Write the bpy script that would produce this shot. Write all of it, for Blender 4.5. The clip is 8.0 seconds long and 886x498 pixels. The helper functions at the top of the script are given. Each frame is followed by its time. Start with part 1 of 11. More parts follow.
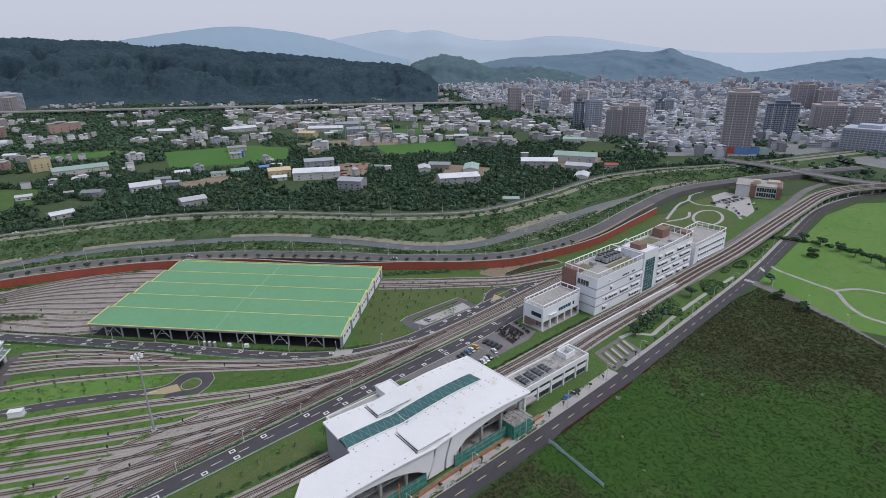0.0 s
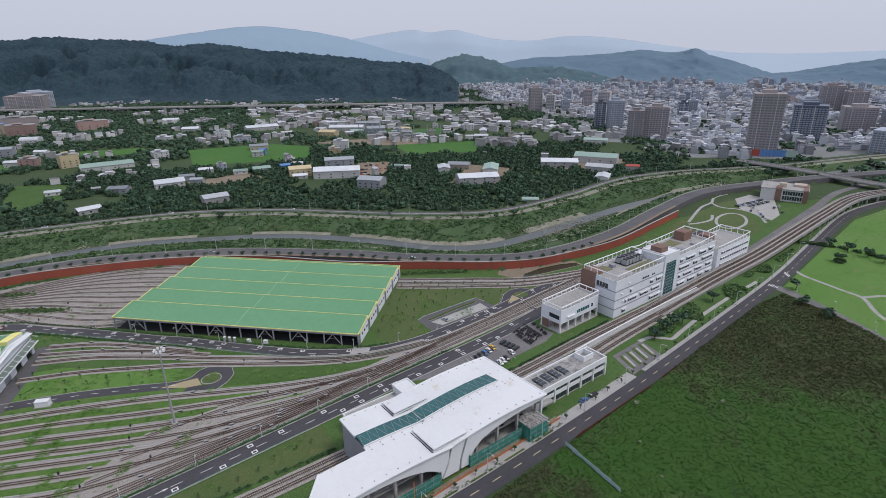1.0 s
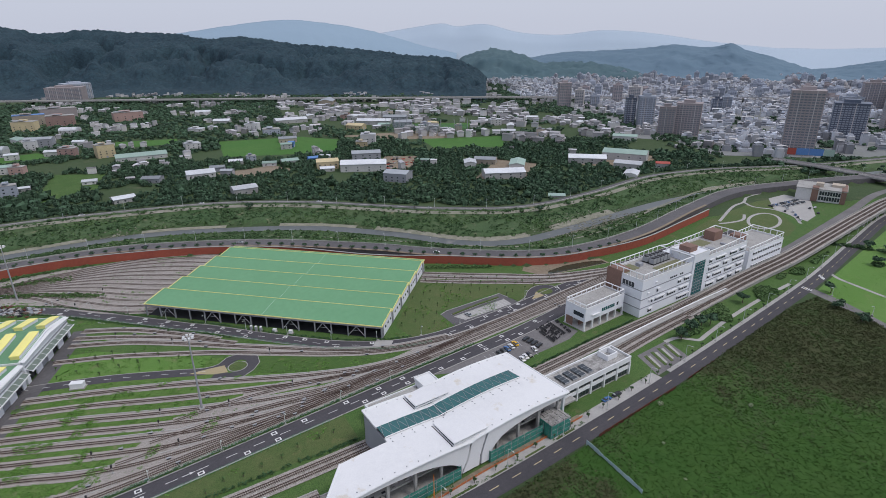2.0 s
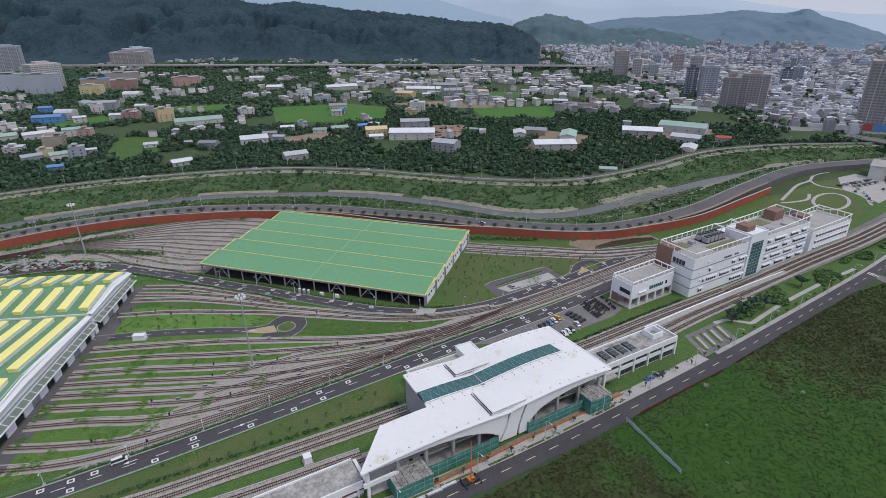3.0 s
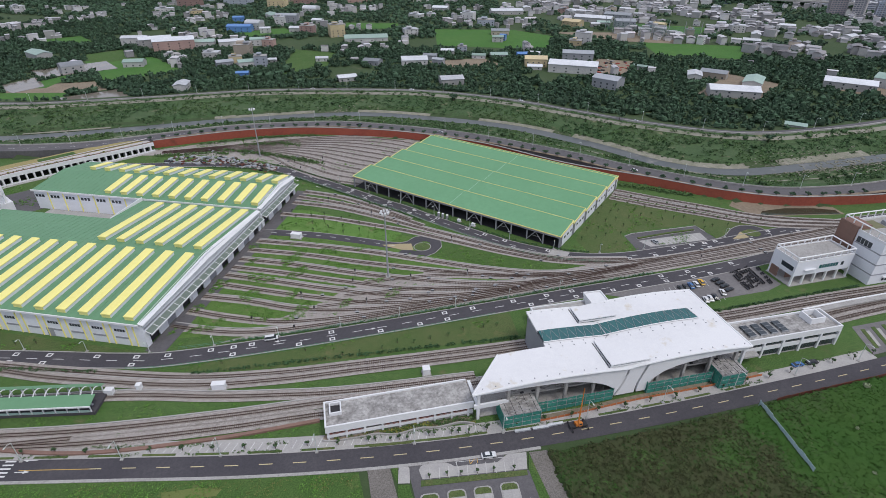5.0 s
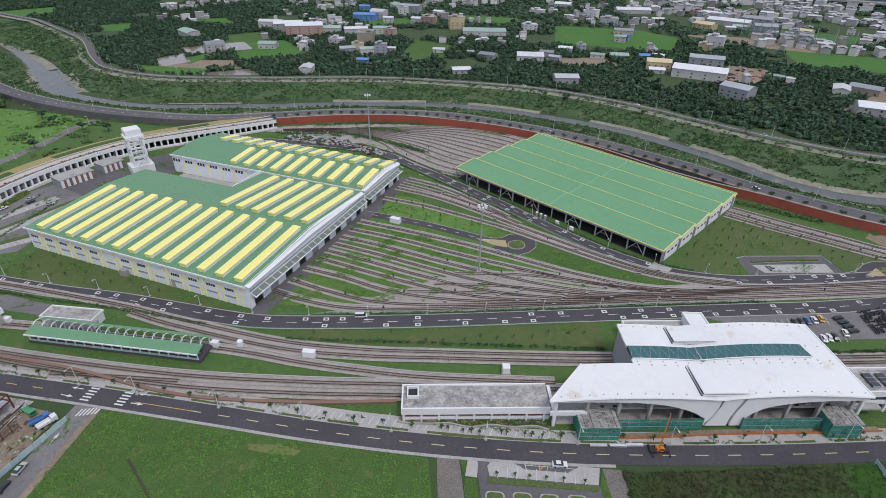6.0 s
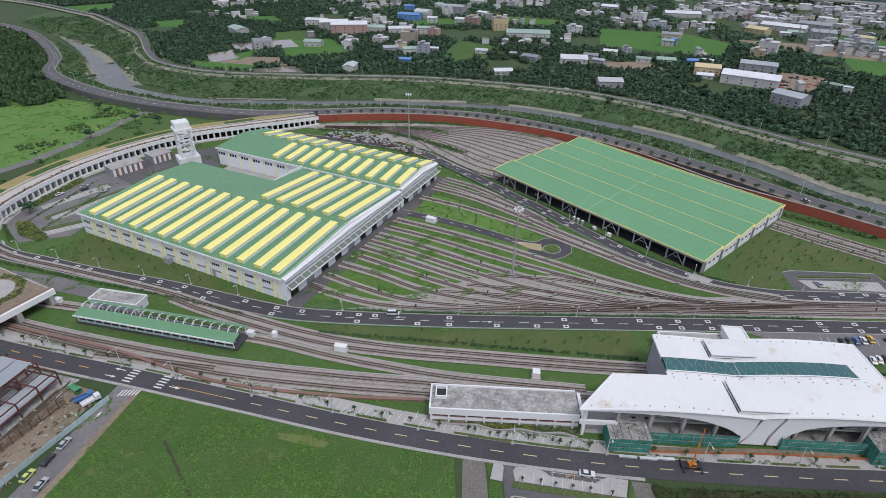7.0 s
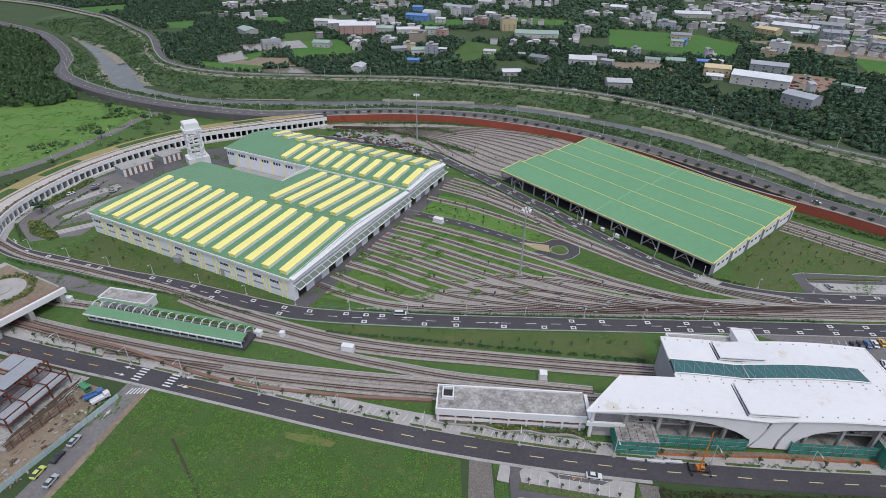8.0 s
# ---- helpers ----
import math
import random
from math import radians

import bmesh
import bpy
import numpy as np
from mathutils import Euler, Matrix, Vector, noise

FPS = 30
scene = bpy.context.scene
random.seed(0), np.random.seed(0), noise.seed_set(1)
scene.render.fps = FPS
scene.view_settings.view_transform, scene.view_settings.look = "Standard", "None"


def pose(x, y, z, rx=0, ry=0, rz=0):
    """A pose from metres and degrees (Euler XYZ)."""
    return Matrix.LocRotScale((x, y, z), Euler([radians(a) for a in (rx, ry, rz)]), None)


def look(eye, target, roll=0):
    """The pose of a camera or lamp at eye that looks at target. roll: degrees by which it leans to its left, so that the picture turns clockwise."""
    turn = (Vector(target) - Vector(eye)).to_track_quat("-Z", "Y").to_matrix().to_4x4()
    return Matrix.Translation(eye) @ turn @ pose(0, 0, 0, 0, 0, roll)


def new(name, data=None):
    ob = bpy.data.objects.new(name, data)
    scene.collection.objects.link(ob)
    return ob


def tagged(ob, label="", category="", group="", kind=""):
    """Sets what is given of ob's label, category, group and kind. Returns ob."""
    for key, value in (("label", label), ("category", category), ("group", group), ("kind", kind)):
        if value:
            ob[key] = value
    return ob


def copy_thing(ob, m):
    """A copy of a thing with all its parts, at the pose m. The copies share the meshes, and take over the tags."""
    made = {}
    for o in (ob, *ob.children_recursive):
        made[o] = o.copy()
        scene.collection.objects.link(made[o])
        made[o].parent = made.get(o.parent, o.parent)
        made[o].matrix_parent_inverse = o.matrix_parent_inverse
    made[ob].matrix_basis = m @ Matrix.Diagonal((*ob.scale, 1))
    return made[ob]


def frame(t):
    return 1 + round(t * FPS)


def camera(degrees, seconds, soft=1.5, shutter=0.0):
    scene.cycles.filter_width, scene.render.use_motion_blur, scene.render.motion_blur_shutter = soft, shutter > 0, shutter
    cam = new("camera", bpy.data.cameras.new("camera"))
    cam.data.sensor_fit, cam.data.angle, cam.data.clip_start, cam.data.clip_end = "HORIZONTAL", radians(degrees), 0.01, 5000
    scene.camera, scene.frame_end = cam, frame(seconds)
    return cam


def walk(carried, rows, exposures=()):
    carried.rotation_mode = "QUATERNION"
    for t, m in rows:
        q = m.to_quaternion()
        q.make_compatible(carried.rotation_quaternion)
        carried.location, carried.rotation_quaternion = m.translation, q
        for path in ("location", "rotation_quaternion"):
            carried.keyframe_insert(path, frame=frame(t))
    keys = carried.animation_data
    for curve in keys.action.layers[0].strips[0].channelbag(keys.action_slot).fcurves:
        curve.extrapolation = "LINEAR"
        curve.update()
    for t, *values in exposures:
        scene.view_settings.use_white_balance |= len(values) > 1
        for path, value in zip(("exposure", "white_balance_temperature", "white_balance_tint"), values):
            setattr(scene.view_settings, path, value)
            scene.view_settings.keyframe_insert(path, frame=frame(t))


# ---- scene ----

# ---- camera and its path: a drone that hovers, turns to its left and tilts down ----
cam = camera(78.47, 8.0, soft=0.5)
PATH = [
    (0.0, pose(0, 0, 138, 69.662, 0.746, -43.091)),
    (0.5, pose(0, 0, 138, 69.660, 0.692, -42.067)),
    (1.0, pose(0, 0, 138, 69.669, 0.656, -41.004)),
    (2.5, pose(0, 0, 138, 68.322, 0.526, -35.875)),
    (3.0, pose(0, 0, 138, 66.054, 0.460, -33.025)),
    (3.5, pose(0, 0, 138, 63.450, 0.300, -29.839)),
    (4.0, pose(0, 0, 138, 61.341, 0.126, -26.119)),
    (5.5, pose(0, 0, 138, 58.745, -0.427, -10.638)),
    (6.0, pose(0, 0, 138, 58.555, -0.712, -4.722)),
    (6.5, pose(0, 0, 138, 58.545, -0.866, -1.489)),
    (7.0, pose(0, 0, 138, 58.554, -0.833, -0.397)),
    (7.5, pose(0, 0, 138, 58.572, -0.734, 0.090)),
    (8.0, pose(0, 0, 138, 58.610, -0.639, 0.390)),
]
walk(cam, PATH, [(0.0, -0.08), (3.0, -0.05), (5.5, 0.02), (8.0, 0.03)])

# ---- overcast daylight ----
world = bpy.data.worlds.new("overcast_sky")
scene.world = world
world.use_nodes = True
wn, wl = world.node_tree.nodes, world.node_tree.links
wn.clear()
sky = wn.new("ShaderNodeTexSky")
sky.sky_type = "NISHITA"
sky.sun_disc = False
sky.sun_elevation = radians(58)
sky.sun_rotation = radians(150)
sky.air_density, sky.dust_density, sky.ozone_density = 1.0, 4.0, 1.0
cloud = wn.new("ShaderNodeMix")
cloud.data_type = "RGBA"
cloud.inputs["Factor"].default_value = 0.8
wl.new(sky.outputs["Color"], cloud.inputs["A"])
cloud.inputs["B"].default_value = (7.6, 8.1, 9.75, 1)
bg = wn.new("ShaderNodeBackground")
bg.inputs["Strength"].default_value = 0.09
wl.new(cloud.outputs["Result"], bg.inputs["Color"])
wo = wn.new("ShaderNodeOutputWorld")
wl.new(bg.outputs["Background"], wo.inputs["Surface"])

sun_data = bpy.data.lights.new("sun", "SUN")
sun_data.energy = 1.36
sun_data.angle = radians(14)
sun_data.color = (1.0, 0.97, 0.93)
sun = new("sun", sun_data)
sun.matrix_world = look((120, -220, 430), (0, 0, 0))

# ---- materials ----
def material(name, colour, second=None, third=None, rough=0.85, big=0.05, fine=1.5, metal=0.0, bump=0.0, bump_scale=2.0,
             spread=0.5, stain=None, per_object=0.0, per_island=0.0, spec=0.3, grain=0.10, grain_scale=2.2):
    """A surface whose colour wanders between two or three tones at a coarse and a fine scale (cycles per metre)."""
    m = bpy.data.materials.new(name)
    m.use_nodes = True
    nt = m.node_tree
    n, l = nt.nodes, nt.links
    b = n["Principled BSDF"]
    b.inputs["Roughness"].default_value = rough
    b.inputs["Metallic"].default_value = metal
    b.inputs["Specular IOR Level"].default_value = spec
    geo = n.new("ShaderNodeNewGeometry")
    second = second or tuple(c * 0.8 for c in colour)
    third = third or second

    def noise_at(scale, detail=4.0):
        t = n.new("ShaderNodeTexNoise")
        t.inputs["Scale"].default_value = scale
        t.inputs["Detail"].default_value = detail
        t.inputs["Roughness"].default_value = 0.6
        l.new(geo.outputs["Position"], t.inputs["Vector"])
        return t.outputs["Fac"]

    def ramp(fac, lo, hi):
        r = n.new("ShaderNodeMapRange")
        r.inputs["From Min"].default_value, r.inputs["From Max"].default_value = lo, hi
        l.new(fac, r.inputs["Value"])
        return r.outputs["Result"]

    def mix(fac, a, c):
        x = n.new("ShaderNodeMix")
        x.data_type = "RGBA"
        l.new(fac, x.inputs["Factor"])
        for value, socket in ((a, "A"), (c, "B")):
            if isinstance(value, tuple):
                x.inputs[socket].default_value = (*value, 1)
            else:
                l.new(value, x.inputs[socket])
        return x.outputs["Result"]

    w = spread * 0.5
    col = mix(ramp(noise_at(big), 0.5 - w * 0.5, 0.5 + w * 0.5), colour, second)
    col = mix(ramp(noise_at(fine), 0.62 - w, 0.62 + w), col, third)
    if stain:
        col = mix(ramp(noise_at(big * 2.7, 6.0), 0.60, 0.75), col, stain)
    if per_object or per_island:
        hsv = n.new("ShaderNodeHueSaturation")
        source = n.new("ShaderNodeObjectInfo").outputs["Random"] if per_object else geo.outputs["Random Per Island"]
        amount = per_object or per_island
        r = n.new("ShaderNodeMapRange")
        r.inputs["To Min"].default_value, r.inputs["To Max"].default_value = 1 - amount, 1 + amount
        l.new(source, r.inputs["Value"])
        l.new(r.outputs["Result"], hsv.inputs["Value"])
        l.new(col, hsv.inputs["Color"])
        col = hsv.outputs["Color"]
    if grain:
        hsv = n.new("ShaderNodeHueSaturation")
        r = n.new("ShaderNodeMapRange")
        r.inputs["From Min"].default_value, r.inputs["From Max"].default_value = 0.3, 0.7
        r.inputs["To Min"].default_value, r.inputs["To Max"].default_value = 1 - grain, 1 + grain
        l.new(noise_at(grain_scale, 3.0), r.inputs["Value"])
        l.new(r.outputs["Result"], hsv.inputs["Value"])
        l.new(col, hsv.inputs["Color"])
        col = hsv.outputs["Color"]
    l.new(col, b.inputs["Base Color"])
    if bump:
        k = n.new("ShaderNodeBump")
        k.inputs["Strength"].default_value = bump
        k.inputs["Distance"].default_value = 0.3
        l.new(noise_at(bump_scale, 5.0), k.inputs["Height"])
        l.new(k.outputs["Normal"], b.inputs["Normal"])
    return m


ASPHALT = material("asphalt", (0.068, 0.064, 0.074), (0.088, 0.083, 0.092), (0.055, 0.053, 0.061), rough=0.9, big=0.06, fine=0.9, bump=0.2, bump_scale=6)
ASPHALT_OLD = material("grey_asphalt", (0.17, 0.16, 0.165), (0.22, 0.21, 0.21), (0.13, 0.125, 0.13), rough=0.9, big=0.05, fine=0.7)
CONCRETE = material("concrete", (0.38, 0.37, 0.36), (0.30, 0.29, 0.28), (0.42, 0.41, 0.40), rough=0.85, big=0.12, fine=1.1, stain=(0.16, 0.15, 0.14))
CONCRETE_STAINED = material("stained_concrete", (0.33, 0.32, 0.31), (0.21, 0.20, 0.195), (0.50, 0.49, 0.48), rough=0.9, big=0.10, fine=0.33, stain=(0.13, 0.125, 0.12), spread=0.5, grain=0.3, grain_scale=1.1)
PAVING = material("paving", (0.40, 0.39, 0.38), (0.34, 0.33, 0.33), (0.45, 0.43, 0.41), rough=0.85, big=0.2, fine=1.6)
WHITE_PAINT = material("white_paint", (0.76, 0.77, 0.79), (0.71, 0.72, 0.74), (0.78, 0.78, 0.79), rough=0.55, big=0.08, fine=0.8, grain=0.03)
ROOF_WHITE = material("white_roof_membrane", (0.75, 0.75, 0.77), (0.70, 0.70, 0.72), (0.77, 0.77, 0.78), rough=0.5, big=0.05, fine=0.5, stain=(0.56, 0.49, 0.37), spread=0.5, grain=0.03)
GREEN_ROOF = material("green_roof_metal", (0.140, 0.325, 0.170), (0.155, 0.345, 0.185), (0.130, 0.305, 0.155), rough=0.5, big=0.03, fine=0.4, grain=0.03)
GREEN_ROOF_DARK = material("dark_green_roof_metal", (0.135, 0.285, 0.16), (0.15, 0.305, 0.175), (0.125, 0.265, 0.145), rough=0.5, big=0.03, fine=0.4, grain=0.03)
YELLOW = material("yellow_sheet_metal", (0.90, 0.82, 0.27), (0.86, 0.78, 0.25), (0.92, 0.85, 0.33), rough=0.5, big=0.1, fine=0.8, grain=0.03)
YELLOW_TRIM = material("yellow_trim", (0.80, 0.74, 0.30), (0.74, 0.68, 0.26), rough=0.5, grain=0.03)
WALL_WHITE = material("white_cladding", (0.77, 0.79, 0.84), (0.71, 0.73, 0.78), (0.79, 0.80, 0.84), rough=0.6, big=0.06, fine=0.7, grain=0.03)
WALL_GREY = material("grey_cladding", (0.33, 0.34, 0.37), (0.29, 0.30, 0.33), rough=0.6, big=0.06, grain=0.03)
STEEL = material("grey_painted_steel", (0.36, 0.37, 0.39), (0.30, 0.31, 0.33), rough=0.5, metal=0.0, grain=0.03)
# near-black: for dark parts, and for surfaces that stand in for indoor shade
DARK = material("shade_and_dark_parts", (0.03, 0.03, 0.035), (0.045, 0.045, 0.05), rough=0.9, grain=0.03)
GLASS_DARK = material("dark_window_glass", (0.03, 0.04, 0.05), (0.05, 0.06, 0.07), rough=0.12, spec=0.6, grain=0.03)
GLASS_GREEN = material("green_tinted_glass", (0.025, 0.12, 0.125), (0.035, 0.15, 0.15), (0.02, 0.085, 0.095), rough=0.2, spec=0.6, big=0.1, grain=0.03)
NETTING = material("green_scaffold_netting", (0.04, 0.21, 0.165), (0.06, 0.28, 0.215), (0.03, 0.15, 0.125), rough=0.8, big=0.25, fine=1.2)
RED_WALL = material("red_brick_red_wall", (0.33, 0.085, 0.055), (0.27, 0.07, 0.05), (0.36, 0.10, 0.065), rough=0.85, big=0.05, fine=0.6, stain=(0.18, 0.06, 0.04))
BROWN_TILE = material("brown_tile_cladding", (0.25, 0.15, 0.12), (0.21, 0.13, 0.105), rough=0.7, big=0.2)
GRASS = material("mown_grass", (0.082, 0.126, 0.040), (0.125, 0.14, 0.058), (0.058, 0.106, 0.03), rough=0.95, big=0.05, fine=0.5, bump=0.5, bump_scale=3, stain=(0.16, 0.15, 0.07), spread=0.7, grain=0.35)
MEADOW = material("bright_meadow", (0.062, 0.128, 0.028), (0.092, 0.148, 0.044), (0.040, 0.096, 0.020), rough=0.95, big=0.05, fine=0.28, bump=0.7, bump_scale=1.5, stain=(0.15, 0.17, 0.065), spread=0.8, grain=0.4)
SCRUB = material("scrub_leaves", (0.038, 0.106, 0.016), (0.056, 0.112, 0.022), (0.029, 0.080, 0.013), rough=0.95, big=0.03, fine=0.3, per_island=0.22, spread=0.8)
EARTH = material("earth", (0.25, 0.20, 0.145), (0.19, 0.15, 0.11), (0.31, 0.26, 0.20), rough=0.95, big=0.05, fine=0.6)
BALLAST = material("ballast", (0.345, 0.31, 0.29), (0.26, 0.235, 0.215), (0.42, 0.39, 0.37), rough=0.95, big=0.07, fine=0.5, spread=0.8, stain=(0.19, 0.17, 0.14), grain=0.4, bump=0.5, bump_scale=5)
SLEEPER = material("concrete_sleeper", (0.21, 0.17, 0.15), (0.17, 0.14, 0.12), rough=0.9, per_island=0.25)
RAIL = material("rail_steel", (0.06, 0.036, 0.03), (0.08, 0.05, 0.04), rough=0.5, metal=0.4)
WATER = material("river_water", (0.075, 0.088, 0.088), (0.11, 0.115, 0.108), (0.055, 0.068, 0.068), rough=0.3, big=0.03, fine=0.2, spec=0.5, stain=(0.22, 0.205, 0.18), spread=0.8)
SAND = material("river_gravel", (0.36, 0.335, 0.29), (0.27, 0.25, 0.21), (0.11, 0.135, 0.07), rough=0.95, big=0.05, fine=0.25, spread=0.8, grain=0.3)
REVETMENT = material("stone_revetment", (0.25, 0.24, 0.205), (0.15, 0.17, 0.10), (0.33, 0.31, 0.275), rough=0.95, big=0.05, fine=0.5, spread=0.8)
YARD_GRASS = material("yard_grass", (0.072, 0.142, 0.036), (0.10, 0.155, 0.052), (0.05, 0.112, 0.026), rough=0.95, big=0.05, fine=0.3, bump=0.6, bump_scale=2, stain=(0.14, 0.14, 0.07), spread=0.8, grain=0.4)
ROAD_GREY = material("weathered_asphalt", (0.115, 0.11, 0.118), (0.145, 0.138, 0.145), (0.09, 0.087, 0.093), rough=0.9, big=0.05, fine=0.7)
CANOPY_SHEET = material("grey_green_canopy_sheet", (0.15, 0.19, 0.165), (0.18, 0.22, 0.19), rough=0.45)
MARK_WHITE = material("white_road_paint", (0.70, 0.70, 0.70), (0.60, 0.60, 0.60), rough=0.7, grain=0.03)
MARK_YELLOW = material("yellow_road_paint", (0.62, 0.40, 0.10), (0.52, 0.34, 0.10), rough=0.7)


MARK_FADED = material("faded_yellow_paint", (0.60, 0.50, 0.28), (0.52, 0.45, 0.28), rough=0.7)


# ---- tools ----
def mesh_from(name, verts, faces, material_, smooth=False):
    me = bpy.data.meshes.new(name)
    me.from_pydata([tuple(v) for v in verts], [], [tuple(f) for f in faces])
    me.materials.append(material_)
    if smooth:
        me.polygons.foreach_set("use_smooth", [True] * len(me.polygons))
    me.update()
    return me


def put(name, me, parent=None, label="", m=None):
    ob = new(name, me)
    if parent is not None:
        ob.parent = parent
    if m is not None:
        ob.matrix_basis = m
    if label:
        tagged(ob, label)
    return ob


def part(name, bm, material_, parent, label="", m=None):
    """Links a bmesh as one mesh under a thing or a part."""
    me = bpy.data.meshes.new(name)
    bmesh.ops.recalc_face_normals(bm, faces=bm.faces)
    bm.to_mesh(me)
    bm.free()
    me.materials.append(material_)
    return put(name, me, parent, label, m)


def thing(name, label, category, m=None, group="", kind=""):
    ob = new(name)
    ob.empty_display_size = 0.5
    if m is not None:
        ob.matrix_basis = m
    return tagged(ob, label, category, group, kind)


def box(bm, x0, x1, y0, y1, z0, z1, m=None):
    c = [(x, y, z) for z in (z0, z1) for y in (y0, y1) for x in (x0, x1)]
    v = [bm.verts.new(m @ Vector(p) if m else p) for p in c]
    for f in ((0, 2, 3, 1), (4, 5, 7, 6), (0, 1, 5, 4), (2, 6, 7, 3), (0, 4, 6, 2), (1, 3, 7, 5)):
        bm.faces.new([v[i] for i in f])
    return bm


def boxes(*rows):
    bm = bmesh.new()
    for r in rows:
        box(bm, *r)
    return bm


def prism(bm, outline, z0, z1):
    """An upright prism over an outline of (x, y)."""
    low = [bm.verts.new((x, y, z0)) for x, y in outline]
    top = [bm.verts.new((x, y, z1)) for x, y in outline]
    k = len(outline)
    bm.faces.new(low[::-1])
    bm.faces.new(top)
    for i in range(k):
        j = (i + 1) % k
        bm.faces.new((low[i], low[j], top[j], top[i]))
    return bm


def side_prism(bm, outline, x0, x1):
    """A prism along x over an outline of (y, z)."""
    a = [bm.verts.new((x0, y, z)) for y, z in outline]
    b = [bm.verts.new((x1, y, z)) for y, z in outline]
    k = len(outline)
    bm.faces.new(a[::-1])
    bm.faces.new(b)
    for i in range(k):
        j = (i + 1) % k
        bm.faces.new((a[i], a[j], b[j], b[i]))
    return bm


def tube(bm, path, radius, sides=6, taper=1.0):
    """A round bar along a list of points."""
    rings = []
    for i, p in enumerate(path):
        a = Vector(path[max(i - 1, 0)])
        b = Vector(path[min(i + 1, len(path) - 1)])
        d = (b - a).normalized()
        u = d.cross(Vector((0, 0, 1)) if abs(d.z) < 0.9 else Vector((1, 0, 0))).normalized()
        w = d.cross(u)
        r = radius * (1 + (taper - 1) * i / max(1, len(path) - 1))
        rings.append([bm.verts.new(Vector(p) + (u * math.cos(s) + w * math.sin(s)) * r)
                      for s in (2 * math.pi * k / sides for k in range(sides))])
    for a, b in zip(rings, rings[1:]):
        for k in range(sides):
            j = (k + 1) % sides
            bm.faces.new((a[k], a[j], b[j], b[k]))
    bm.faces.new(rings[0][::-1])
    bm.faces.new(rings[-1])
    return bm


def spline(points, step=4.0):
    """A smooth line through the given points, sampled about every step metres."""
    p = np.array(points, float)
    p = np.vstack([2 * p[0] - p[1], p, 2 * p[-1] - p[-2]])
    out = []
    for i in range(1, len(p) - 2):
        a, b, c, d = p[i - 1], p[i], p[i + 1], p[i + 2]
        k = max(1, int(np.linalg.norm(c - b) / step))
        for s in range(k):
            t = s / k
            out.append(0.5 * ((2 * b) + (c - a) * t + (2 * a - 5 * b + 4 * c - d) * t * t + (3 * b - a - 3 * c + d) * t ** 3))
    out.append(p[-2])
    return np.array(out)


def along(line, spacing, start=0.0, end=None):
    """Points and directions at even spacing along a line."""
    seg = np.linalg.norm(np.diff(line[:, :2], axis=0), axis=1)
    at = np.concatenate([[0], np.cumsum(seg)])
    end = at[-1] if end is None else min(end, at[-1])
    s = np.arange(start, end, spacing)
    pts = np.stack([np.interp(s, at, line[:, k]) for k in range(line.shape[1])], 1)
    i = np.clip(np.searchsorted(at, s, side="right") - 1, 0, len(seg) - 1)
    d = (line[i + 1, :2] - line[i, :2]) / np.maximum(seg[i], 1e-6)[:, None]
    return pts, d


def normals_of(line):
    d = np.gradient(line[:, :2], axis=0)
    d /= np.maximum(np.linalg.norm(d, axis=1, keepdims=True), 1e-9)
    return np.stack([-d[:, 1], d[:, 0]], 1)


def ribbon(line, lo, hi, z, thick=0.0):
    """Vertices and faces of a strip from lo to hi metres to the left of a line; z: one height, one for each point, or a pair of such for the two edges."""
    nrm = normals_of(line)
    za, zb = z if isinstance(z, tuple) else (z, z)
    a = np.column_stack([line[:, :2] + nrm * lo, np.broadcast_to(za, (len(line),))])
    b = np.column_stack([line[:, :2] + nrm * hi, np.broadcast_to(zb, (len(line),))])
    k = len(line)
    verts = np.vstack([a, b])
    faces = [(i, i + 1, k + i + 1, k + i) for i in range(k - 1)]
    if thick:
        verts = np.vstack([verts, verts - [0, 0, thick]])
        o = 2 * k
        faces += [(o + i, i, i + 1, o + i + 1)[::-1] for i in range(k - 1)]
        faces += [(o + k + i, k + i, k + i + 1, o + k + i + 1) for i in range(k - 1)]
        faces += [(0, k, o + k, o), (k - 1, o + k - 1, o + 2 * k - 1, 2 * k - 1)]
    if np.mean(hi - lo) < 0:
        faces = [f[::-1] for f in faces]
    return verts, faces


def strip(name, line, lo, hi, z, material_, thick=0.0, parent=None, label="", category="", kind="structure"):
    ob = put(name, mesh_from(name, *ribbon(line, lo, hi, z, thick), material_), parent)
    if parent is None:
        tagged(ob, label, category, "", kind)
    return ob


def sheet(name, outline, z, material_, label="", category="", kind="structure", thick=0.0, parent=None):
    """A flat patch over an outline of (x, y)."""
    bm = bmesh.new()
    if thick:
        prism(bm, outline, z - thick, z)
    else:
        bm.faces.new([bm.verts.new((x, y, z)) for x, y in outline])
        bmesh.ops.triangulate(bm, faces=bm.faces)
    ob = part(name, bm, material_, parent)
    for f in ob.data.polygons:
        if not thick and f.normal.z < 0:
            ob.data.flip_normals()
            break
    if parent is None:
        tagged(ob, label, category, "", kind)
    return ob


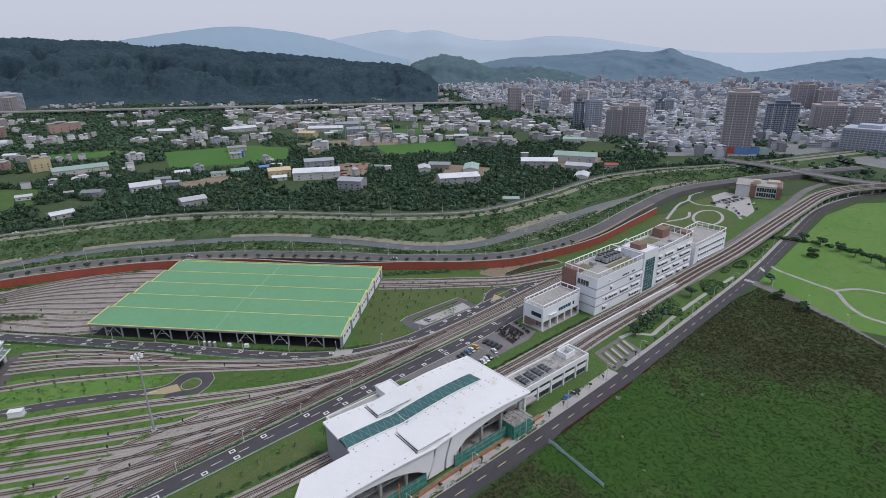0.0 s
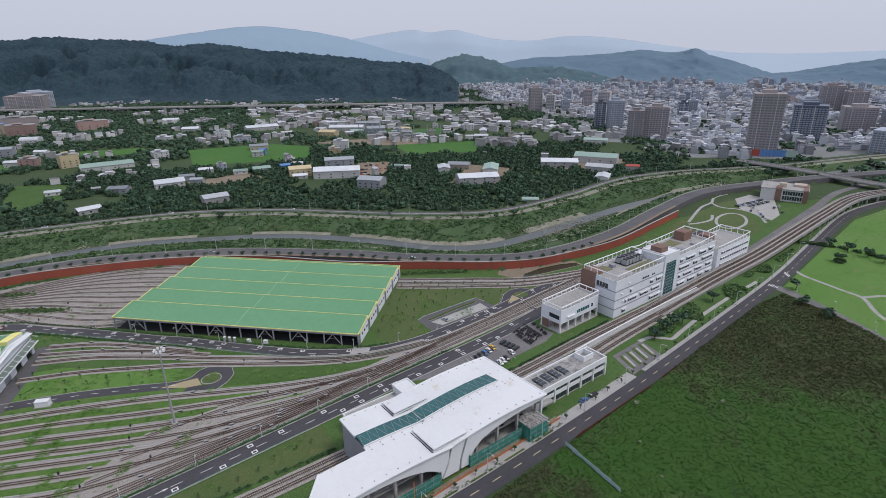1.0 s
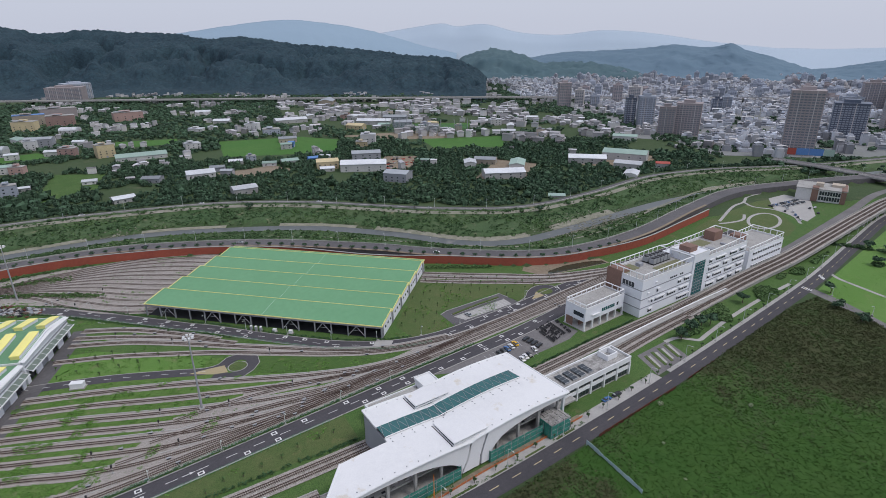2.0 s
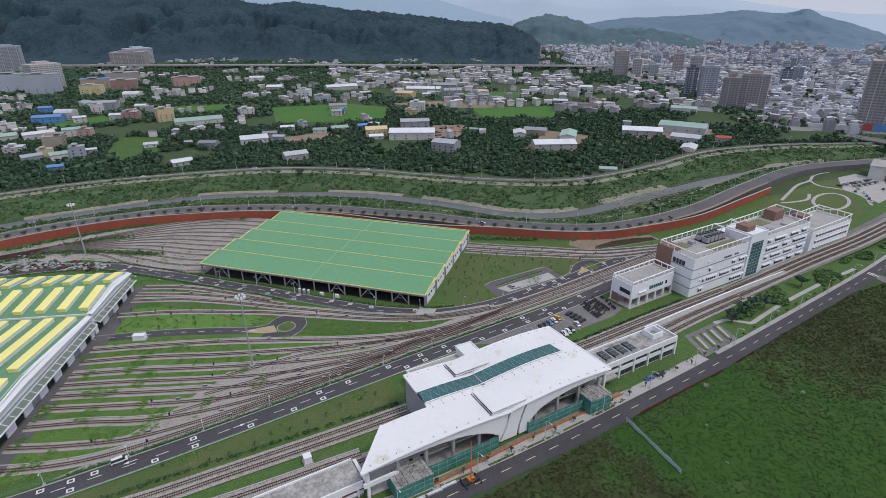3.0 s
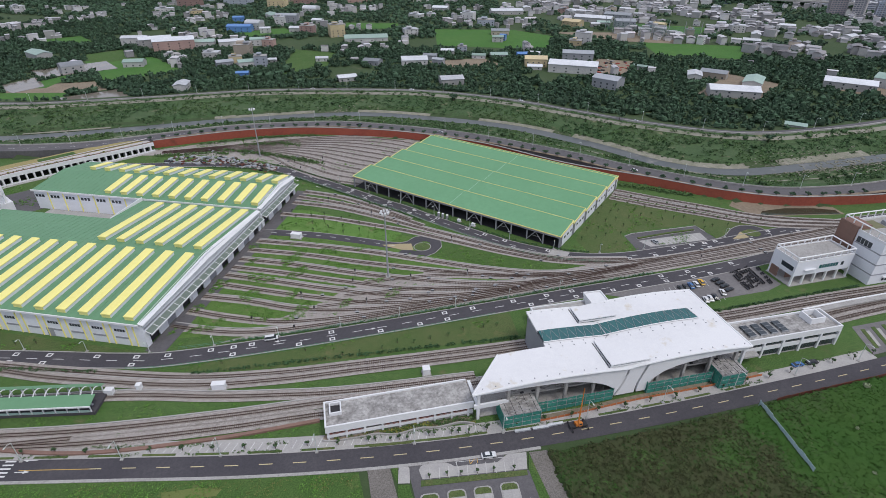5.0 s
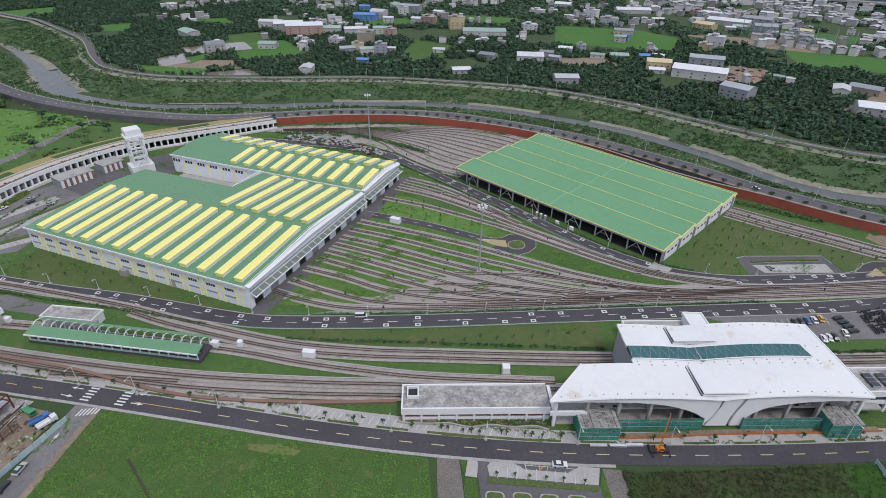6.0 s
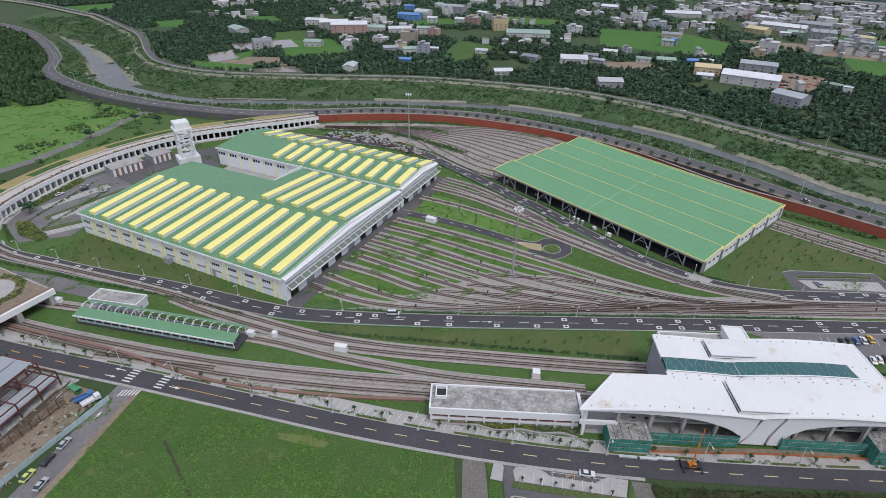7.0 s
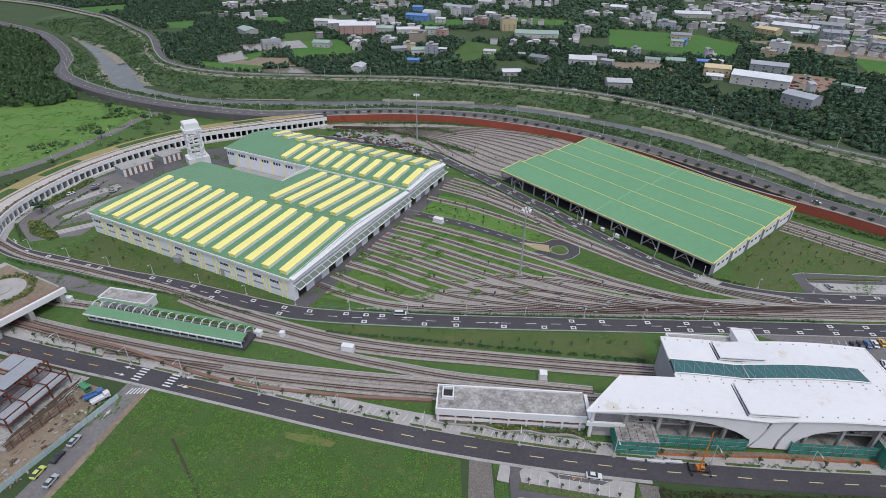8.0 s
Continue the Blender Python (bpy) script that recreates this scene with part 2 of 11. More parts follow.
def distance_to(line, xy):
    """The distance from each of many places to a line, and on which side they lie (above 0: left)."""
    if len(line) > 90:
        line = np.vstack([line[:-1:3], line[-1:]])
    best = np.full(len(xy), 1e9)
    side = np.zeros(len(xy))
    for a, b in zip(line[:-1, :2], line[1:, :2]):
        d = b - a
        t = np.clip(((xy - a) @ d) / max(d @ d, 1e-9), 0, 1)
        q = a + t[:, None] * d
        r = np.linalg.norm(xy - q, axis=1)
        s = d[0] * (xy[:, 1] - a[1]) - d[1] * (xy[:, 0] - a[0])
        near = r < best
        best[near] = r[near]
        side[near] = np.sign(s[near])
    return best, side


def smooth(x):
    x = np.clip(x, 0, 1)
    return x * x * (3 - 2 * x)

# ---- lines of the plan (metres; the camera hovers over 0, 0) ----
FRONT_ROAD = spline([(-260, 186), (-200, 165), (-150, 150), (-105, 138.5), (-65, 128), (-25, 117.5), (13, 109.5), (52, 103.8), (97, 100), (142, 98),
                     (206, 96.5), (316, 97), (376, 98.5), (457, 104), (548, 109), (608, 101), (654, 84), (720, 40), (800, -40)], 5)
SIDE_ROAD = spline([(-104, 134), (-107, 120), (-111, 100), (-116, 80), (-124, 50)], 4)
DEPOT_ROAD = spline([(-232, 262), (-228, 238), (-206, 220), (-180, 211), (-148, 201), (-119, 193.5), (-91, 184.5), (-73, 178.5), (-51, 173.5), (0, 170.5),
                     (62, 169.5), (109, 169), (143, 168.5), (181, 168), (221, 170), (262, 175), (300, 180), (420, 172)], 4)
SHED_ROAD = spline([(-110, 385), (-50, 370), (-14, 354), (5, 335), (24.8, 311), (39, 293.2), (48, 281.5), (57.3, 271), (69, 254.8), (82.5, 237), (91, 226.6), (102.5, 213.8), (122.5, 198.5), (145.9, 190.5),
                    (177, 188.5), (203, 188), (241, 189), (300, 187), (380, 180)], 4)
RIVER_ROAD = spline([(-571, 776), (-501, 719), (-412, 610), (-373, 537), (-303, 479), (-226, 440), (-149, 420), (-94, 424), (-40, 430), (28, 421),
                     (70, 402), (125, 365), (179, 310), (205, 277), (249, 234), (287, 216), (351, 210), (440, 219), (523, 222), (597, 198), (671, 167), (760, 120)], 5)
RIVER = spline([(-1100, 1110), (-760, 960), (-563, 785), (-412, 665), (-337, 572), (-296, 518), (-229, 482), (-180, 474), (-113, 474), (-44, 476), (55, 466),
                (121, 434), (176, 394), (218, 340), (246, 292), (282, 267), (342, 261), (398, 259.5), (450, 257), (500, 249.5), (560, 237), (620, 217), (690, 193), (800, 150), (1000, 60)], 5)
FAR_BANK_ROAD = spline([(-520, 900), (-430, 800), (-379, 737), (-324, 639), (-285, 590), (-220, 558), (-128, 550), (-21, 547), (61, 528), (136, 500), (197, 453),
                        (241, 402), (278, 360), (336, 318), (420, 309), (516, 312), (597, 290), (663, 253), (719, 222), (800, 190), (1000, 110)], 5)
WALL_LINE = spline([(-92, 415), (-39, 421), (8, 417), (50, 402), (90, 381), (133, 345), (170, 297), (203, 267), (247, 230), (282, 211), (336, 200), (399, 203), (444, 206)], 4)
ROAD_TOP = 5.0
RIVER_ROAD_CORE, FAR_BANK_CORE = RIVER_ROAD, FAR_BANK_ROAD
RIVER_ROAD = np.concatenate([spline([(-1000, 1000), (-760, 890), (-571, 776)], 5)[:-1], RIVER_ROAD])
FAR_BANK_ROAD = np.concatenate([spline([(-1150, 1200), (-760, 1060), (-520, 900)], 5)[:-1], FAR_BANK_ROAD])


def clear_of(line, other, gap):
    """A line pushed away from another one wherever it comes nearer than the gap."""
    out = []
    for p in line:
        away = p - other
        k = np.argmin((away ** 2).sum(1))
        d = math.hypot(*away[k])
        out.append(p if d >= gap else p + away[k] / max(d, 0.01) * (gap - d))
    return np.array(out)


WALL_LINE = clear_of(WALL_LINE, spline(RIVER_ROAD, 1.0), 7.2)


def river_bank_profile(xy):
    d5, s5 = distance_to(RIVER_ROAD, xy)
    d6, s6 = distance_to(FAR_BANK_ROAD, xy)
    dr, _ = distance_to(RIVER, xy)
    bank = np.where(s5 > 0, 4.8 * (1 - smooth((d5 - 8) / 20)), np.where(d5 < 3, 4.6, 0))
    levee = 2.9 * (1 - smooth((d6 - 6) / 16))
    h = np.maximum(bank, levee)
    bend, east = smooth((-250 - xy[:, 0]) / 60), smooth((xy[:, 0] - 280) / 60)
    bed = -2.6 * smooth((17 + 17 * bend + 2 * east - dr) / (9 + 13 * bend))
    h = np.where((s5 > 0) & (s6 < 0), np.maximum(h, -0.8) + bed * (1 - smooth(h / 2)), h)
    return np.where((s5 <= 0) & (d5 >= 3), 0.0, h)


def ground_height(xy):
    xy = np.asarray(xy, float).reshape(-1, 2)
    h = river_bank_profile(xy)
    reach = np.hypot(xy[:, 0], xy[:, 1])
    return h * (1 - smooth((reach - 900) / 200))


def ground_at(x, y):
    return float(ground_height([(x, y)])[0])


# ---- the ground: one sheet out to the horizon, finer round the river ----
def ticks(lo, hi, fine_lo, fine_hi, fine):
    out = list(np.arange(fine_lo, fine_hi, fine))
    step = fine
    x = fine_hi
    while x < hi:
        out.append(x)
        step *= 1.25
        x += step
    out.append(hi)
    step, x = fine, fine_lo - fine
    while x > lo:
        out.insert(0, x)
        step *= 1.25
        x -= step
    out.insert(0, lo)
    return np.array(out)


def build_ground():
    xs, ys = ticks(-4800, 4800, -620, 900, 6.0), ticks(-1500, 4800, 20, 900, 6.0)
    gx, gy = np.meshgrid(xs, ys)
    xy = np.column_stack([gx.ravel(), gy.ravel()])
    z = ground_height(xy) - 0.12
    w, h = len(xs), len(ys)
    i = np.arange(w * h).reshape(h, w)
    faces = np.stack([i[:-1, :-1], i[:-1, 1:], i[1:, 1:], i[1:, :-1]], -1).reshape(-1, 4)
    ob = put("ground", mesh_from("ground", np.column_stack([xy, z]).tolist(), faces.tolist(), GROUND, smooth=True))
    tagged(ob, "green valley floor of grass, scrub and bare earth reaching the hills", "ground", "", "structure")


def build_banks():
    """Grassy slopes between the two river roads."""
    gx, gy = np.meshgrid(np.arange(-620, 800, 4.0), np.arange(150, 960, 4.0))
    xy = np.column_stack([gx.ravel(), gy.ravel()])
    z = ground_height(xy) - 0.02
    i = np.arange(gx.size).reshape(gx.shape)
    faces = np.stack([i[:-1, :-1], i[:-1, 1:], i[1:, 1:], i[1:, :-1]], -1).reshape(-1, 4)
    ok = (distance_to(RIVER_ROAD, xy)[1] > 0) & (distance_to(FAR_BANK_ROAD, xy)[1] < 0) & (distance_to(RIVER, xy)[0] > np.where(xy[:, 0] < -250, 12.5, 7.5))
    faces = faces[ok[faces].all(1)]
    used, back = np.unique(faces, return_inverse=True)
    ob = put("river_bank", mesh_from("river_bank", np.column_stack([xy, z])[used].tolist(), back.reshape(-1, 4).tolist(), BANK_GRASS, smooth=True))
    tagged(ob, "overgrown green river banks with bare patches", "river bank", "", "structure")


BANK_GRASS = material("bank_grass", (0.056, 0.108, 0.040), (0.092, 0.134, 0.060), (0.036, 0.076, 0.030), rough=0.95, big=0.03, fine=0.12, spread=0.6,
                      stain=(0.22, 0.20, 0.13), bump=0.7, bump_scale=0.8, grain=0.35, grain_scale=0.9)
GROUND = material("valley_floor", (0.052, 0.088, 0.034), (0.072, 0.102, 0.045), (0.036, 0.064, 0.026), rough=0.95, big=0.012, fine=0.16,
                  spread=0.9, stain=(0.11, 0.115, 0.065), bump=0.6, bump_scale=0.6)
PADDY = material("paddy_green", (0.060, 0.165, 0.030), (0.085, 0.180, 0.040), (0.045, 0.130, 0.026), rough=0.95, big=0.012, fine=0.12, spread=0.7, grain=0.2, grain_scale=0.6)
BRIGHT_MEADOW = material("rank_meadow", (0.110, 0.225, 0.046), (0.150, 0.250, 0.070), (0.080, 0.180, 0.036), rough=0.95, big=0.03, fine=0.25, spread=0.8, stain=(0.20, 0.20, 0.10), bump=0.6, grain=0.4)
build_ground()
build_banks()

# ---- river ----
strip("water", RIVER, -5.6, 5.6, -2.5, WATER, label="shallow grey river water between gravel banks", category="river")
for lo_, hi_, a_, b_ in ((-230, -150, -5.4, -13), (-120, -60, -5.4, -12), (-60, 30, 5.4, 13), (60, 120, 5.4, 9.5), (150, 200, 5.4, 9.5), (205, 300, 5.4, 12), (318, 400, 5.4, 14), (420, 500, -5.4, -12), (520, 600, 5.4, 14)):
    stretch = RIVER[(RIVER[:, 0] > lo_) & (RIVER[:, 0] < hi_)]
    strip("gravel_bank", stretch, a_, b_, (-2.44, -1.5), SAND, label="pale gravel bank at the river's edge", category="gravel bank")
for lo_, hi_, a_, b_ in ((-640, -430, 11.5, 24), (-470, -330, -11.5, -23), (-345, -285, 11.5, 24), (-330, -250, -11.5, -22), (-200, -130, 7, 18), (-420, -360, 3, 12)):
    stretch = RIVER[(RIVER[:, 0] > lo_) & (RIVER[:, 0] < hi_)]
    strip("gravel_bank", stretch, a_, b_, (-2.36, -1.5), SAND, label="pale gravel bank in the river's bend", category="gravel bank")
stretch = RIVER[(RIVER[:, 0] > -560) & (RIVER[:, 0] < -290)]
strip("water", stretch, -13, 13, -2.47, WATER, label="wide shallow bend of the grey river", category="river")

# ---- roads ----
strip("road", FRONT_ROAD, -3.6, 3.6, 0.02, ASPHALT, label="dark asphalt two-lane road with yellow dashes", category="road")
strip("pavement", FRONT_ROAD[FRONT_ROAD[:, 0] < 205], 3.6, 8.5, 0.14, PAVING, thick=0.3, label="pale paved pavement along the front road", category="pavement")
strip("pavement", FRONT_ROAD[FRONT_ROAD[:, 0] > 200], 3.6, 5.6, 0.12, CONCRETE, thick=0.3, label="narrow grey pavement along the eastern road", category="pavement")
strip("kerb", FRONT_ROAD[FRONT_ROAD[:, 0] < 64], -4.6, -3.6, 0.14, CONCRETE, thick=0.3, label="grey concrete kerb along the front road", category="kerb")
strip("verge", SIDE_ROAD, 3.0, 5.4, 0.0, EARTH, label="bare earth shoulder of the side road", category="verge")
strip("road", SIDE_ROAD, -4.2, 3.2, 0.01, ASPHALT_OLD, label="worn grey asphalt side road beside the field", category="road")
strip("road", DEPOT_ROAD, -3.8, 3.8, 0.03, ASPHALT, label="dark asphalt service road beside the tracks", category="road")
strip("road", SHED_ROAD, -3.4, 3.4, 0.03, ASPHALT, label="dark asphalt service road round the green shed", category="road")
strip("road", RIVER_ROAD, -6.0, 5.5, ROAD_TOP, ROAD_GREY, thick=5.0, label="grey asphalt riverside road on the embankment", category="road")
strip("road", FAR_BANK_ROAD, -3.2, 3.2, 3.05, ROAD_GREY, thick=0.6, label="grey levee road on the far river bank", category="road")
strip("parapet", FAR_BANK_ROAD, -4.1, -3.2, 4.1, CONCRETE, thick=1.7, label="pale concrete parapet of the levee road", category="parapet")
strip("revetment", FAR_BANK_ROAD, -8.6, -13.6, (2.86, 1.76), REVETMENT, label="stone-faced slope below the levee road", category="revetment")
strip("path", RIVER_ROAD[(RIVER_ROAD[:, 0] > -280) & (RIVER_ROAD[:, 0] < 520)], 26.5, 28.6, 0.1, SAND, label="pale gravel path along the river", category="path")
strip("parapet", RIVER_ROAD, 5.5, 5.9, ROAD_TOP + 0.8, CONCRETE, thick=1.2, label="low concrete parapet of the riverside road", category="parapet")
strip("kerb", WALL_LINE, -0.5, 0.5, ROAD_TOP + 0.75, CONCRETE, thick=0.3, label="pale concrete coping on the red wall", category="coping")
strip("path", RIVER_ROAD[(RIVER_ROAD[:, 0] > -300) & (RIVER_ROAD[:, 0] < 560)], 6.0, 7.4, ROAD_TOP - 0.3, PAVING, thick=0.5, label="pale footway beside the riverside road", category="path")
strip("retaining_wall", WALL_LINE, -0.4, 0.4, ROAD_TOP + 0.6, RED_WALL, thick=6.0, label="long curved red retaining wall below the riverside road", category="wall")


def frame_of(origin, along_x):
    """A pose at origin with its x axis turned towards along_x, both (x, y)."""
    ox, oy = origin
    return pose(ox, oy, 0, 0, 0, math.degrees(math.atan2(along_x[1] - oy, along_x[0] - ox)))


SHED_FRAME = frame_of((121.4, 205.3), (57.1, 281.9))      # x along the front, -y into the shed
DEPOT_FRAME = frame_of((-61.8, 182.7), (-17.65, 272.43))    # x along the doors, y into the hall


CANOPY_PALE = material("pale_green_joint", (0.40, 0.58, 0.45), (0.36, 0.54, 0.41), rough=0.5)


# ---- the open stabling shed with its stepped green roof ----
def build_shed():
    shed = thing("train_shed", "open steel train shed with stepped green metal roof and yellow edging", "train shed", SHED_FRAME)
    long_, low, high, bay = 134.3, 6.8, 8.5, 16.75
    starts = [0, bay, 2 * bay, 3 * bay, 4 * bay, 5 * bay]
    ends = starts[1:] + [88.8]
    for a, b in zip(starts, ends):
        top = low + (high - low) * (b - a) / bay
        bm = bmesh.new()
        side_prism(bm, [(-a, low), (-a, low + 0.25), (-b, top + 0.25), (-b, top)], 0, long_)
        roof = part("roof", bm, GREEN_ROOF, shed, "green standing-seam metal roof bay")
        # yellow edging along the front and both ends of each bay, pale joint across the middle
        bm = bmesh.new()
        box(bm, -0.1, long_ + 0.1, -b - 0.1, -b + 0.2, top + 0.16, top + 0.42)
        if a == 0:
            box(bm, -0.1, long_ + 0.1, -0.18, 0.22, low - 0.1, low + 0.36)
        for x in (-0.35, long_ - 0.05):
            side_prism(bm, [(-a, low - 0.3), (-a, low + 0.45), (-b, top + 0.45), (-b, top - 0.3)], x, x + 0.42)
        part("edging", bm, YELLOW_TRIM, roof, "yellow metal edging")
        bm = bmesh.new()
        side_prism(bm, [(-a, low + 0.26), (-a, low + 0.33), (-b, top + 0.33), (-b, top + 0.26)], 64.9, 65.08)
        part("ridge_joint", bm, CANOPY_PALE, roof)
        # ribs of the sheet metal
        bm = bmesh.new()
        for x in np.arange(1.5, long_, 3.0):
            side_prism(bm, [(-a - 0.3, low + 0.25), (-a - 0.3, low + 0.29), (-b, top + 0.29), (-b, top + 0.25)], x, x + 0.08)
        part("seam", bm, GREEN_ROOF, roof)
        if b < 88:
            part("step_wall", boxes((0, long_, -b + 0.02, -b + 0.1, low, top + 0.2)), WALL_GREY, shed)
        # end wall towards the lawn: white panels, grey recessed bay at the step
        bm = bmesh.new()
        side_prism(bm, [(-a - 3.4, 0), (-a - 3.4, low + 0.2), (-b + 0.2, top - 0.1), (-b + 0.2, 0)], -0.02, 0.2)
        end = part("end_wall", bm, WALL_WHITE, shed, "white panel end wall")
        part("end_recess", boxes((0.1, 0.25, -a - 3.4, -a, 0, low)), WALL_GREY, end)
        part("downpipe", boxes((-0.2, 0.0, -a - 1.1, -a - 0.85, 0, low), (-0.2, 0.0, -a - 2.6, -a - 2.35, 0, low)), STEEL, end)
        if b - a > 10:
            for k in range(3):
                y = -a - 5.4 - 4.1 * k
                part("window", boxes((-0.06, 0.0, y - 2.0, y, 3.4, 4.6)), GLASS_DARK, end)
    bay_x = long_ / 15
    front = part("front_beam", boxes((0, long_, -0.5, -0.1, 5.7, 6.85)), STEEL, shed, "grey steel front girder")
    for k in range(16):
        x = min(max(k * bay_x, 0.3), long_ - 0.3)
        part("column", boxes((x - 0.28, x + 0.28, -0.75, -0.15, 0, 5.8)), STEEL, shed)
        if k < 15:
            part("fascia_panel", boxes((x + 0.35, x + bay_x - 0.35, -0.09, -0.03, 5.95, 6.6)), WALL_GREY, front)
    for k in (1, 3, 5, 8, 10, 13):
        x = k * bay_x
        bm = bmesh.new()
        tube(bm, [(x + 0.3, -0.45, 0.6), (x + bay_x / 2, -0.45, 5.6)], 0.2, 4)
        tube(bm, [(x + bay_x - 0.3, -0.45, 0.6), (x + bay_x / 2, -0.45, 5.6)], 0.2, 4)
        tube(bm, [(x + bay_x * 0.27, -0.45, 3.2), (x + bay_x * 0.73, -0.45, 3.2)], 0.12, 4)
        part("brace", bm, STEEL, shed)
    for b in starts[1:] + [88.6]:
        for x in (0.4, 33.5, 66.5, 99.5, 132.4):
            part("column", boxes((x - 0.25, x + 0.25, -b - 0.25, -b + 0.25, 0, low)), STEEL, shed)
    part("back_wall", boxes((0, long_, -88.8, -88.5, 0, 7.1)), WALL_GREY, shed)
    # near-black slab: the shade under the roof is put into its colour
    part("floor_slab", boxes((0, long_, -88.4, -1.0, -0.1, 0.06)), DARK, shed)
    part("ramp_paving", boxes((-6, 2.5, 0.2, 9, -0.1, 0.05)), PAVING, shed)


build_shed()


# ---- the two depot halls: green roofs with rows of yellow roof lights ----
def roof_slab(parent, outline, y0, y1, mat, label):
    """A roof slope: outline of (x, z) from eave to ridge, drawn between y0 and y1."""
    bm = bmesh.new()
    a = [bm.verts.new((x, y0, z)) for x, z in outline]
    b = [bm.verts.new((x, y1, z)) for x, z in outline]
    c = [bm.verts.new((x, y0, z - 0.3)) for x, z in outline]
    d = [bm.verts.new((x, y1, z - 0.3)) for x, z in outline]
    k = len(outline)
    for i in range(k - 1):
        bm.faces.new((a[i], a[i + 1], b[i + 1], b[i]))
        bm.faces.new((c[i], d[i], d[i + 1], c[i + 1]))
        bm.faces.new((a[i], c[i], c[i + 1], a[i + 1]))
        bm.faces.new((b[i], b[i + 1], d[i + 1], d[i]))
    bm.faces.new((a[0], b[0], d[0], c[0]))
    bm.faces.new((a[-1], c[-1], d[-1], b[-1]))
    roof = part("roof", bm, mat, parent, label)
    bm = bmesh.new()
    for y in np.arange(y0 + 1.5, y1, 3.05):
        for (xa, za), (xb, zb) in zip(outline, outline[1:]):
            v = [bm.verts.new(p) for p in ((xa, y, za + 0.004), (xb, y, zb + 0.004), (xb, y, zb + 0.07), (xa, y, za + 0.07),
                                           (xa, y + 0.07, za + 0.004), (xb, y + 0.07, zb + 0.004), (xb, y + 0.07, zb + 0.07), (xa, y + 0.07, za + 0.07))]
            for f in ((0, 1, 2, 3), (7, 6, 5, 4), (3, 2, 6, 7)):
                bm.faces.new([v[i] for i in f])
    part("seam", bm, mat, roof)
    return roof


def roof_light(parent, x0, z0, x1, z1, y, wide=3.7, tall=1.75):
    """A raised roof light running up a slope: white upstand, yellow sheet cover with a small overhang."""
    bm = bmesh.new()
    v = [bm.verts.new(p) for p in ((x0, y - wide / 2, z0), (x1, y - wide / 2, z1), (x1, y + wide / 2, z1), (x0, y + wide / 2, z0),
                                   (x0, y - wide / 2, z0 + tall - 0.2), (x1, y - wide / 2, z1 + tall - 0.2),
                                   (x1, y + wide / 2, z1 + tall - 0.2), (x0, y + wide / 2, z0 + tall - 0.2))]
    for f in ((0, 1, 5, 4), (1, 2, 6, 5), (2, 3, 7, 6), (3, 0, 4, 7)):
        bm.faces.new([v[i] for i in f])
    light = part("roof_light", bm, WALL_WHITE, parent, "raised roof light with yellow sheet cover")
    bm = bmesh.new()
    e = 0.18
    run = math.hypot(x1 - x0, z1 - z0)
    ux, uz = (x1 - x0) / run * e, (z1 - z0) / run * e
    xs = ((x0 - ux, z0 - uz), (x1 + ux, z1 + uz))
    rings = []
    for x, z in xs:
        rings.append([bm.verts.new((x, y + dy, z + tall + dz)) for dy, dz in
                      ((-wide / 2 - e, -0.35), (-wide / 2 - e, -0.02), (0, 0.1), (wide / 2 + e, -0.02), (wide / 2 + e, -0.35))])
    a, b = rings
    for i in range(4):
        bm.faces.new((a[i], b[i], b[i + 1], a[i + 1]))
    bm.faces.new(a)
    bm.faces.new(b[::-1])
    cover = part("cover", bm, YELLOW, light, "yellow sheet-metal cover")
    # yellow end cheeks
    for x, z, s in ((x0, z0, -0.03), (x1, z1, 0.03)):
        part("end_cheek", boxes((min(x, x + s), max(x, x + s), y - wide / 2, y + wide / 2, z, z + tall - 0.3)), YELLOW_TRIM, light)


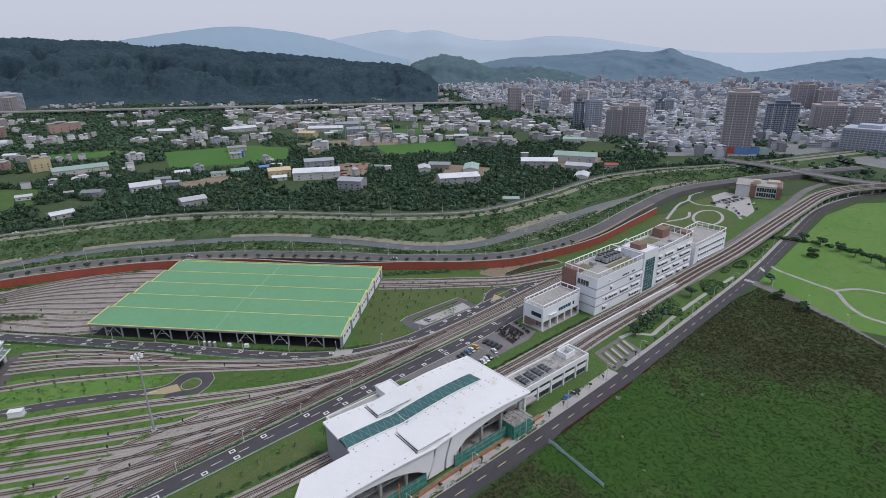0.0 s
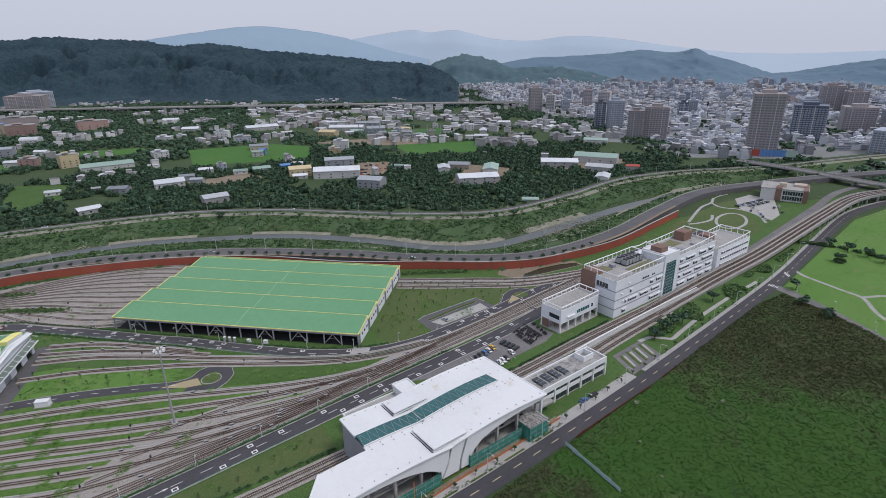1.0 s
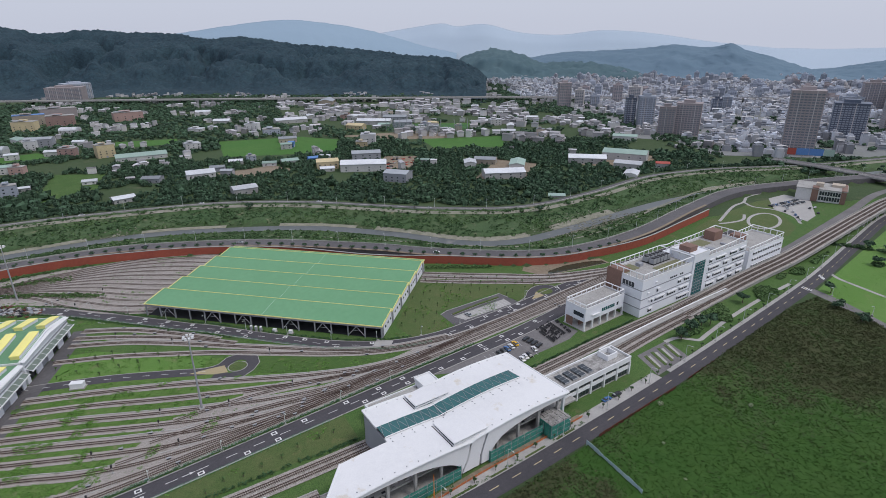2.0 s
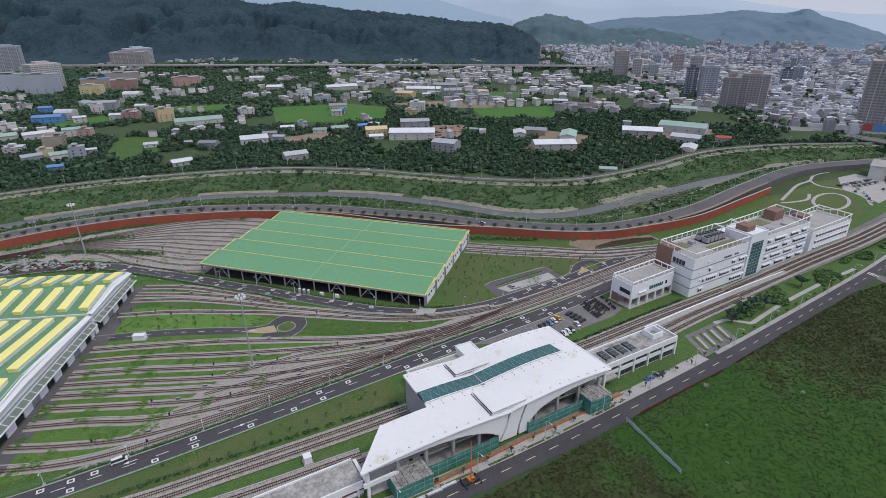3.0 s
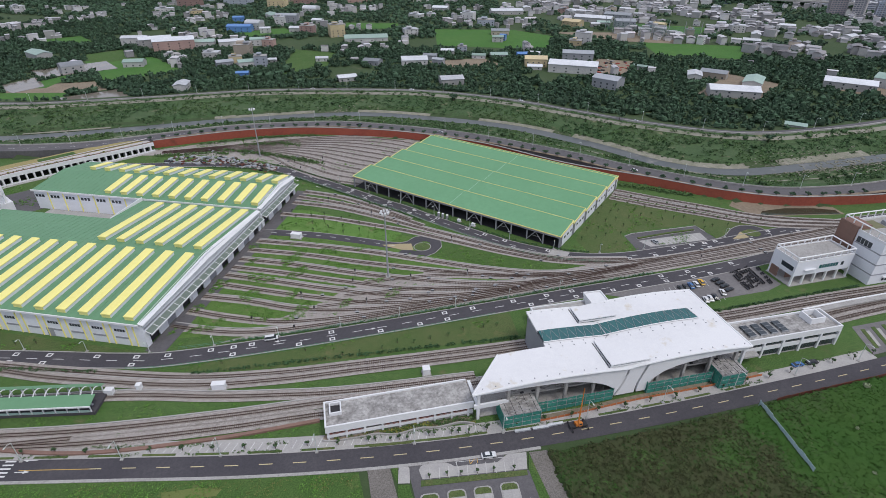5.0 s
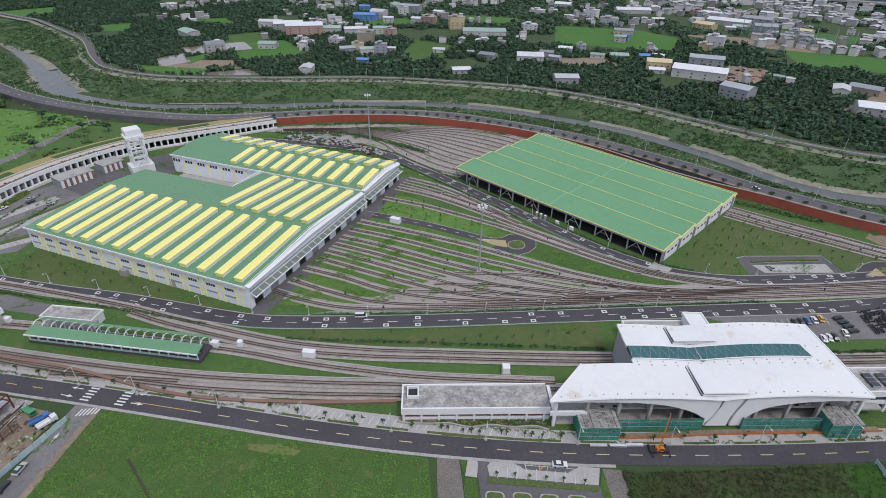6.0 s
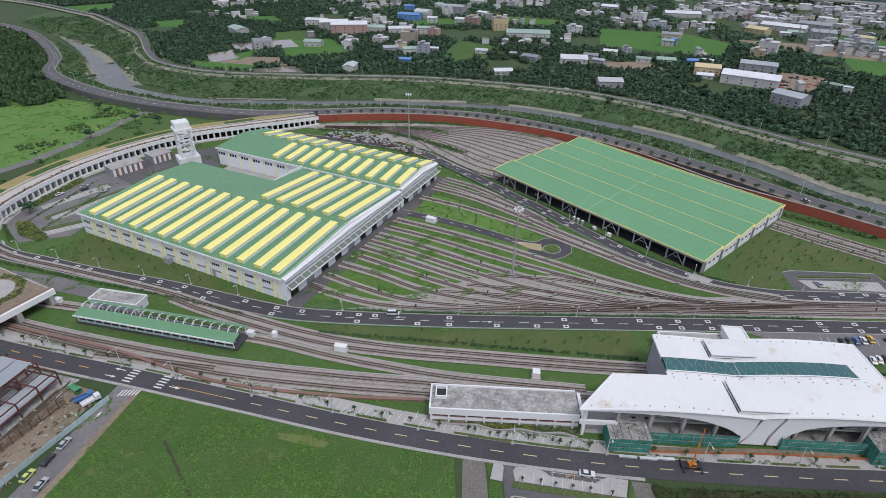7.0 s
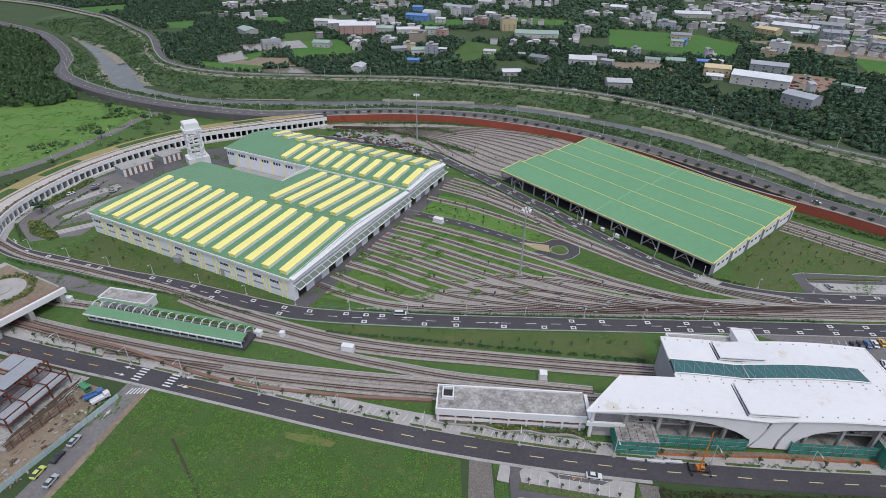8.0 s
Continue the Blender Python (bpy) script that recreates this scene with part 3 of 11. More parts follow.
def hall_front(hall, x0, x1, ridge_x, eave0, ridge, eave1, doors):
    """The gable with its doors, the sloping verge and the glazed canopy above the tracks."""
    bm = bmesh.new()
    prof = [(x0, 0), (x1, 0), (x1, eave1 - 0.3), (ridge_x, ridge - 0.3), (x0, eave0 - 0.3)]
    # piers and lintel leave the door openings free
    w = (x1 - x0) / doors
    front = part("lintel", boxes((x0, x1, 0.0, 0.5, 6.0, 6.2)), WALL_WHITE, hall)
    for k in range(doors + 1):
        c = x0 + k * w
        part("pier", boxes((max(c - 2.6, x0), min(c + 2.6, x1), 0.0, 0.5, 0, 6.0)), WALL_WHITE, front)
    bm = bmesh.new()
    up = [(x0, 6.2), (x1, 6.2), (x1, eave1 - 0.3), (ridge_x, ridge - 0.3), (x0, eave0 - 0.3)]
    a = [bm.verts.new((x, 0.0, z)) for x, z in up]
    b = [bm.verts.new((x, 0.5, z)) for x, z in up]
    bm.faces.new(a)
    bm.faces.new(b[::-1])
    for i in range(5):
        j = (i + 1) % 5
        bm.faces.new((a[i], b[i], b[j], a[j]))
    part("gable", bm, WALL_WHITE, hall)
    # sloping white verge between the roof and the gable
    bm = bmesh.new()
    top = [(x0 - 0.3, eave0 + 0.1), (ridge_x, ridge + 0.12), (x1 + 0.3, eave1 + 0.1)]
    for (xa, za), (xb, zb) in zip(top, top[1:]):
        v = [bm.verts.new(p) for p in ((xa, 1.2, za), (xb, 1.2, zb), (xb, -1.0, min(zb - 0.5, eave0 + (zb - eave0) * 0.25)), (xa, -1.0, min(za - 0.5, eave0 + (za - eave0) * 0.25)))]
        u = [bm.verts.new(p.co - Vector((0, 0, 0.35))) for p in v]
        bm.faces.new(v)
        bm.faces.new(u[::-1])
        for i in range(4):
            j = (i + 1) % 4
            bm.faces.new((v[i], u[i], u[j], v[j]))
    part("verge", bm, WHITE_PAINT, hall, "wide white sloping verge")
    part("grey_band", boxes((x0 + 0.6, x1 - 0.3, -0.12, 0.0, 7.9, 8.6)), WALL_GREY, front)
    # canopy
    bm = bmesh.new()
    v = [bm.verts.new(p) for p in ((x0 + 1, -2.3, 6.0), (x1, -2.3, 6.0), (x1, -0.05, 7.0), (x0 + 1, -0.05, 7.0))]
    bm.faces.new(v)
    canopy = part("canopy", bm, CANOPY_SHEET, hall, "green sheet canopy with white ribs over the track doors")
    bm = bmesh.new()
    for k in range(int((x1 - x0) / 4.5) + 1):
        x = min(x0 + 1 + k * 4.5, x1 - 0.2)
        v = [bm.verts.new(p) for p in ((x, -2.4, 6.05), (x + 0.25, -2.4, 6.05), (x + 0.25, 0, 7.1), (x, 0, 7.1))]
        bm.faces.new(v)
        u = [bm.verts.new(p.co - Vector((0, 0, 0.25))) for p in v]
        bm.faces.new(u[::-1])
        for i in range(4):
            j = (i + 1) % 4
            bm.faces.new((v[i], u[i], u[j], v[j]))
    tagged(part("rib", bm, WHITE_PAINT, canopy), kind="stuff")
    part("gutter", boxes((x0 + 0.8, x1 + 0.2, -2.7, -2.3, 5.7, 6.1)), WHITE_PAINT, canopy)
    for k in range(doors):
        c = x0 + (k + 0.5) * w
        # near-black panel painted as the shade inside the doorway
        door = part("track_door", boxes((c - w / 2 + 2.6, c + w / 2 - 2.6, 0.9, 1.1, 0, 6.0)), DARK, hall, "near-black panel for the shade in an open track doorway")
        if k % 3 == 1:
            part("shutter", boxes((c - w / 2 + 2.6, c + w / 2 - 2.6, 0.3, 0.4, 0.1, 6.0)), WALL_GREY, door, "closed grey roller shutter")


def build_halls():
    hall = thing("depot_hall", "large white depot hall with dark green roof and yellow roof lights", "depot hall", DEPOT_FRAME)
    eave0, ridge, eave1, rx = 11.3, 14.4, 10.8, 45.6

    def near(x):
        return eave0 + (ridge - eave0) * x / rx

    def far(x):
        return ridge + (eave1 - ridge) * (x - rx) / (95 - rx)
    roof_slab(hall, [(-0.8, near(-0.8)), (rx, ridge)], 0.8, 127.5, GREEN_ROOF_DARK, "dark green metal roof slope")
    roof_slab(hall, [(rx, ridge), (71, far(71))], 0.8, 127.5, GREEN_ROOF_DARK, "dark green metal roof slope")
    roof_slab(hall, [(71, far(71)), (95.4, far(95.4))], 0.8, 66, GREEN_ROOF_DARK, "dark green metal roof slope")
    part("roof_edge", boxes((-1.2, -0.8, 0.4, 127.8, 10.6, 11.4), (71, 95.4, 66, 66.4, 10.2, 12.8)), WHITE_PAINT, hall)
    for k in range(13):
        roof_light(hall, 1.2, near(1.2), 42.8, near(42.8), 5.25 + 9.47 * k)
    for k in range(6):
        roof_light(hall, 48.9, far(48.9), 91.6, far(91.6), 5.25 + 9.47 * k)
    hall_front(hall, 0, 95, rx, eave0, ridge, eave1, 9)
    # long side wall with yellow pilasters, dark windows and a grey band
    side = part("side_wall", boxes((0.0, 0.5, 0.5, 127, 0, 11.0)), WALL_WHITE, hall, "white clad side wall")
    for k in range(13):
        y = 5.25 + 9.47 * k
        part("pilaster", boxes((-0.35, 0.0, y - 1.55, y - 1.25, 0, 10.6)), YELLOW, side, "yellow pilaster")
        part("pilaster", boxes((-0.35, 0.0, y + 1.25, y + 1.55, 0, 10.6)), YELLOW, side, "yellow pilaster")
        part("wall_band", boxes((-0.1, 0.0, y + 1.9, y + 7.3, 3.1, 3.9)), WALL_GREY, side)
        if k not in (4, 7):
            w = part("window", boxes((-0.12, 0.0, y + 2.3, y + 6.9, 6.4, 7.5)), GLASS_DARK, side, "dark window strip")
            part("mullion", boxes(*[(-0.18, -0.12, y + 2.3 + 1.15 * i - 0.05, y + 2.3 + 1.15 * i + 0.05, 6.4, 7.5) for i in range(5)]), WALL_WHITE, w)
    part("service_door", boxes((-0.15, 0.0, 39.5, 42.5, 0, 4.0)), STEEL, side, "grey service door")
    part("fan_unit", boxes((-2.4, -0.4, 66, 69.5, 0, 3.0)), STEEL, side)
    part("left_wall", boxes((0.0, 71, 127.0, 127.5, 0, 10.9)), WALL_WHITE, hall)
    part("court_wall", boxes((70.6, 71.0, 66.4, 127, 0, far(71) - 0.3), (71, 95.0, 65.6, 66.0, 0, 10.2), (94.6, 95.0, 0.5, 65.6, 0, 10.3)), WALL_WHITE, hall)
    part("floor_slab", boxes((0.6, 94.4, 1.2, 65.5, -0.1, 0.04)), CONCRETE, hall)

    hall = thing("depot_hall", "smaller white depot hall with green roof and yellow roof lights", "depot hall", DEPOT_FRAME)
    x0, x1, rx2, e0, r2, e1 = 96.6, 140.2, 121.0, 11.6, 13.8, 10.6

    def near2(x):
        return e0 + (r2 - e0) * (x - x0) / (rx2 - x0)

    def far2(x):
        return r2 + (e1 - r2) * (x - rx2) / (x1 - rx2)
    roof_slab(hall, [(x0 - 0.6, near2(x0 - 0.6)), (rx2, r2), (x1 + 0.6, far2(x1 + 0.6))], 0.8, 134.5, GREEN_ROOF_DARK, "dark green metal roof")
    part("roof_edge", boxes((x0 - 1.0, x0 - 0.6, 0.4, 134.8, 10.8, 11.7), (x1 + 0.6, x1 + 1.0, 0.4, 134.8, 9.8, 10.6)), WHITE_PAINT, hall)
    for k in range(10):
        roof_light(hall, x0 + 2.0, near2(x0 + 2.0), rx2 - 3.5, near2(rx2 - 3.5), 3.4 + 9.47 * k)
    for k in range(13):
        roof_light(hall, rx2 + 2.5, far2(rx2 + 2.5), x1 - 3, far2(x1 - 3), 3.4 + 9.47 * k)
    hall_front(hall, x0, x1, rx2, e0, r2, e1, 4)
    side = part("side_wall", boxes((x0, x0 + 0.4, 0.5, 134, 0, 11.2)), WALL_WHITE, hall, "white clad side wall")
    for k in range(14):
        y = 3.4 + 9.47 * k
        part("pilaster", boxes((x0 - 0.3, x0, y - 1.5, y - 1.0, 0, 10.8)), YELLOW, side, "yellow pilaster")
        if k > 7:
            for j in range(3):
                part("window", boxes((x0 - 0.1, x0, y + 1.6 + 2.0 * j, y + 3.0 + 2.0 * j, 7.2, 8.8)), GLASS_DARK, side)
    part("end_wall", boxes((x0 + 0.4, x1, 133.6, 134.0, 0, 10.5)), WALL_WHITE, hall)
    part("side_wall", boxes((x1 - 0.4, x1, 0.5, 133.6, 0, 10.4)), WALL_WHITE, hall)
    yard = thing("courtyard_paving", "pale concrete paving in the court between the halls", "paving", DEPOT_FRAME, kind="structure")
    part("slab", boxes((71.2, 96.4, 66.6, 127, -0.1, 0.05)), PAVING, yard)
    part("apron", boxes((-2, 144, -7.5, 0.2, -0.1, 0.035)), ROAD_GREY, yard, "dark asphalt apron before the track doors")


build_halls()


# ---- the white water tower beside the halls ----
def build_tower():
    t = thing("water_tower", "white concrete water tower on an open frame with a ladder", "water tower", pose(-160.0, 330.5, 0, 0, 0, 35))
    s = 4.6
    part("base_block", boxes((-6.5, 6.5, -5.5, 5.5, 0, 5.0)), WHITE_PAINT, t)
    for x in (-s, s - 1.2):
        for y in (-s, s - 1.2):
            part("column", boxes((x, x + 1.2, y, y + 1.2, 5, 22)), WHITE_PAINT, t)
    for z in (10, 15.5):
        part("ring_beam", boxes((-s, s, -s, -s + 0.9, z, z + 1.1), (-s, s, s - 0.9, s, z, z + 1.1), (-s, -s + 0.9, -s + 0.9, s - 0.9, z, z + 1.1),
                                (s - 0.9, s, -s + 0.9, s - 0.9, z, z + 1.1)), WHITE_PAINT, t)
    bm = bmesh.new()
    for a, b in (((-s + .6, -s + .3, 5.2), (s - .6, -s + .3, 10)), ((s - .3, -s + .6, 11), (s - .3, s - .6, 15.5)), ((-s + .6, -s + .3, 16.5), (s - .6, -s + .3, 22))):
        tube(bm, [a, b], 0.3, 4)
    part("brace", bm, WHITE_PAINT, t)
    part("tank", boxes((-5.2, 5.2, -5.2, 5.2, 22, 23.6), (-4.4, 4.4, -4.4, 4.4, 23.6, 27.4), (-3.8, 3.8, -3.8, 3.8, 27.4, 27.6)), WHITE_PAINT, t, "white box-shaped tank")
    rows = [(x, x + 0.25, -s - 2.4, -s - 2.15, 5, 25) for x in (-2.0, 2.0)] + [(-2.0, 2.25, -s - 2.4, -s - 2.2, z, z + 0.25) for z in np.arange(6, 25, 2.2)]
    rows += [(x, x + 0.25, -s - 2.4, -s, 23, 23.3) for x in (-2.0, 2.0)]
    part("ladder", boxes(*rows), WHITE_PAINT, t)


build_tower()


# ---- the station: wave-shaped white roof, netted building site below ----
STATION_FRAME = frame_of((44.3, 113.7), (144.3, 107.6))


def roof_z(x):
    """Height of the wave-shaped roof along the station."""
    if x < 53.5:
        return 12.6 + 1.7 * math.sin(math.pi * (0.08 + 0.84 * x / 53.5))
    return 12.9 + 1.9 * math.sin(math.pi * (0.08 + 0.80 * (x - 53.5) / 46.5))


def curved_deck(bm, x_left, x_right, y0, y1, lift=0.0, thick=0.7, cells=24, rows=6):
    """A slab that follows the roof's wave; its ends may slant: x at y0 and at y1."""
    def point(i, j, dz):
        f, g = i / cells, j / rows
        a = x_left[0] + (x_left[1] - x_left[0]) * g
        b = x_right[0] + (x_right[1] - x_right[0]) * g
        x = a + (b - a) * f
        return (x, y0 + (y1 - y0) * g, roof_z(x) + lift + dz)
    top = [[bm.verts.new(point(i, j, 0)) for i in range(cells + 1)] for j in range(rows + 1)]
    low = [[bm.verts.new(point(i, j, -thick)) for i in range(cells + 1)] for j in range(rows + 1)]
    for j in range(rows):
        for i in range(cells):
            bm.faces.new((top[j][i], top[j][i + 1], top[j + 1][i + 1], top[j + 1][i]))
            bm.faces.new((low[j][i], low[j + 1][i], low[j + 1][i + 1], low[j][i + 1]))
    for i in range(cells):
        bm.faces.new((top[0][i], low[0][i], low[0][i + 1], top[0][i + 1]))
        bm.faces.new((top[rows][i], top[rows][i + 1], low[rows][i + 1], low[rows][i]))
    for j in range(rows):
        bm.faces.new((top[j][0], top[j + 1][0], low[j + 1][0], low[j][0]))
        bm.faces.new((top[j][cells], low[j][cells], low[j + 1][cells], top[j + 1][cells]))
    return bm


def pop_up(parent, x0, x1, y0, y1, label):
    """A flat white panel hinged at its rear edge that lifts out of the roof towards the front, with glazing under the raised edge."""
    back, front = max(roof_z(x0), roof_z(x1)) + 0.12, max(roof_z(x0), roof_z(x1)) + 1.15

    def slab(name, grow, drop, thick, mat, owner, text):
        bm = bmesh.new()
        v = [bm.verts.new(q) for q in ((x0 - grow, y0 - grow, front - drop), (x1 + grow, y0 - grow, front - drop), (x1 + 0.9 + grow, y1 + grow, back - drop), (x0 + 0.6 - grow, y1 + grow, back - drop))]
        u = [bm.verts.new(q.co - Vector((0, 0, thick))) for q in v]
        bm.faces.new(v)
        bm.faces.new(u[::-1])
        for i in range(4):
            j = (i + 1) % 4
            bm.faces.new((v[i], u[i], u[j], v[j]))
        return part(name, bm, mat, owner, text)
    panel = slab("raised_panel", 0.0, 0.0, 0.3, ROOF_WHITE, parent, label)
    slab("panel_frame", 0.14, 0.1, 0.22, WHITE_PAINT, panel, "white metal frame round the panel")
    # dark strip laid on the roof as the shade along the panel's edge
    part("shadow_gap", boxes((x0 - 0.5, x0 - 0.16, y0 + 0.3, y1 - 0.2, roof_z(x0) - 0.1, roof_z(x0) + 0.05)), DARK, panel)
    n_panes = int((x1 - x0) / 1.5)
    w = (x1 - x0 - 0.8) / n_panes
    for k in range(n_panes):
        xa = x0 + 0.4 + k * w
        part("pane", boxes((xa, xa + w - 0.12, y0 + 0.45, y0 + 0.52, roof_z(xa) - 0.1, front - 0.4)), GLASS_GREEN, panel)
    bm = bmesh.new()
    for x in (x0 + 0.4, x1 - 0.3):
        v = [bm.verts.new(q) for q in ((x, y0 + 0.5, roof_z(x) - 0.1), (x, y1 - 1.0, roof_z(x) - 0.1), (x, y1 - 1.0, back - 0.35), (x, y0 + 0.5, front - 0.4))]
        bm.faces.new(v)
    part("glazing", bm, GLASS_DARK, panel)
    part("sill", boxes((x0, x1, y0 + 0.1, y0 + 0.5, roof_z(x1) - 0.3, roof_z(x1) + 0.2)), WHITE_PAINT, panel)


def build_station():
    st = thing("station_building", "white wave-roofed railway station still under construction", "station", STATION_FRAME)
    # roof: front part with a slanting west end, rear part set back, and a strip of green glass between
    front = part("roof", curved_deck(bmesh.new(), (-0.7, 12.3), (99.6, 99.4), -0.5, 14.5), ROOF_WHITE, st, "white membrane roof with slight brown stains")
    mid = part("roof", curved_deck(bmesh.new(), (29.3, 29.4), (99.4, 99.2), 14.5, 16.5, rows=2), ROOF_WHITE, st, "white membrane roof")
    rear = part("roof", curved_deck(bmesh.new(), (29.6, 29.8), (98.9, 98.4), 22.8, 34, rows=4), ROOF_WHITE, st, "white membrane roof")
    part("roof", curved_deck(bmesh.new(), (90.2, 89.6), (99.2, 98.9), 16.5, 22.8, cells=6, rows=2), ROOF_WHITE, st, "white membrane roof")
    glass = part("glass_strip", curved_deck(bmesh.new(), (29.7, 29.9), (90.0, 89.4), 16.6, 22.7, lift=0.3, thick=0.2, rows=2), GLASS_GREEN, st, "curved strip of green roof glazing")
    bm = bmesh.new()
    for x in np.arange(29.5, 88, 3.2):
        for xa, xb in ((x, x + 1.6), (x + 1.6, x + 3.2)):
            pts = [(xa, 16.6 if xa == x else 22.7), (xb, 22.7 if xa == x else 16.6)]
            tube(bm, [(px, py, roof_z(px) + 0.36) for px, py in pts], 0.06, 3)
    part("glazing_bar", bm, STEEL, glass)
    bm = bmesh.new()
    for y in (16.4, 22.8):
        tube(bm, [(x, y, roof_z(x) + 0.35) for x in np.arange(29.6, 90.4, 2.0)], 0.22, 4)
    part("glazing_kerb", bm, WHITE_PAINT, glass)
    part("valley", boxes((53.1, 53.8, 15.8, 23.4, 13.1, 13.6)), STEEL, glass)
    pop_up(st, 46.6, 60.6, 0.3, 13.6, "raised white roof panel with glazing under its edge")
    pop_up(st, 46.6, 61.2, 24.2, 33.2, "raised white roof panel with glazing under its edge")
    # roof edge trim and snow-guard like fixings
    bm = bmesh.new()
    for y, xa, xb in ((-0.5, -0.7, 99.6), (34, 29.8, 98.4)):
        tube(bm, [(x, y, roof_z(x) - 0.1) for x in np.arange(xa, xb, 2.0)] + [(xb, y, roof_z(xb) - 0.1)], 0.42, 6)
    tube(bm, [(-0.7, -0.5, roof_z(0) - 0.1), (12.3, 14.5, roof_z(12.5) - 0.1)], 0.42, 6)
    tube(bm, [(99.6, -0.5, roof_z(99.6) - 0.1), (98.4, 34, roof_z(98.4) - 0.1)], 0.42, 6)
    part("edge_trim", bm, WHITE_PAINT, st)
    bm = bmesh.new()
    for y in (1.0, 13.6, 15.2, 22.2, 33.0):
        for x in np.arange(3 if y < 2 else 31, 98, 4.3):
            box(bm, x - 0.16, x + 0.16, y - 0.16, y + 0.16, roof_z(x) - 0.05, roof_z(x) + 0.2)
    tagged(part("roof_fixing", bm, STEEL, st), kind="stuff")
    # front: two great arches that come down in white legs between them
    def arch_face(name, outline):
        bm = bmesh.new()
        a = [bm.verts.new((x, -0.1, z)) for x, z in outline]
        b = [bm.verts.new((x, 0.7, z)) for x, z in outline]
        bm.faces.new(a)
        bm.faces.new(b[::-1])
        k = len(outline)
        for i in range(k):
            j = (i + 1) % k
            bm.faces.new((a[i], b[i], b[j], a[j]))
        bmesh.ops.triangulate(bm, faces=bm.faces)
        return part(name, bm, WHITE_PAINT, st, "white curved facade panel")

    def bow(points, k=5):
        """A smooth line through a few (x, z)."""
        return [tuple(q) for q in spline(points, 8.0 / k)]
    top_left = [(x, roof_z(x) - 0.6) for x in np.arange(0.5, 53, 4)]
    left_edge = bow([(0.5, 11.9), (14, 11.9), (26, 11.5), (36, 10.2), (44, 7.6), (48.6, 4.6), (49.6, 2.6), (48.6, 1.0)])
    slit_one = bow([(49.2, 1.0), (50.6, 3.6), (52.2, 7.6), (53.0, roof_z(53) - 0.7)])
    arch_face("arch_panel", left_edge + slit_one + top_left[::-1])
    leg = arch_face("facade_leg", bow([(49.8, 1.0), (51.4, 3.6), (53.0, 7.6), (53.9, roof_z(53.9) - 0.7)]) + bow([(60.0, roof_z(60) - 0.7), (58.4, 9.0), (57.3, 5.0), (57.0, 1.0)]))
    # near-black sheet behind the slits paints the shade within them
    part("dark_slit", boxes((49.6, 61.2, 0.75, 0.85, 1, 12.4)), DARK, leg)
    slit_two = bow([(61.0, roof_z(61) - 0.7), (59.4, 9.0), (58.2, 5.0), (57.9, 1.0)])
    right_edge = bow([(61.2, 1.0), (62.0, 4.0), (65.4, 7.6), (71.0, 9.8), (82, 11.4), (99.2, 11.9)])
    top_right = [(x, roof_z(x) - 0.6) for x in np.arange(63, 99, 4)] + [(99.2, roof_z(99.2) - 0.6)]
    arch_face("arch_panel", slit_two + right_edge + top_right[::-1])
    # floors, columns, dark rear wall, upper deck with formwork
    part("floor_slab", boxes((3, 99, 1.8, 12.4, 0, 0.35), (12, 100, 3.2, 12.4, 5.2, 5.8), (31, 97, 13, 32.9, 0, 0.35)), CONCRETE, st)
    part("rear_wall", boxes((30.2, 98, 12.5, 12.9, 0.4, 12.0), (30.2, 30.7, 14, 33.4, 0, 12.4), (30.2, 98, 33.0, 33.4, 0, 12.6), (97.5, 98, 13, 33, 0, 12.0)), WALL_GREY, st, "grey unfinished inner wall")
    for x in (2.0, 12, 22, 32, 42, 66, 76, 86, 96, 99):
        part("column", boxes((x - 0.45, x + 0.45, 1.0, 2.0, 0, roof_z(x) - 0.8)), CONCRETE if 5 < x < 97 else WHITE_PAINT, st)
    part("side_beam", boxes((0.5, 12, 0.9, 1.6, 5.0, 6.6), (1.4, 2.4, 2.0, 13, 5.0, 6.0)), WHITE_PAINT, st)
    rng = random.Random(5)
    bm = bmesh.new()
    for k in range(150):
        x, y = rng.uniform(13, 98), rng.uniform(3.6, 11)
        box(bm, x, x + rng.uniform(0.5, 2.6), y, y + rng.uniform(0.2, 0.7), 5.8, 5.8 + rng.uniform(0.1, 0.9))
    stock = part("stacked_material", bm, CONCRETE_STAINED, st)
    for x in (17, 21, 40, 45, 72, 80, 90):
        # solid near-black block that gives the shade of an opening
        part("dark_opening", boxes((x, x + 1.2, 3.4, 4.0, 5.8, 6.1)), DARK, stock)
    return st


build_station()


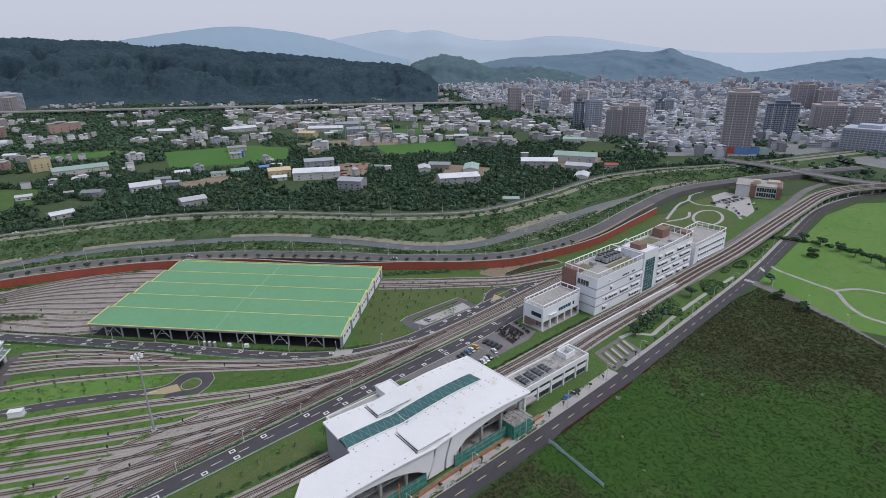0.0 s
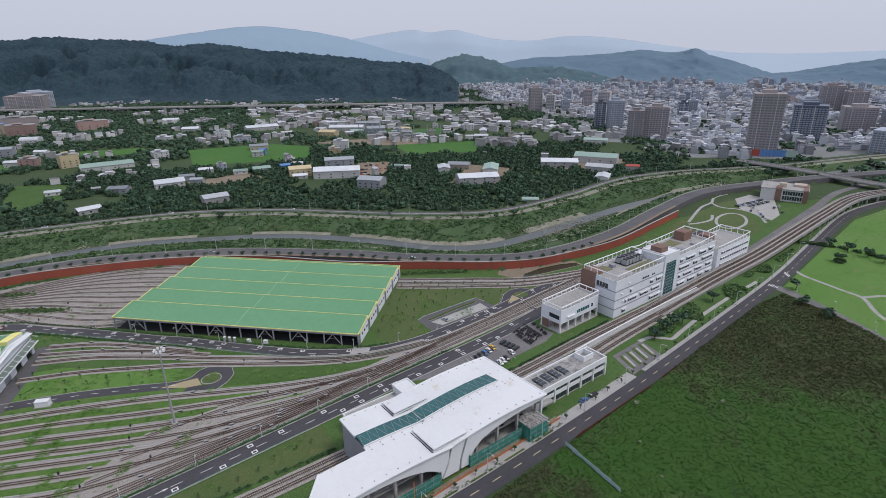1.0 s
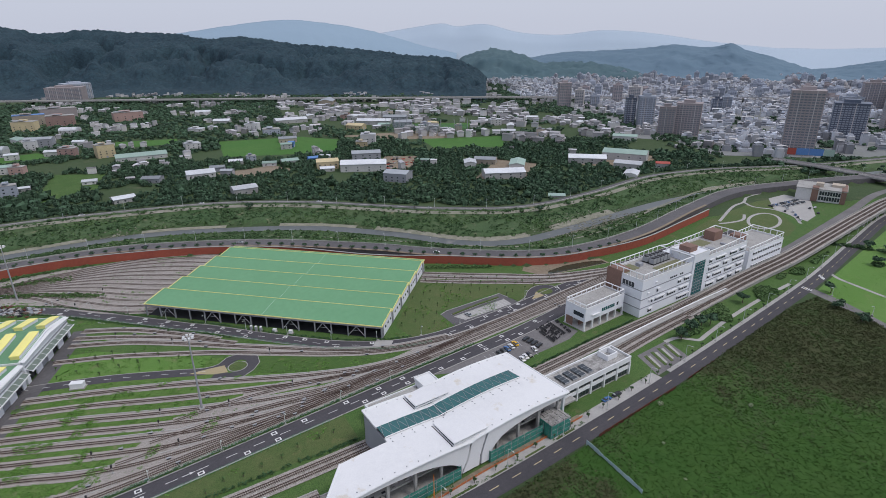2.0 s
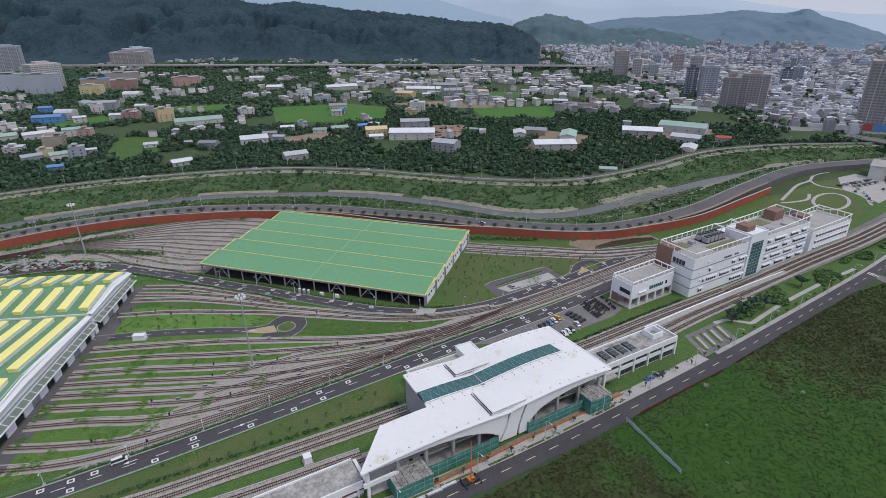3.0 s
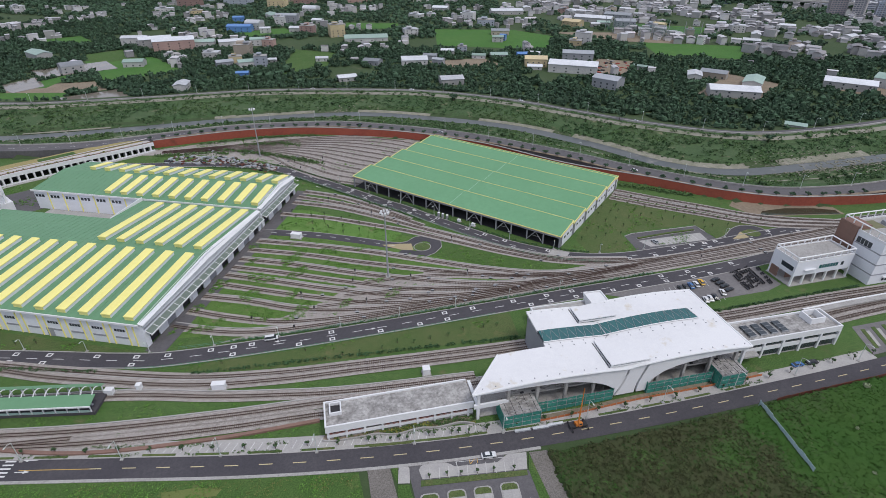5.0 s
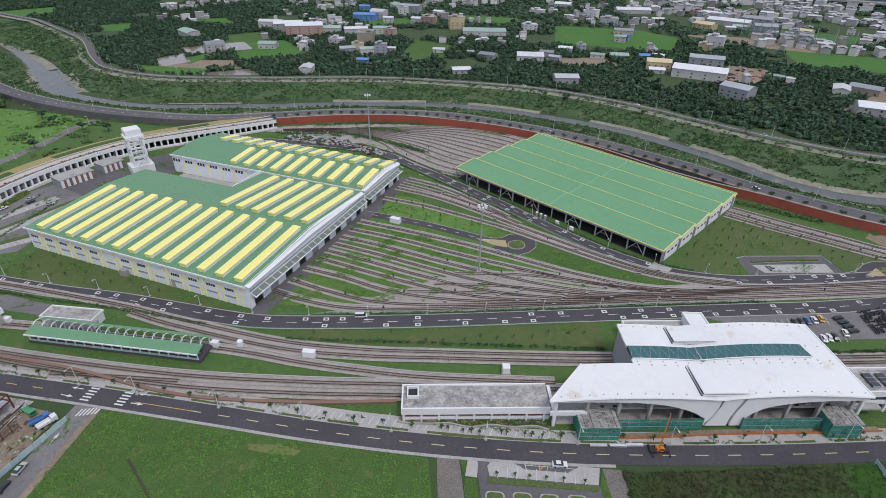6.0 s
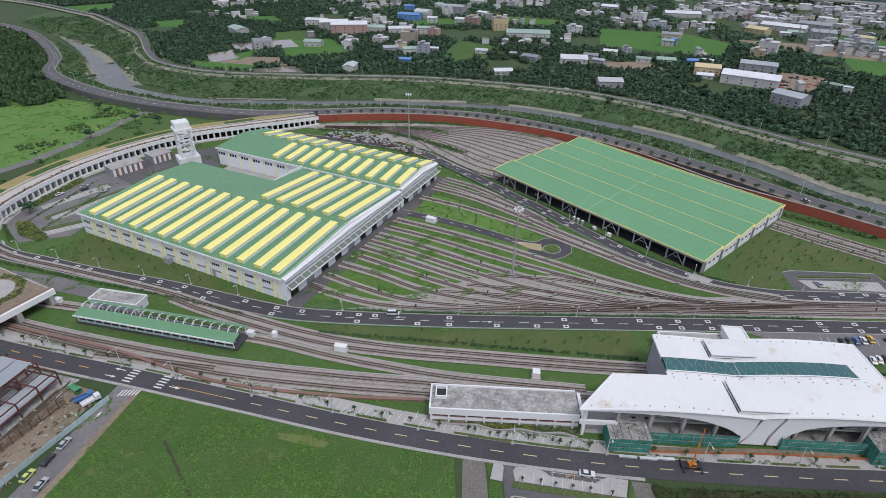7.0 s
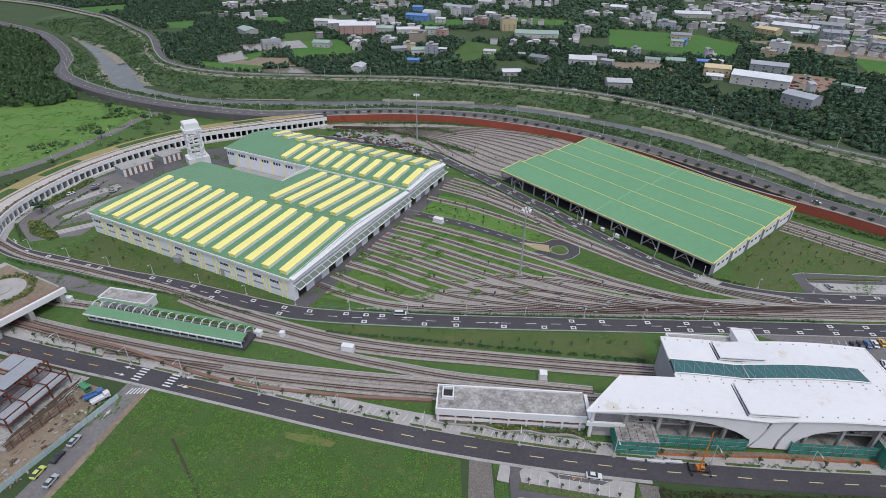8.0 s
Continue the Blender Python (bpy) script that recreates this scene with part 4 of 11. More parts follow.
def scaffold(name, x0, x1, y0, y1, tall, roofed):
    """Green netting on tube scaffolding round a floor that is being built."""
    sc = thing(name, "tube scaffolding hung with green netting at the station front", "scaffolding", STATION_FRAME, "scaffolding bays")
    n_bays = max(1, round((x1 - x0) / 3.2))
    w = (x1 - x0) / n_bays
    rng = random.Random(int(x0 * 7 + 3))
    for k in range(n_bays):
        for z in np.arange(0.2, tall - 0.5, 2.0):
            bm = bmesh.new()
            xa, xb, za, zb = x0 + k * w + 0.05, x0 + (k + 1) * w - 0.05, z, min(z + 1.95, tall)
            grid = [[bm.verts.new((xa + (xb - xa) * i / 4, y0 + 0.14 * math.sin(math.pi * i / 4) * rng.uniform(-0.6, 1.2), za + (zb - za) * j / 3)) for i in range(5)] for j in range(4)]
            for j in range(3):
                for i in range(4):
                    bm.faces.new((grid[j][i], grid[j][i + 1], grid[j + 1][i + 1], grid[j + 1][i]))
            part("netting", bm, NETTING, sc)
    for y in np.arange(y0, y1, 3.0):
        for x in (x0, x1):
            part("netting", boxes((x - 0.03, x + 0.03, y + 0.05, min(y + 2.95, y1), 0.2, tall)), NETTING, sc)
    bm = bmesh.new()
    for k in range(n_bays + 1):
        for y in (y0 - 0.12, y0 + 1.1):
            tube(bm, [(x0 + k * w, y, 0), (x0 + k * w, y, tall + 0.8)], 0.06, 4)
    for z in np.arange(2.0, tall + 0.5, 2.0):
        for y in (y0 - 0.12, y0 + 1.1):
            tube(bm, [(x0, y, z), (x1, y, z)], 0.06, 4)
    part("scaffold_tube", bm, STEEL, sc)
    if roofed:
        part("deck", boxes((x0, x1, y0, y1, tall - 0.25, tall)), CONCRETE_STAINED, sc, "grey concrete deck with formwork")
        bm = bmesh.new()
        for k in range(26):
            x, y = rng.uniform(x0 + 0.3, x1 - 2.5), rng.uniform(y0 + 0.3, y1 - 0.8)
            box(bm, x, x + rng.uniform(0.3, 2.2), y, y + rng.uniform(0.1, 0.6), tall, tall + rng.uniform(0.06, 0.5))
        tagged(part("formwork", bm, CONCRETE, sc), kind="stuff")
        part("edge_plank", boxes(*[(x, x + 0.12, y0, y1, tall, tall + 0.1) for x in np.arange(x0 + 1.5, x1, 2.4)]), DARK, sc)


scaffold("scaffolding", 8.8, 21.2, -4.6, 3.0, 5.6, True)
scaffold("scaffolding", 21.6, 48.6, -0.9, 1.5, 5.0, False)
scaffold("scaffolding", 61.4, 86.5, -0.9, 1.5, 5.0, False)
scaffold("scaffolding", 87.0, 97.0, -4.6, 3.0, 6.2, True)


# ---- platform wings on both sides of the station ----
def build_wings():
    w = thing("platform_wing", "long low platform building with stained flat concrete roof", "platform building", STATION_FRAME)
    x0, x1, y0, y1 = -46.3, 1.0, 3.0, 13.7
    part("roof_deck", boxes((x0 + 0.5, x1, y0 + 0.6, y1 - 0.5, 5.2, 5.7)), CONCRETE_STAINED, w, "stained flat concrete roof")
    part("parapet", boxes((x0, x1, y0, y0 + 0.5, 3.6, 6.3), (x0, x0 + 0.5, y0 + 0.5, y1, 3.6, 6.3), (x0 + 0.5, x1, y1 - 0.5, y1, 3.6, 6.3)), WHITE_PAINT, w)
    part("roof_hatch", boxes((-44.6, -44.2, 7.6, 12.2, 5.7, 7.0), (-41.2, -40.8, 7.6, 12.2, 5.7, 7.0), (-44.2, -41.2, 7.6, 8.0, 5.7, 7.0), (-44.2, -41.2, 11.8, 12.2, 5.7, 7.0)), WHITE_PAINT, w)
    part("hatch_cover", boxes((-44.2, -41.2, 8.0, 11.8, 5.7, 5.9)), DARK, w)
    part("wall", boxes((x0 + 0.3, x1, y0 + 0.3, y0 + 0.6, 1.1, 2.4), (x0 + 0.3, x0 + 0.6, y0 + 0.6, y1 - 0.4, 0, 3.6), (x0 + 0.3, x1, y1 - 0.5, y1 - 0.2, 0, 3.6)), WHITE_PAINT, w)
    # near-black wall: the wing's inner shade is put into its colour
    part("inner_wall", boxes((x0 + 0.6, x1, y0 + 4.5, y0 + 4.8, 0, 5.2)), DARK, w)
    part("floor_slab", boxes((x0 + 0.6, x1, y0 + 0.6, y1 - 0.6, 0, 1.1)), CONCRETE, w)
    for k in range(9):
        x = x0 + 0.8 + k * 5.6
        part("column", boxes((x - 0.3, x + 0.3, y0 + 0.05, y0 + 0.55, 0, 3.6)), WHITE_PAINT, w)
        if k < 8 and k not in (2,):
            part("window", boxes((x + 0.7, x + 4.9, y0 + 0.7, y0 + 0.76, 2.4, 3.5)), GLASS_DARK, w)
            part("railing", boxes((x + 0.4, x + 5.2, y0 + 0.25, y0 + 0.3, 2.5, 2.6), (x + 0.4, x + 5.2, y0 + 0.25, y0 + 0.3, 2.9, 2.98)), RED_WALL, w)
    e = thing("platform_wing", "white platform building with flat roof and dark roof panels", "platform building", STATION_FRAME)
    x0, x1, y0, y1, top = 104.0, 146.2, 6.0, 17.2, 8.9
    part("roof_deck", boxes((x0, x1 - 0.5, y0 + 0.5, y1 - 0.5, top - 1.0, top - 0.5)), CONCRETE_STAINED, e, "stained flat concrete roof")
    part("parapet", boxes((x0, x1, y0, y0 + 0.5, top - 2.2, top + 0.3), (x0, x1, y1 - 0.5, y1, top - 2.2, top + 0.3), (x1 - 0.5, x1, y0 + 0.5, y1 - 0.5, top - 2.2, top + 0.3)), WHITE_PAINT, e)
    part("lower_wall", boxes((x0, x1, y0 + 0.2, y0 + 0.5, 3.2, 5.0), (x1 - 0.6, x1 - 0.2, y0 + 0.5, y1 - 0.2, 0, top - 2.2), (x0, x1, y1 - 0.4, y1 - 0.1, 0, top - 2.2)), WHITE_PAINT, e)
    # core wall coloured near-black for the shade behind the front
    part("core_wall", boxes((x0, x1 - 1, y0 + 3, y0 + 3.3, 0, top - 1.0)), DARK, e)
    part("floor_slab", boxes((x0, x1 - 0.6, y0 + 0.5, y1 - 0.5, 0, 0.4), (x0, x1 - 0.6, y0 + 0.5, y1 - 0.5, 3.0, 3.3)), CONCRETE, e)
    for k in range(6):
        x = x0 + k * (x1 - x0 - 0.8) / 5
        part("column", boxes((x, x + 0.8, y0 - 0.1, y0 + 0.6, 0, top - 2.0)), WHITE_PAINT, e)
        if k < 5:
            for i in range(4):
                xa = x + 1.0 + i * 1.75
                part("window", boxes((xa, xa + 1.5, y0 + 0.6, y0 + 0.68, 5.1, 6.6)), GLASS_DARK, e)
                part("window", boxes((xa, xa + 1.5, y0 + 0.6, y0 + 0.68, 0.5, 2.9)), GLASS_DARK, e)
    for k in range(4):
        x = x0 + 3.5 + k * 4.6
        p = part("roof_panel", boxes((x, x + 2.9, y0 + 2.4, y0 + 8.4, top + 0.05, top + 0.22)), GLASS_DARK, e, "dark roof panel on a steel rack")
        for i in range(4):
            part("rack_bar", boxes((x, x + 2.9, y0 + 2.4 + 2.0 * i - 0.05, y0 + 2.4 + 2.0 * i + 0.05, top - 0.5, top + 0.28)), STEEL, p)
    part("lift_shaft", boxes((x1 - 11, x1 - 10.5, y0 + 4, y0 + 9.6, top - 0.5, top + 2), (x1 - 5, x1 - 4.5, y0 + 4, y0 + 9.6, top - 0.5, top + 2),
                             (x1 - 10.5, x1 - 5, y0 + 4, y0 + 4.5, top - 0.5, top + 2), (x1 - 10.5, x1 - 5, y0 + 9.1, y0 + 9.6, top - 0.5, top + 2)), WHITE_PAINT, e)
    part("link_deck", boxes((97, x0, y0 + 1, y1 - 3, 4.4, 5.0), (96, 109, y0 - 2.5, y0, 3.4, 4.2)), CONCRETE, e)
    # footbridge end behind the station
    r = thing("entrance_block", "small white flat-roofed entrance block behind the station", "entrance block", STATION_FRAME @ Matrix.Translation((7.6, 2.4, 0)))
    part("roof_deck", boxes((30, 52, 38.5, 44.0, 5.0, 5.7), (44, 56, 33.6, 38.5, 5.0, 5.6)), CONCRETE, r)
    part("parapet", boxes((29.6, 52, 38.0, 38.5, 4.4, 6.3), (29.6, 56, 43.5, 44.0, 4.4, 6.3), (29.1, 29.6, 38, 44, 4.4, 6.3)), WHITE_PAINT, r)
    part("wall", boxes((30, 56, 43, 43.4, 0, 4.4), (30, 30.4, 38.5, 43, 0, 4.4)), WHITE_PAINT, r)
    for k in range(6):
        part("window", boxes((31 + k * 2.6, 33 + k * 2.6, 38.1, 38.16, 2.2, 4.2)), GLASS_DARK, r)
    part("lift_tower", boxes((52.5, 59.5, 37.5, 44.5, 0, 9.0), (52.2, 59.8, 37.2, 37.6, 8.2, 9.5), (52.2, 59.8, 44.4, 44.8, 8.2, 9.5), (52.2, 52.6, 37.6, 44.4, 8.2, 9.5), (59.4, 59.8, 37.6, 44.4, 8.2, 9.5)), WHITE_PAINT, r)


build_wings()

ROOF_GARDEN = material("roof_garden", (0.20, 0.19, 0.11), (0.26, 0.24, 0.17), (0.11, 0.14, 0.06), rough=0.95, big=0.15, fine=0.6, spread=0.8)

# ---- the white operations building and its neighbours ----
OFFICE_FRAME = frame_of((239.6, 138.2), (345.0, 132.0))


def roof_pergola(parent, x0, x1, y0, y1, z, zmid=0.0, posts=4.2, drop=2.6):
    """White beams on posts round a roof, bowing up by zmid at one end."""
    def height(x):
        return z + zmid * ((x - x0) / max(x1 - x0, 1)) ** 2
    bm = bmesh.new()
    for y in (y0, y1):
        tube(bm, [(x0 + (x1 - x0) * i / 12, y, height(x0 + (x1 - x0) * i / 12)) for i in range(13)], 0.35, 4)
    tube(bm, [(x0, y0, height(x0)), (x0, y1, height(x0))], 0.35, 4)
    tube(bm, [(x1, y0, height(x1)), (x1, y1, height(x1))], 0.35, 4)
    frame_ = part("pergola", bm, WHITE_PAINT, parent, "white concrete frame round the roof")
    for y in (y0, y1):
        for x in np.arange(x0, x1 + 0.1, posts):
            part("post", boxes((x - 0.18, x + 0.18, y - 0.18, y + 0.18, z - drop, height(x))), WHITE_PAINT, frame_)
    for x in (x0, x1):
        for y in np.arange(y0 + posts, y1 - 1, posts):
            part("post", boxes((x - 0.18, x + 0.18, y - 0.18, y + 0.18, z - drop, height(x))), WHITE_PAINT, frame_)


def build_office():
    o = thing("operations_building", "white four-storey operations building with brown blocks and green glass strip", "office building", OFFICE_FRAME)
    depth, top = 22.0, 20.6
    west = part("wall", boxes((0, 44.5, 0, depth, 0, top)), WALL_WHITE, o, "white clad wall of the west wing")
    east = part("wall", boxes((59.5, 103, 0, depth, 0, top)), WALL_WHITE, o, "white clad wall of the east wing")
    mid = part("stair_block", boxes((44.5, 59.5, -0.6, 15, 0, 25.2), (44.5, 59.5, 15, depth, 0, top)), WALL_WHITE, o)
    part("parapet", boxes((44.5, 59.5, -0.6, -0.2, 25.2, 25.9), (44.5, 59.5, 14.6, 15, 25.2, 25.9), (44.5, 44.9, -0.2, 14.6, 25.2, 25.9), (59.1, 59.5, -0.2, 14.6, 25.2, 25.9)), WHITE_PAINT, mid)
    for row_ in ((-0.8, 7, 13.5, depth + 0.6, 0, 22.6), (47, 54, 4, 11, 25.2, 28.2), (88, 97, 13, 20, top, 26.4), (60, 66, 12, 19, top, 23.5)):
        part("brown_block", boxes(row_), BROWN_TILE, o, "brown tiled block")
    g = part("glass_strip", boxes((46.4, 56.2, -0.75, -0.6, 0.6, 20.5)), GLASS_GREEN, mid, "tall strip of green glass")
    part("glass_frame", boxes(*[(46.4, 56.2, -0.84, -0.75, z, z + 0.14) for z in np.arange(2.5, 20, 1.9)], *[(x, x + 0.12, -0.84, -0.75, 0.6, 20.5) for x in (46.4, 48.8, 51.2, 53.6, 56.1)]), STEEL, g)
    # shadow joints between the storeys, their shade put on as grey bands
    for z in (4.9, 10.0, 15.2):
        part("grey_band", boxes((-0.12, 44.4, -0.12, 0.0, z, z + 0.55), (-0.12, 0.0, 0.0, 13, z, z + 0.55)), WALL_GREY, west)
        part("grey_band", boxes((59.6, 103.1, -0.12, 0.0, z, z + 0.5)), WALL_GREY, east)
    part("corner_window", boxes((-0.1, 0.0, 5.2, 12.5, 15.9, 18.6)), GLASS_DARK, west, "dark corner window")
    part("window_bar", boxes(*[(-0.16, -0.1, y, y + 0.14, 15.9, 18.6) for y in (6.9, 8.7, 10.5)]), WHITE_PAINT, west)
    # short rows of windows, each under a white sunshade box
    west_rows = ((1.4, ((7, 10), (33, 44))), (6.6, ((9, 10.6), (12, 20), (23, 31), (34, 42))), (11.7, ((13, 14.6), (32, 35), (38, 44))), (16.6, ((24, 31), (33, 36))))
    east_rows = ((1.4, ((62, 70), (74, 82), (86, 92), (95, 101))), (6.6, ((62, 65), (68, 78), (81, 90), (94, 101))), (11.7, ((62, 74), (78, 84), (88, 101))), (16.6, ((62, 66), (69, 79), (84, 92), (95, 101))))
    for wall, table in ((west, west_rows), (east, east_rows)):
        for z, runs in table:
            for a, b in runs:
                low_ = 0.9 if wall is west and z > 16 else 1.7
                for x in np.arange(a + 0.2, b - 1.0, 1.65):
                    part("window", boxes((x, x + 1.25, -0.1, 0.0, z, z + low_)), GLASS_DARK, wall)
                if low_ > 1:
                    part("sunshade", boxes((a - 0.3, b + 0.3, -1.0, -0.13, z + 1.85, z + 2.45)), WHITE_PAINT, wall, "white sunshade box")
    for x, z in ((5, 12.6), (6.5, 8.0), (11, 17.4), (14, 13.0)):
        part("vent_box", boxes((x, x + 1.6, -0.5, 0.0, z, z + 0.8)), WHITE_PAINT, west)
    # roofs
    part("roof_deck", boxes((0.5, 44, 0.5, depth - 0.5, top, top + 0.1), (60, 102.5, 0.5, depth - 0.5, top, top + 0.1)), CONCRETE, west)
    for row_ in ((2, 15, 13, 20, top + 0.1, top + 0.25), (20, 42, 3, 9, top + 0.1, top + 0.25), (66, 84, 12, 20, top + 0.1, top + 0.25)):
        part("roof_garden", boxes(row_), ROOF_GARDEN, west)
    part("parapet", boxes((0, 44.5, 0, 0.4, top, top + 1.0), (0, 0.4, 0.4, depth, top, top + 1.0), (0.4, 44.5, depth - 0.4, depth, top, top + 1.0)), WHITE_PAINT, west)
    part("parapet", boxes((59.5, 103, 0, 0.4, top, top + 1.0), (102.6, 103, 0.4, depth, top, top + 1.0), (59.5, 102.6, depth - 0.4, depth, top, top + 1.0)), WHITE_PAINT, east)
    roof_pergola(o, 0.3, 44.2, 0.3, depth - 0.3, 24.6, 0.3, drop=4.0)
    roof_pergola(o, 60.0, 102.8, 0.3, depth - 0.3, 24.0, 1.9, drop=3.4)
    bm = bmesh.new()
    tube(bm, [(44.2 + 15.8 * i / 6, depth - 0.3, 24.9 - 0.9 * math.sin(math.pi * i / 6)) for i in range(7)], 0.35, 4)
    part("link_beam", bm, WHITE_PAINT, o)
    for x in np.arange(24, 38, 3.2):
        for y in (11, 15.2):
            unit = part("cooling_unit", boxes((x, x + 2.5, y, y + 3.2, top + 0.7, top + 3.4)), STEEL, o, "grey rooftop cooling unit")
            part("unit_frame", boxes((x - 0.2, x + 2.7, y - 0.2, y + 3.4, top + 0.1, top + 0.7)), DARK, unit)
            part("fan_ring", boxes((x + 0.3, x + 1.1, y + 0.4, y + 2.8, top + 3.4, top + 3.65), (x + 1.4, x + 2.2, y + 0.4, y + 2.8, top + 3.4, top + 3.65)), DARK, unit)
    part("plant_box", boxes((16, 19, 14, 17, top, top + 1.9), (39, 43, 13, 18, top, top + 2.2), (70, 74, 4, 8, top, top + 1.6), (86, 88, 5, 8, top, top + 1.2)), WALL_GREY, o)

    # lower east wing
    e = thing("operations_annex", "white three-storey annex with roof frame and brown stair block", "office building", OFFICE_FRAME)
    x0, x1 = 106.5, 150.0
    wall = part("wall", boxes((x0, x1, -1, 20, 0, 13.6)), WALL_WHITE, e, "white clad wall")
    part("roof_deck", boxes((x0 + 0.5, x1 - 0.5, -0.5, 19.5, 13.6, 13.72)), CONCRETE, e)
    part("link", boxes((103, x0, 3, 18, 0, 12.5)), WALL_WHITE, e)
    part("brown_block", boxes((x0 + 10, x0 + 18, 11, 18, 13.6, 18.6)), BROWN_TILE, e, "brown tiled stair block")
    for z in (1.8, 6.2, 10.4):
        for x in np.arange(x0 + 5, x1 - 3, 3.1):
            part("window", boxes((x, x + 1.9, -1.1, -1.0, z, z + 1.6)), GLASS_DARK, wall)
            part("sunshade", boxes((x - 0.2, x + 2.1, -1.8, -1.1, z + 1.8, z + 2.0)), WHITE_PAINT, wall)
    roof_pergola(e, x0 + 0.3, x1 - 0.3, -0.7, 19.7, 16.4, 1.4, drop=2.8)
    part("parapet", boxes((x0, x1, -1, -0.6, 13.6, 14.4), (x0, x1, 19.6, 20, 13.6, 14.4), (x1 - 0.4, x1, -0.6, 19.6, 13.6, 14.4)), WHITE_PAINT, e)

    # small two-storey block on piers in front
    s = thing("gate_block", "small white two-storey block on open ground-floor piers", "office building", frame_of((205.4, 147.3), (237.4, 146.2)))
    wall = part("wall", boxes((0, 31, 0, 13, 5.0, 12.0)), WALL_WHITE, s, "white clad upper wall")
    for x in np.arange(0, 31, 6.1):
        for y in (0, 12.2):
            part("pier", boxes((x, x + 0.8, y, y + 0.8, 0, 5.0)), WHITE_PAINT, s)
    part("inner_wall", boxes((3, 30, 6, 6.4, 0, 5.0), (0.1, 0.4, 8, 12.4, 0, 5)), BROWN_TILE, s)
    part("floor_slab", boxes((-0.5, 31.5, -0.5, 13.5, -0.1, 0.25)), PAVING, s)
    part("window", boxes((-0.1, 0.0, 1, 7.5, 7.2, 9.4)), GLASS_DARK, wall, "dark band window")
    part("roof_deck", boxes((0.4, 30.6, 0.4, 12.6, 12.0, 12.1)), CONCRETE, s)
    for x in np.arange(13, 23, 1.5):
        part("window", boxes((x, x + 1.2, -0.1, 0.0, 7.4, 9.2)), GLASS_GREEN, wall)
    part("window", boxes((25, 26.4, -0.1, 0.0, 7.4, 9.2)), GLASS_DARK, wall)
    part("sunshade", boxes((5, 11, -0.9, -0.02, 7.6, 7.9)), WHITE_PAINT, wall)
    part("parapet", boxes((0, 31, 0, 0.4, 12.0, 12.6), (0, 31, 12.6, 13, 12.0, 12.6), (0, 0.4, 0.4, 12.6, 12.0, 12.6), (30.6, 31, 0.4, 12.6, 12.0, 12.6)), WHITE_PAINT, s)
    roof_pergola(s, 0.3, 30.7, 0.3, 12.7, 14.4, 0.5, 3.8)


build_office()


DARK_GRAVEL = material("dark_gravel", (0.17, 0.155, 0.145), (0.13, 0.12, 0.105), (0.22, 0.205, 0.19), rough=0.95, big=0.12, fine=0.7, spread=0.8, grain=0.35)
WEED_GROUND = material("weedy_ground", (0.095, 0.185, 0.038), (0.13, 0.20, 0.058), (0.064, 0.138, 0.028), rough=0.95, big=0.08, fine=0.4, bump=0.6, stain=(0.20, 0.18, 0.11), spread=0.8, grain=0.4)


# ---- surfaces of the yard and the fields ----
def clip_line(line, lo, hi):
    return [tuple(p) for p in line[(line[:, 0] >= lo) & (line[:, 0] <= hi)][::2]]


sheet("yard_grass", clip_line(WALL_LINE, -92, 440) + [(560, 160), (640, 120), (600, 104)] + [(x, y + 6) for x, y in clip_line(FRONT_ROAD, -255, 560)][::-1] +
      [(-250, 260), (-236, 310), (-200, 370), (-140, 398)], -0.07, YARD_GRASS, "rough mown grass between the tracks", "grass")
sheet("gravel_yard", [(37, 309), (104, 365), (92, 378), (52, 398), (10, 413), (-39, 417), (-91, 411), (-98, 401), (-60, 391), (-18, 367), (4, 345), (24, 320)], -0.03, BALLAST,
      "brown ballast of the track fan behind the shed", "ballast")
sheet("weed_ground", [(-58, 186), (-14, 272), (8, 280), (60, 232), (66, 214), (112, 192), (60, 182), (-10, 180)], -0.045, WEED_GROUND, "weedy bright green ground between the fan tracks", "weeds")
strip("gravel_yard", spline([(-260, 199), (-200, 180), (-161, 166.5), (-124, 156.3), (-78, 145.8), (-36, 139.6), (-4, 136.2)], 4), -7.4, 1.5, -0.02, BALLAST, label="brown ballast between the main lines", category="ballast")
sheet("gravel_yard", [(-36, 178), (30, 175.3), (120, 174.2), (230, 175.5), (320, 178), (320, 187), (205, 185.5), (150, 188.5), (118, 188), (88, 187), (60, 184), (20, 186), (-8, 183)], -0.028, BALLAST,
      "brown ballast of the track throat", "ballast")
sheet("gravel_yard", [(-16, 186.5), (4, 193), (14, 199.5), (25, 202.5), (48, 199.5), (76, 188), (92, 186), (78, 177), (38, 176.4), (8, 177.2), (-8, 181)], -0.024, BALLAST,
      "brown ballast where the fan tracks merge", "ballast")
sheet("lawn", [(-28, 272), (-12, 290), (8, 282), (34, 258), (50, 243), (44, 236), (24, 246), (0, 259)], -0.02, BRIGHT_MEADOW, "bright lawn with saplings inside the loop road", "lawn")
sheet("lawn", [(66, 232), (80, 220), (104, 199), (112, 190), (92, 194), (66, 212), (58, 218)], -0.02, MEADOW, "bright lawn beside the loop road", "lawn")
sheet("lawn", [(134, 212), (182, 258), (205, 240), (222, 222), (262, 196), (246, 192.5), (205, 192), (203, 209), (160, 211), (157, 194), (134, 197)], -0.02, GRASS, "mown lawn with small saplings beside the shed", "lawn")
sheet("lawn", [(-50, 168), (0, 165.5), (78, 164.6), (76, 150), (14, 155), (-17, 158), (-48, 165)], -0.02, GRASS, "mown lawn with saplings between road and tracks", "lawn")
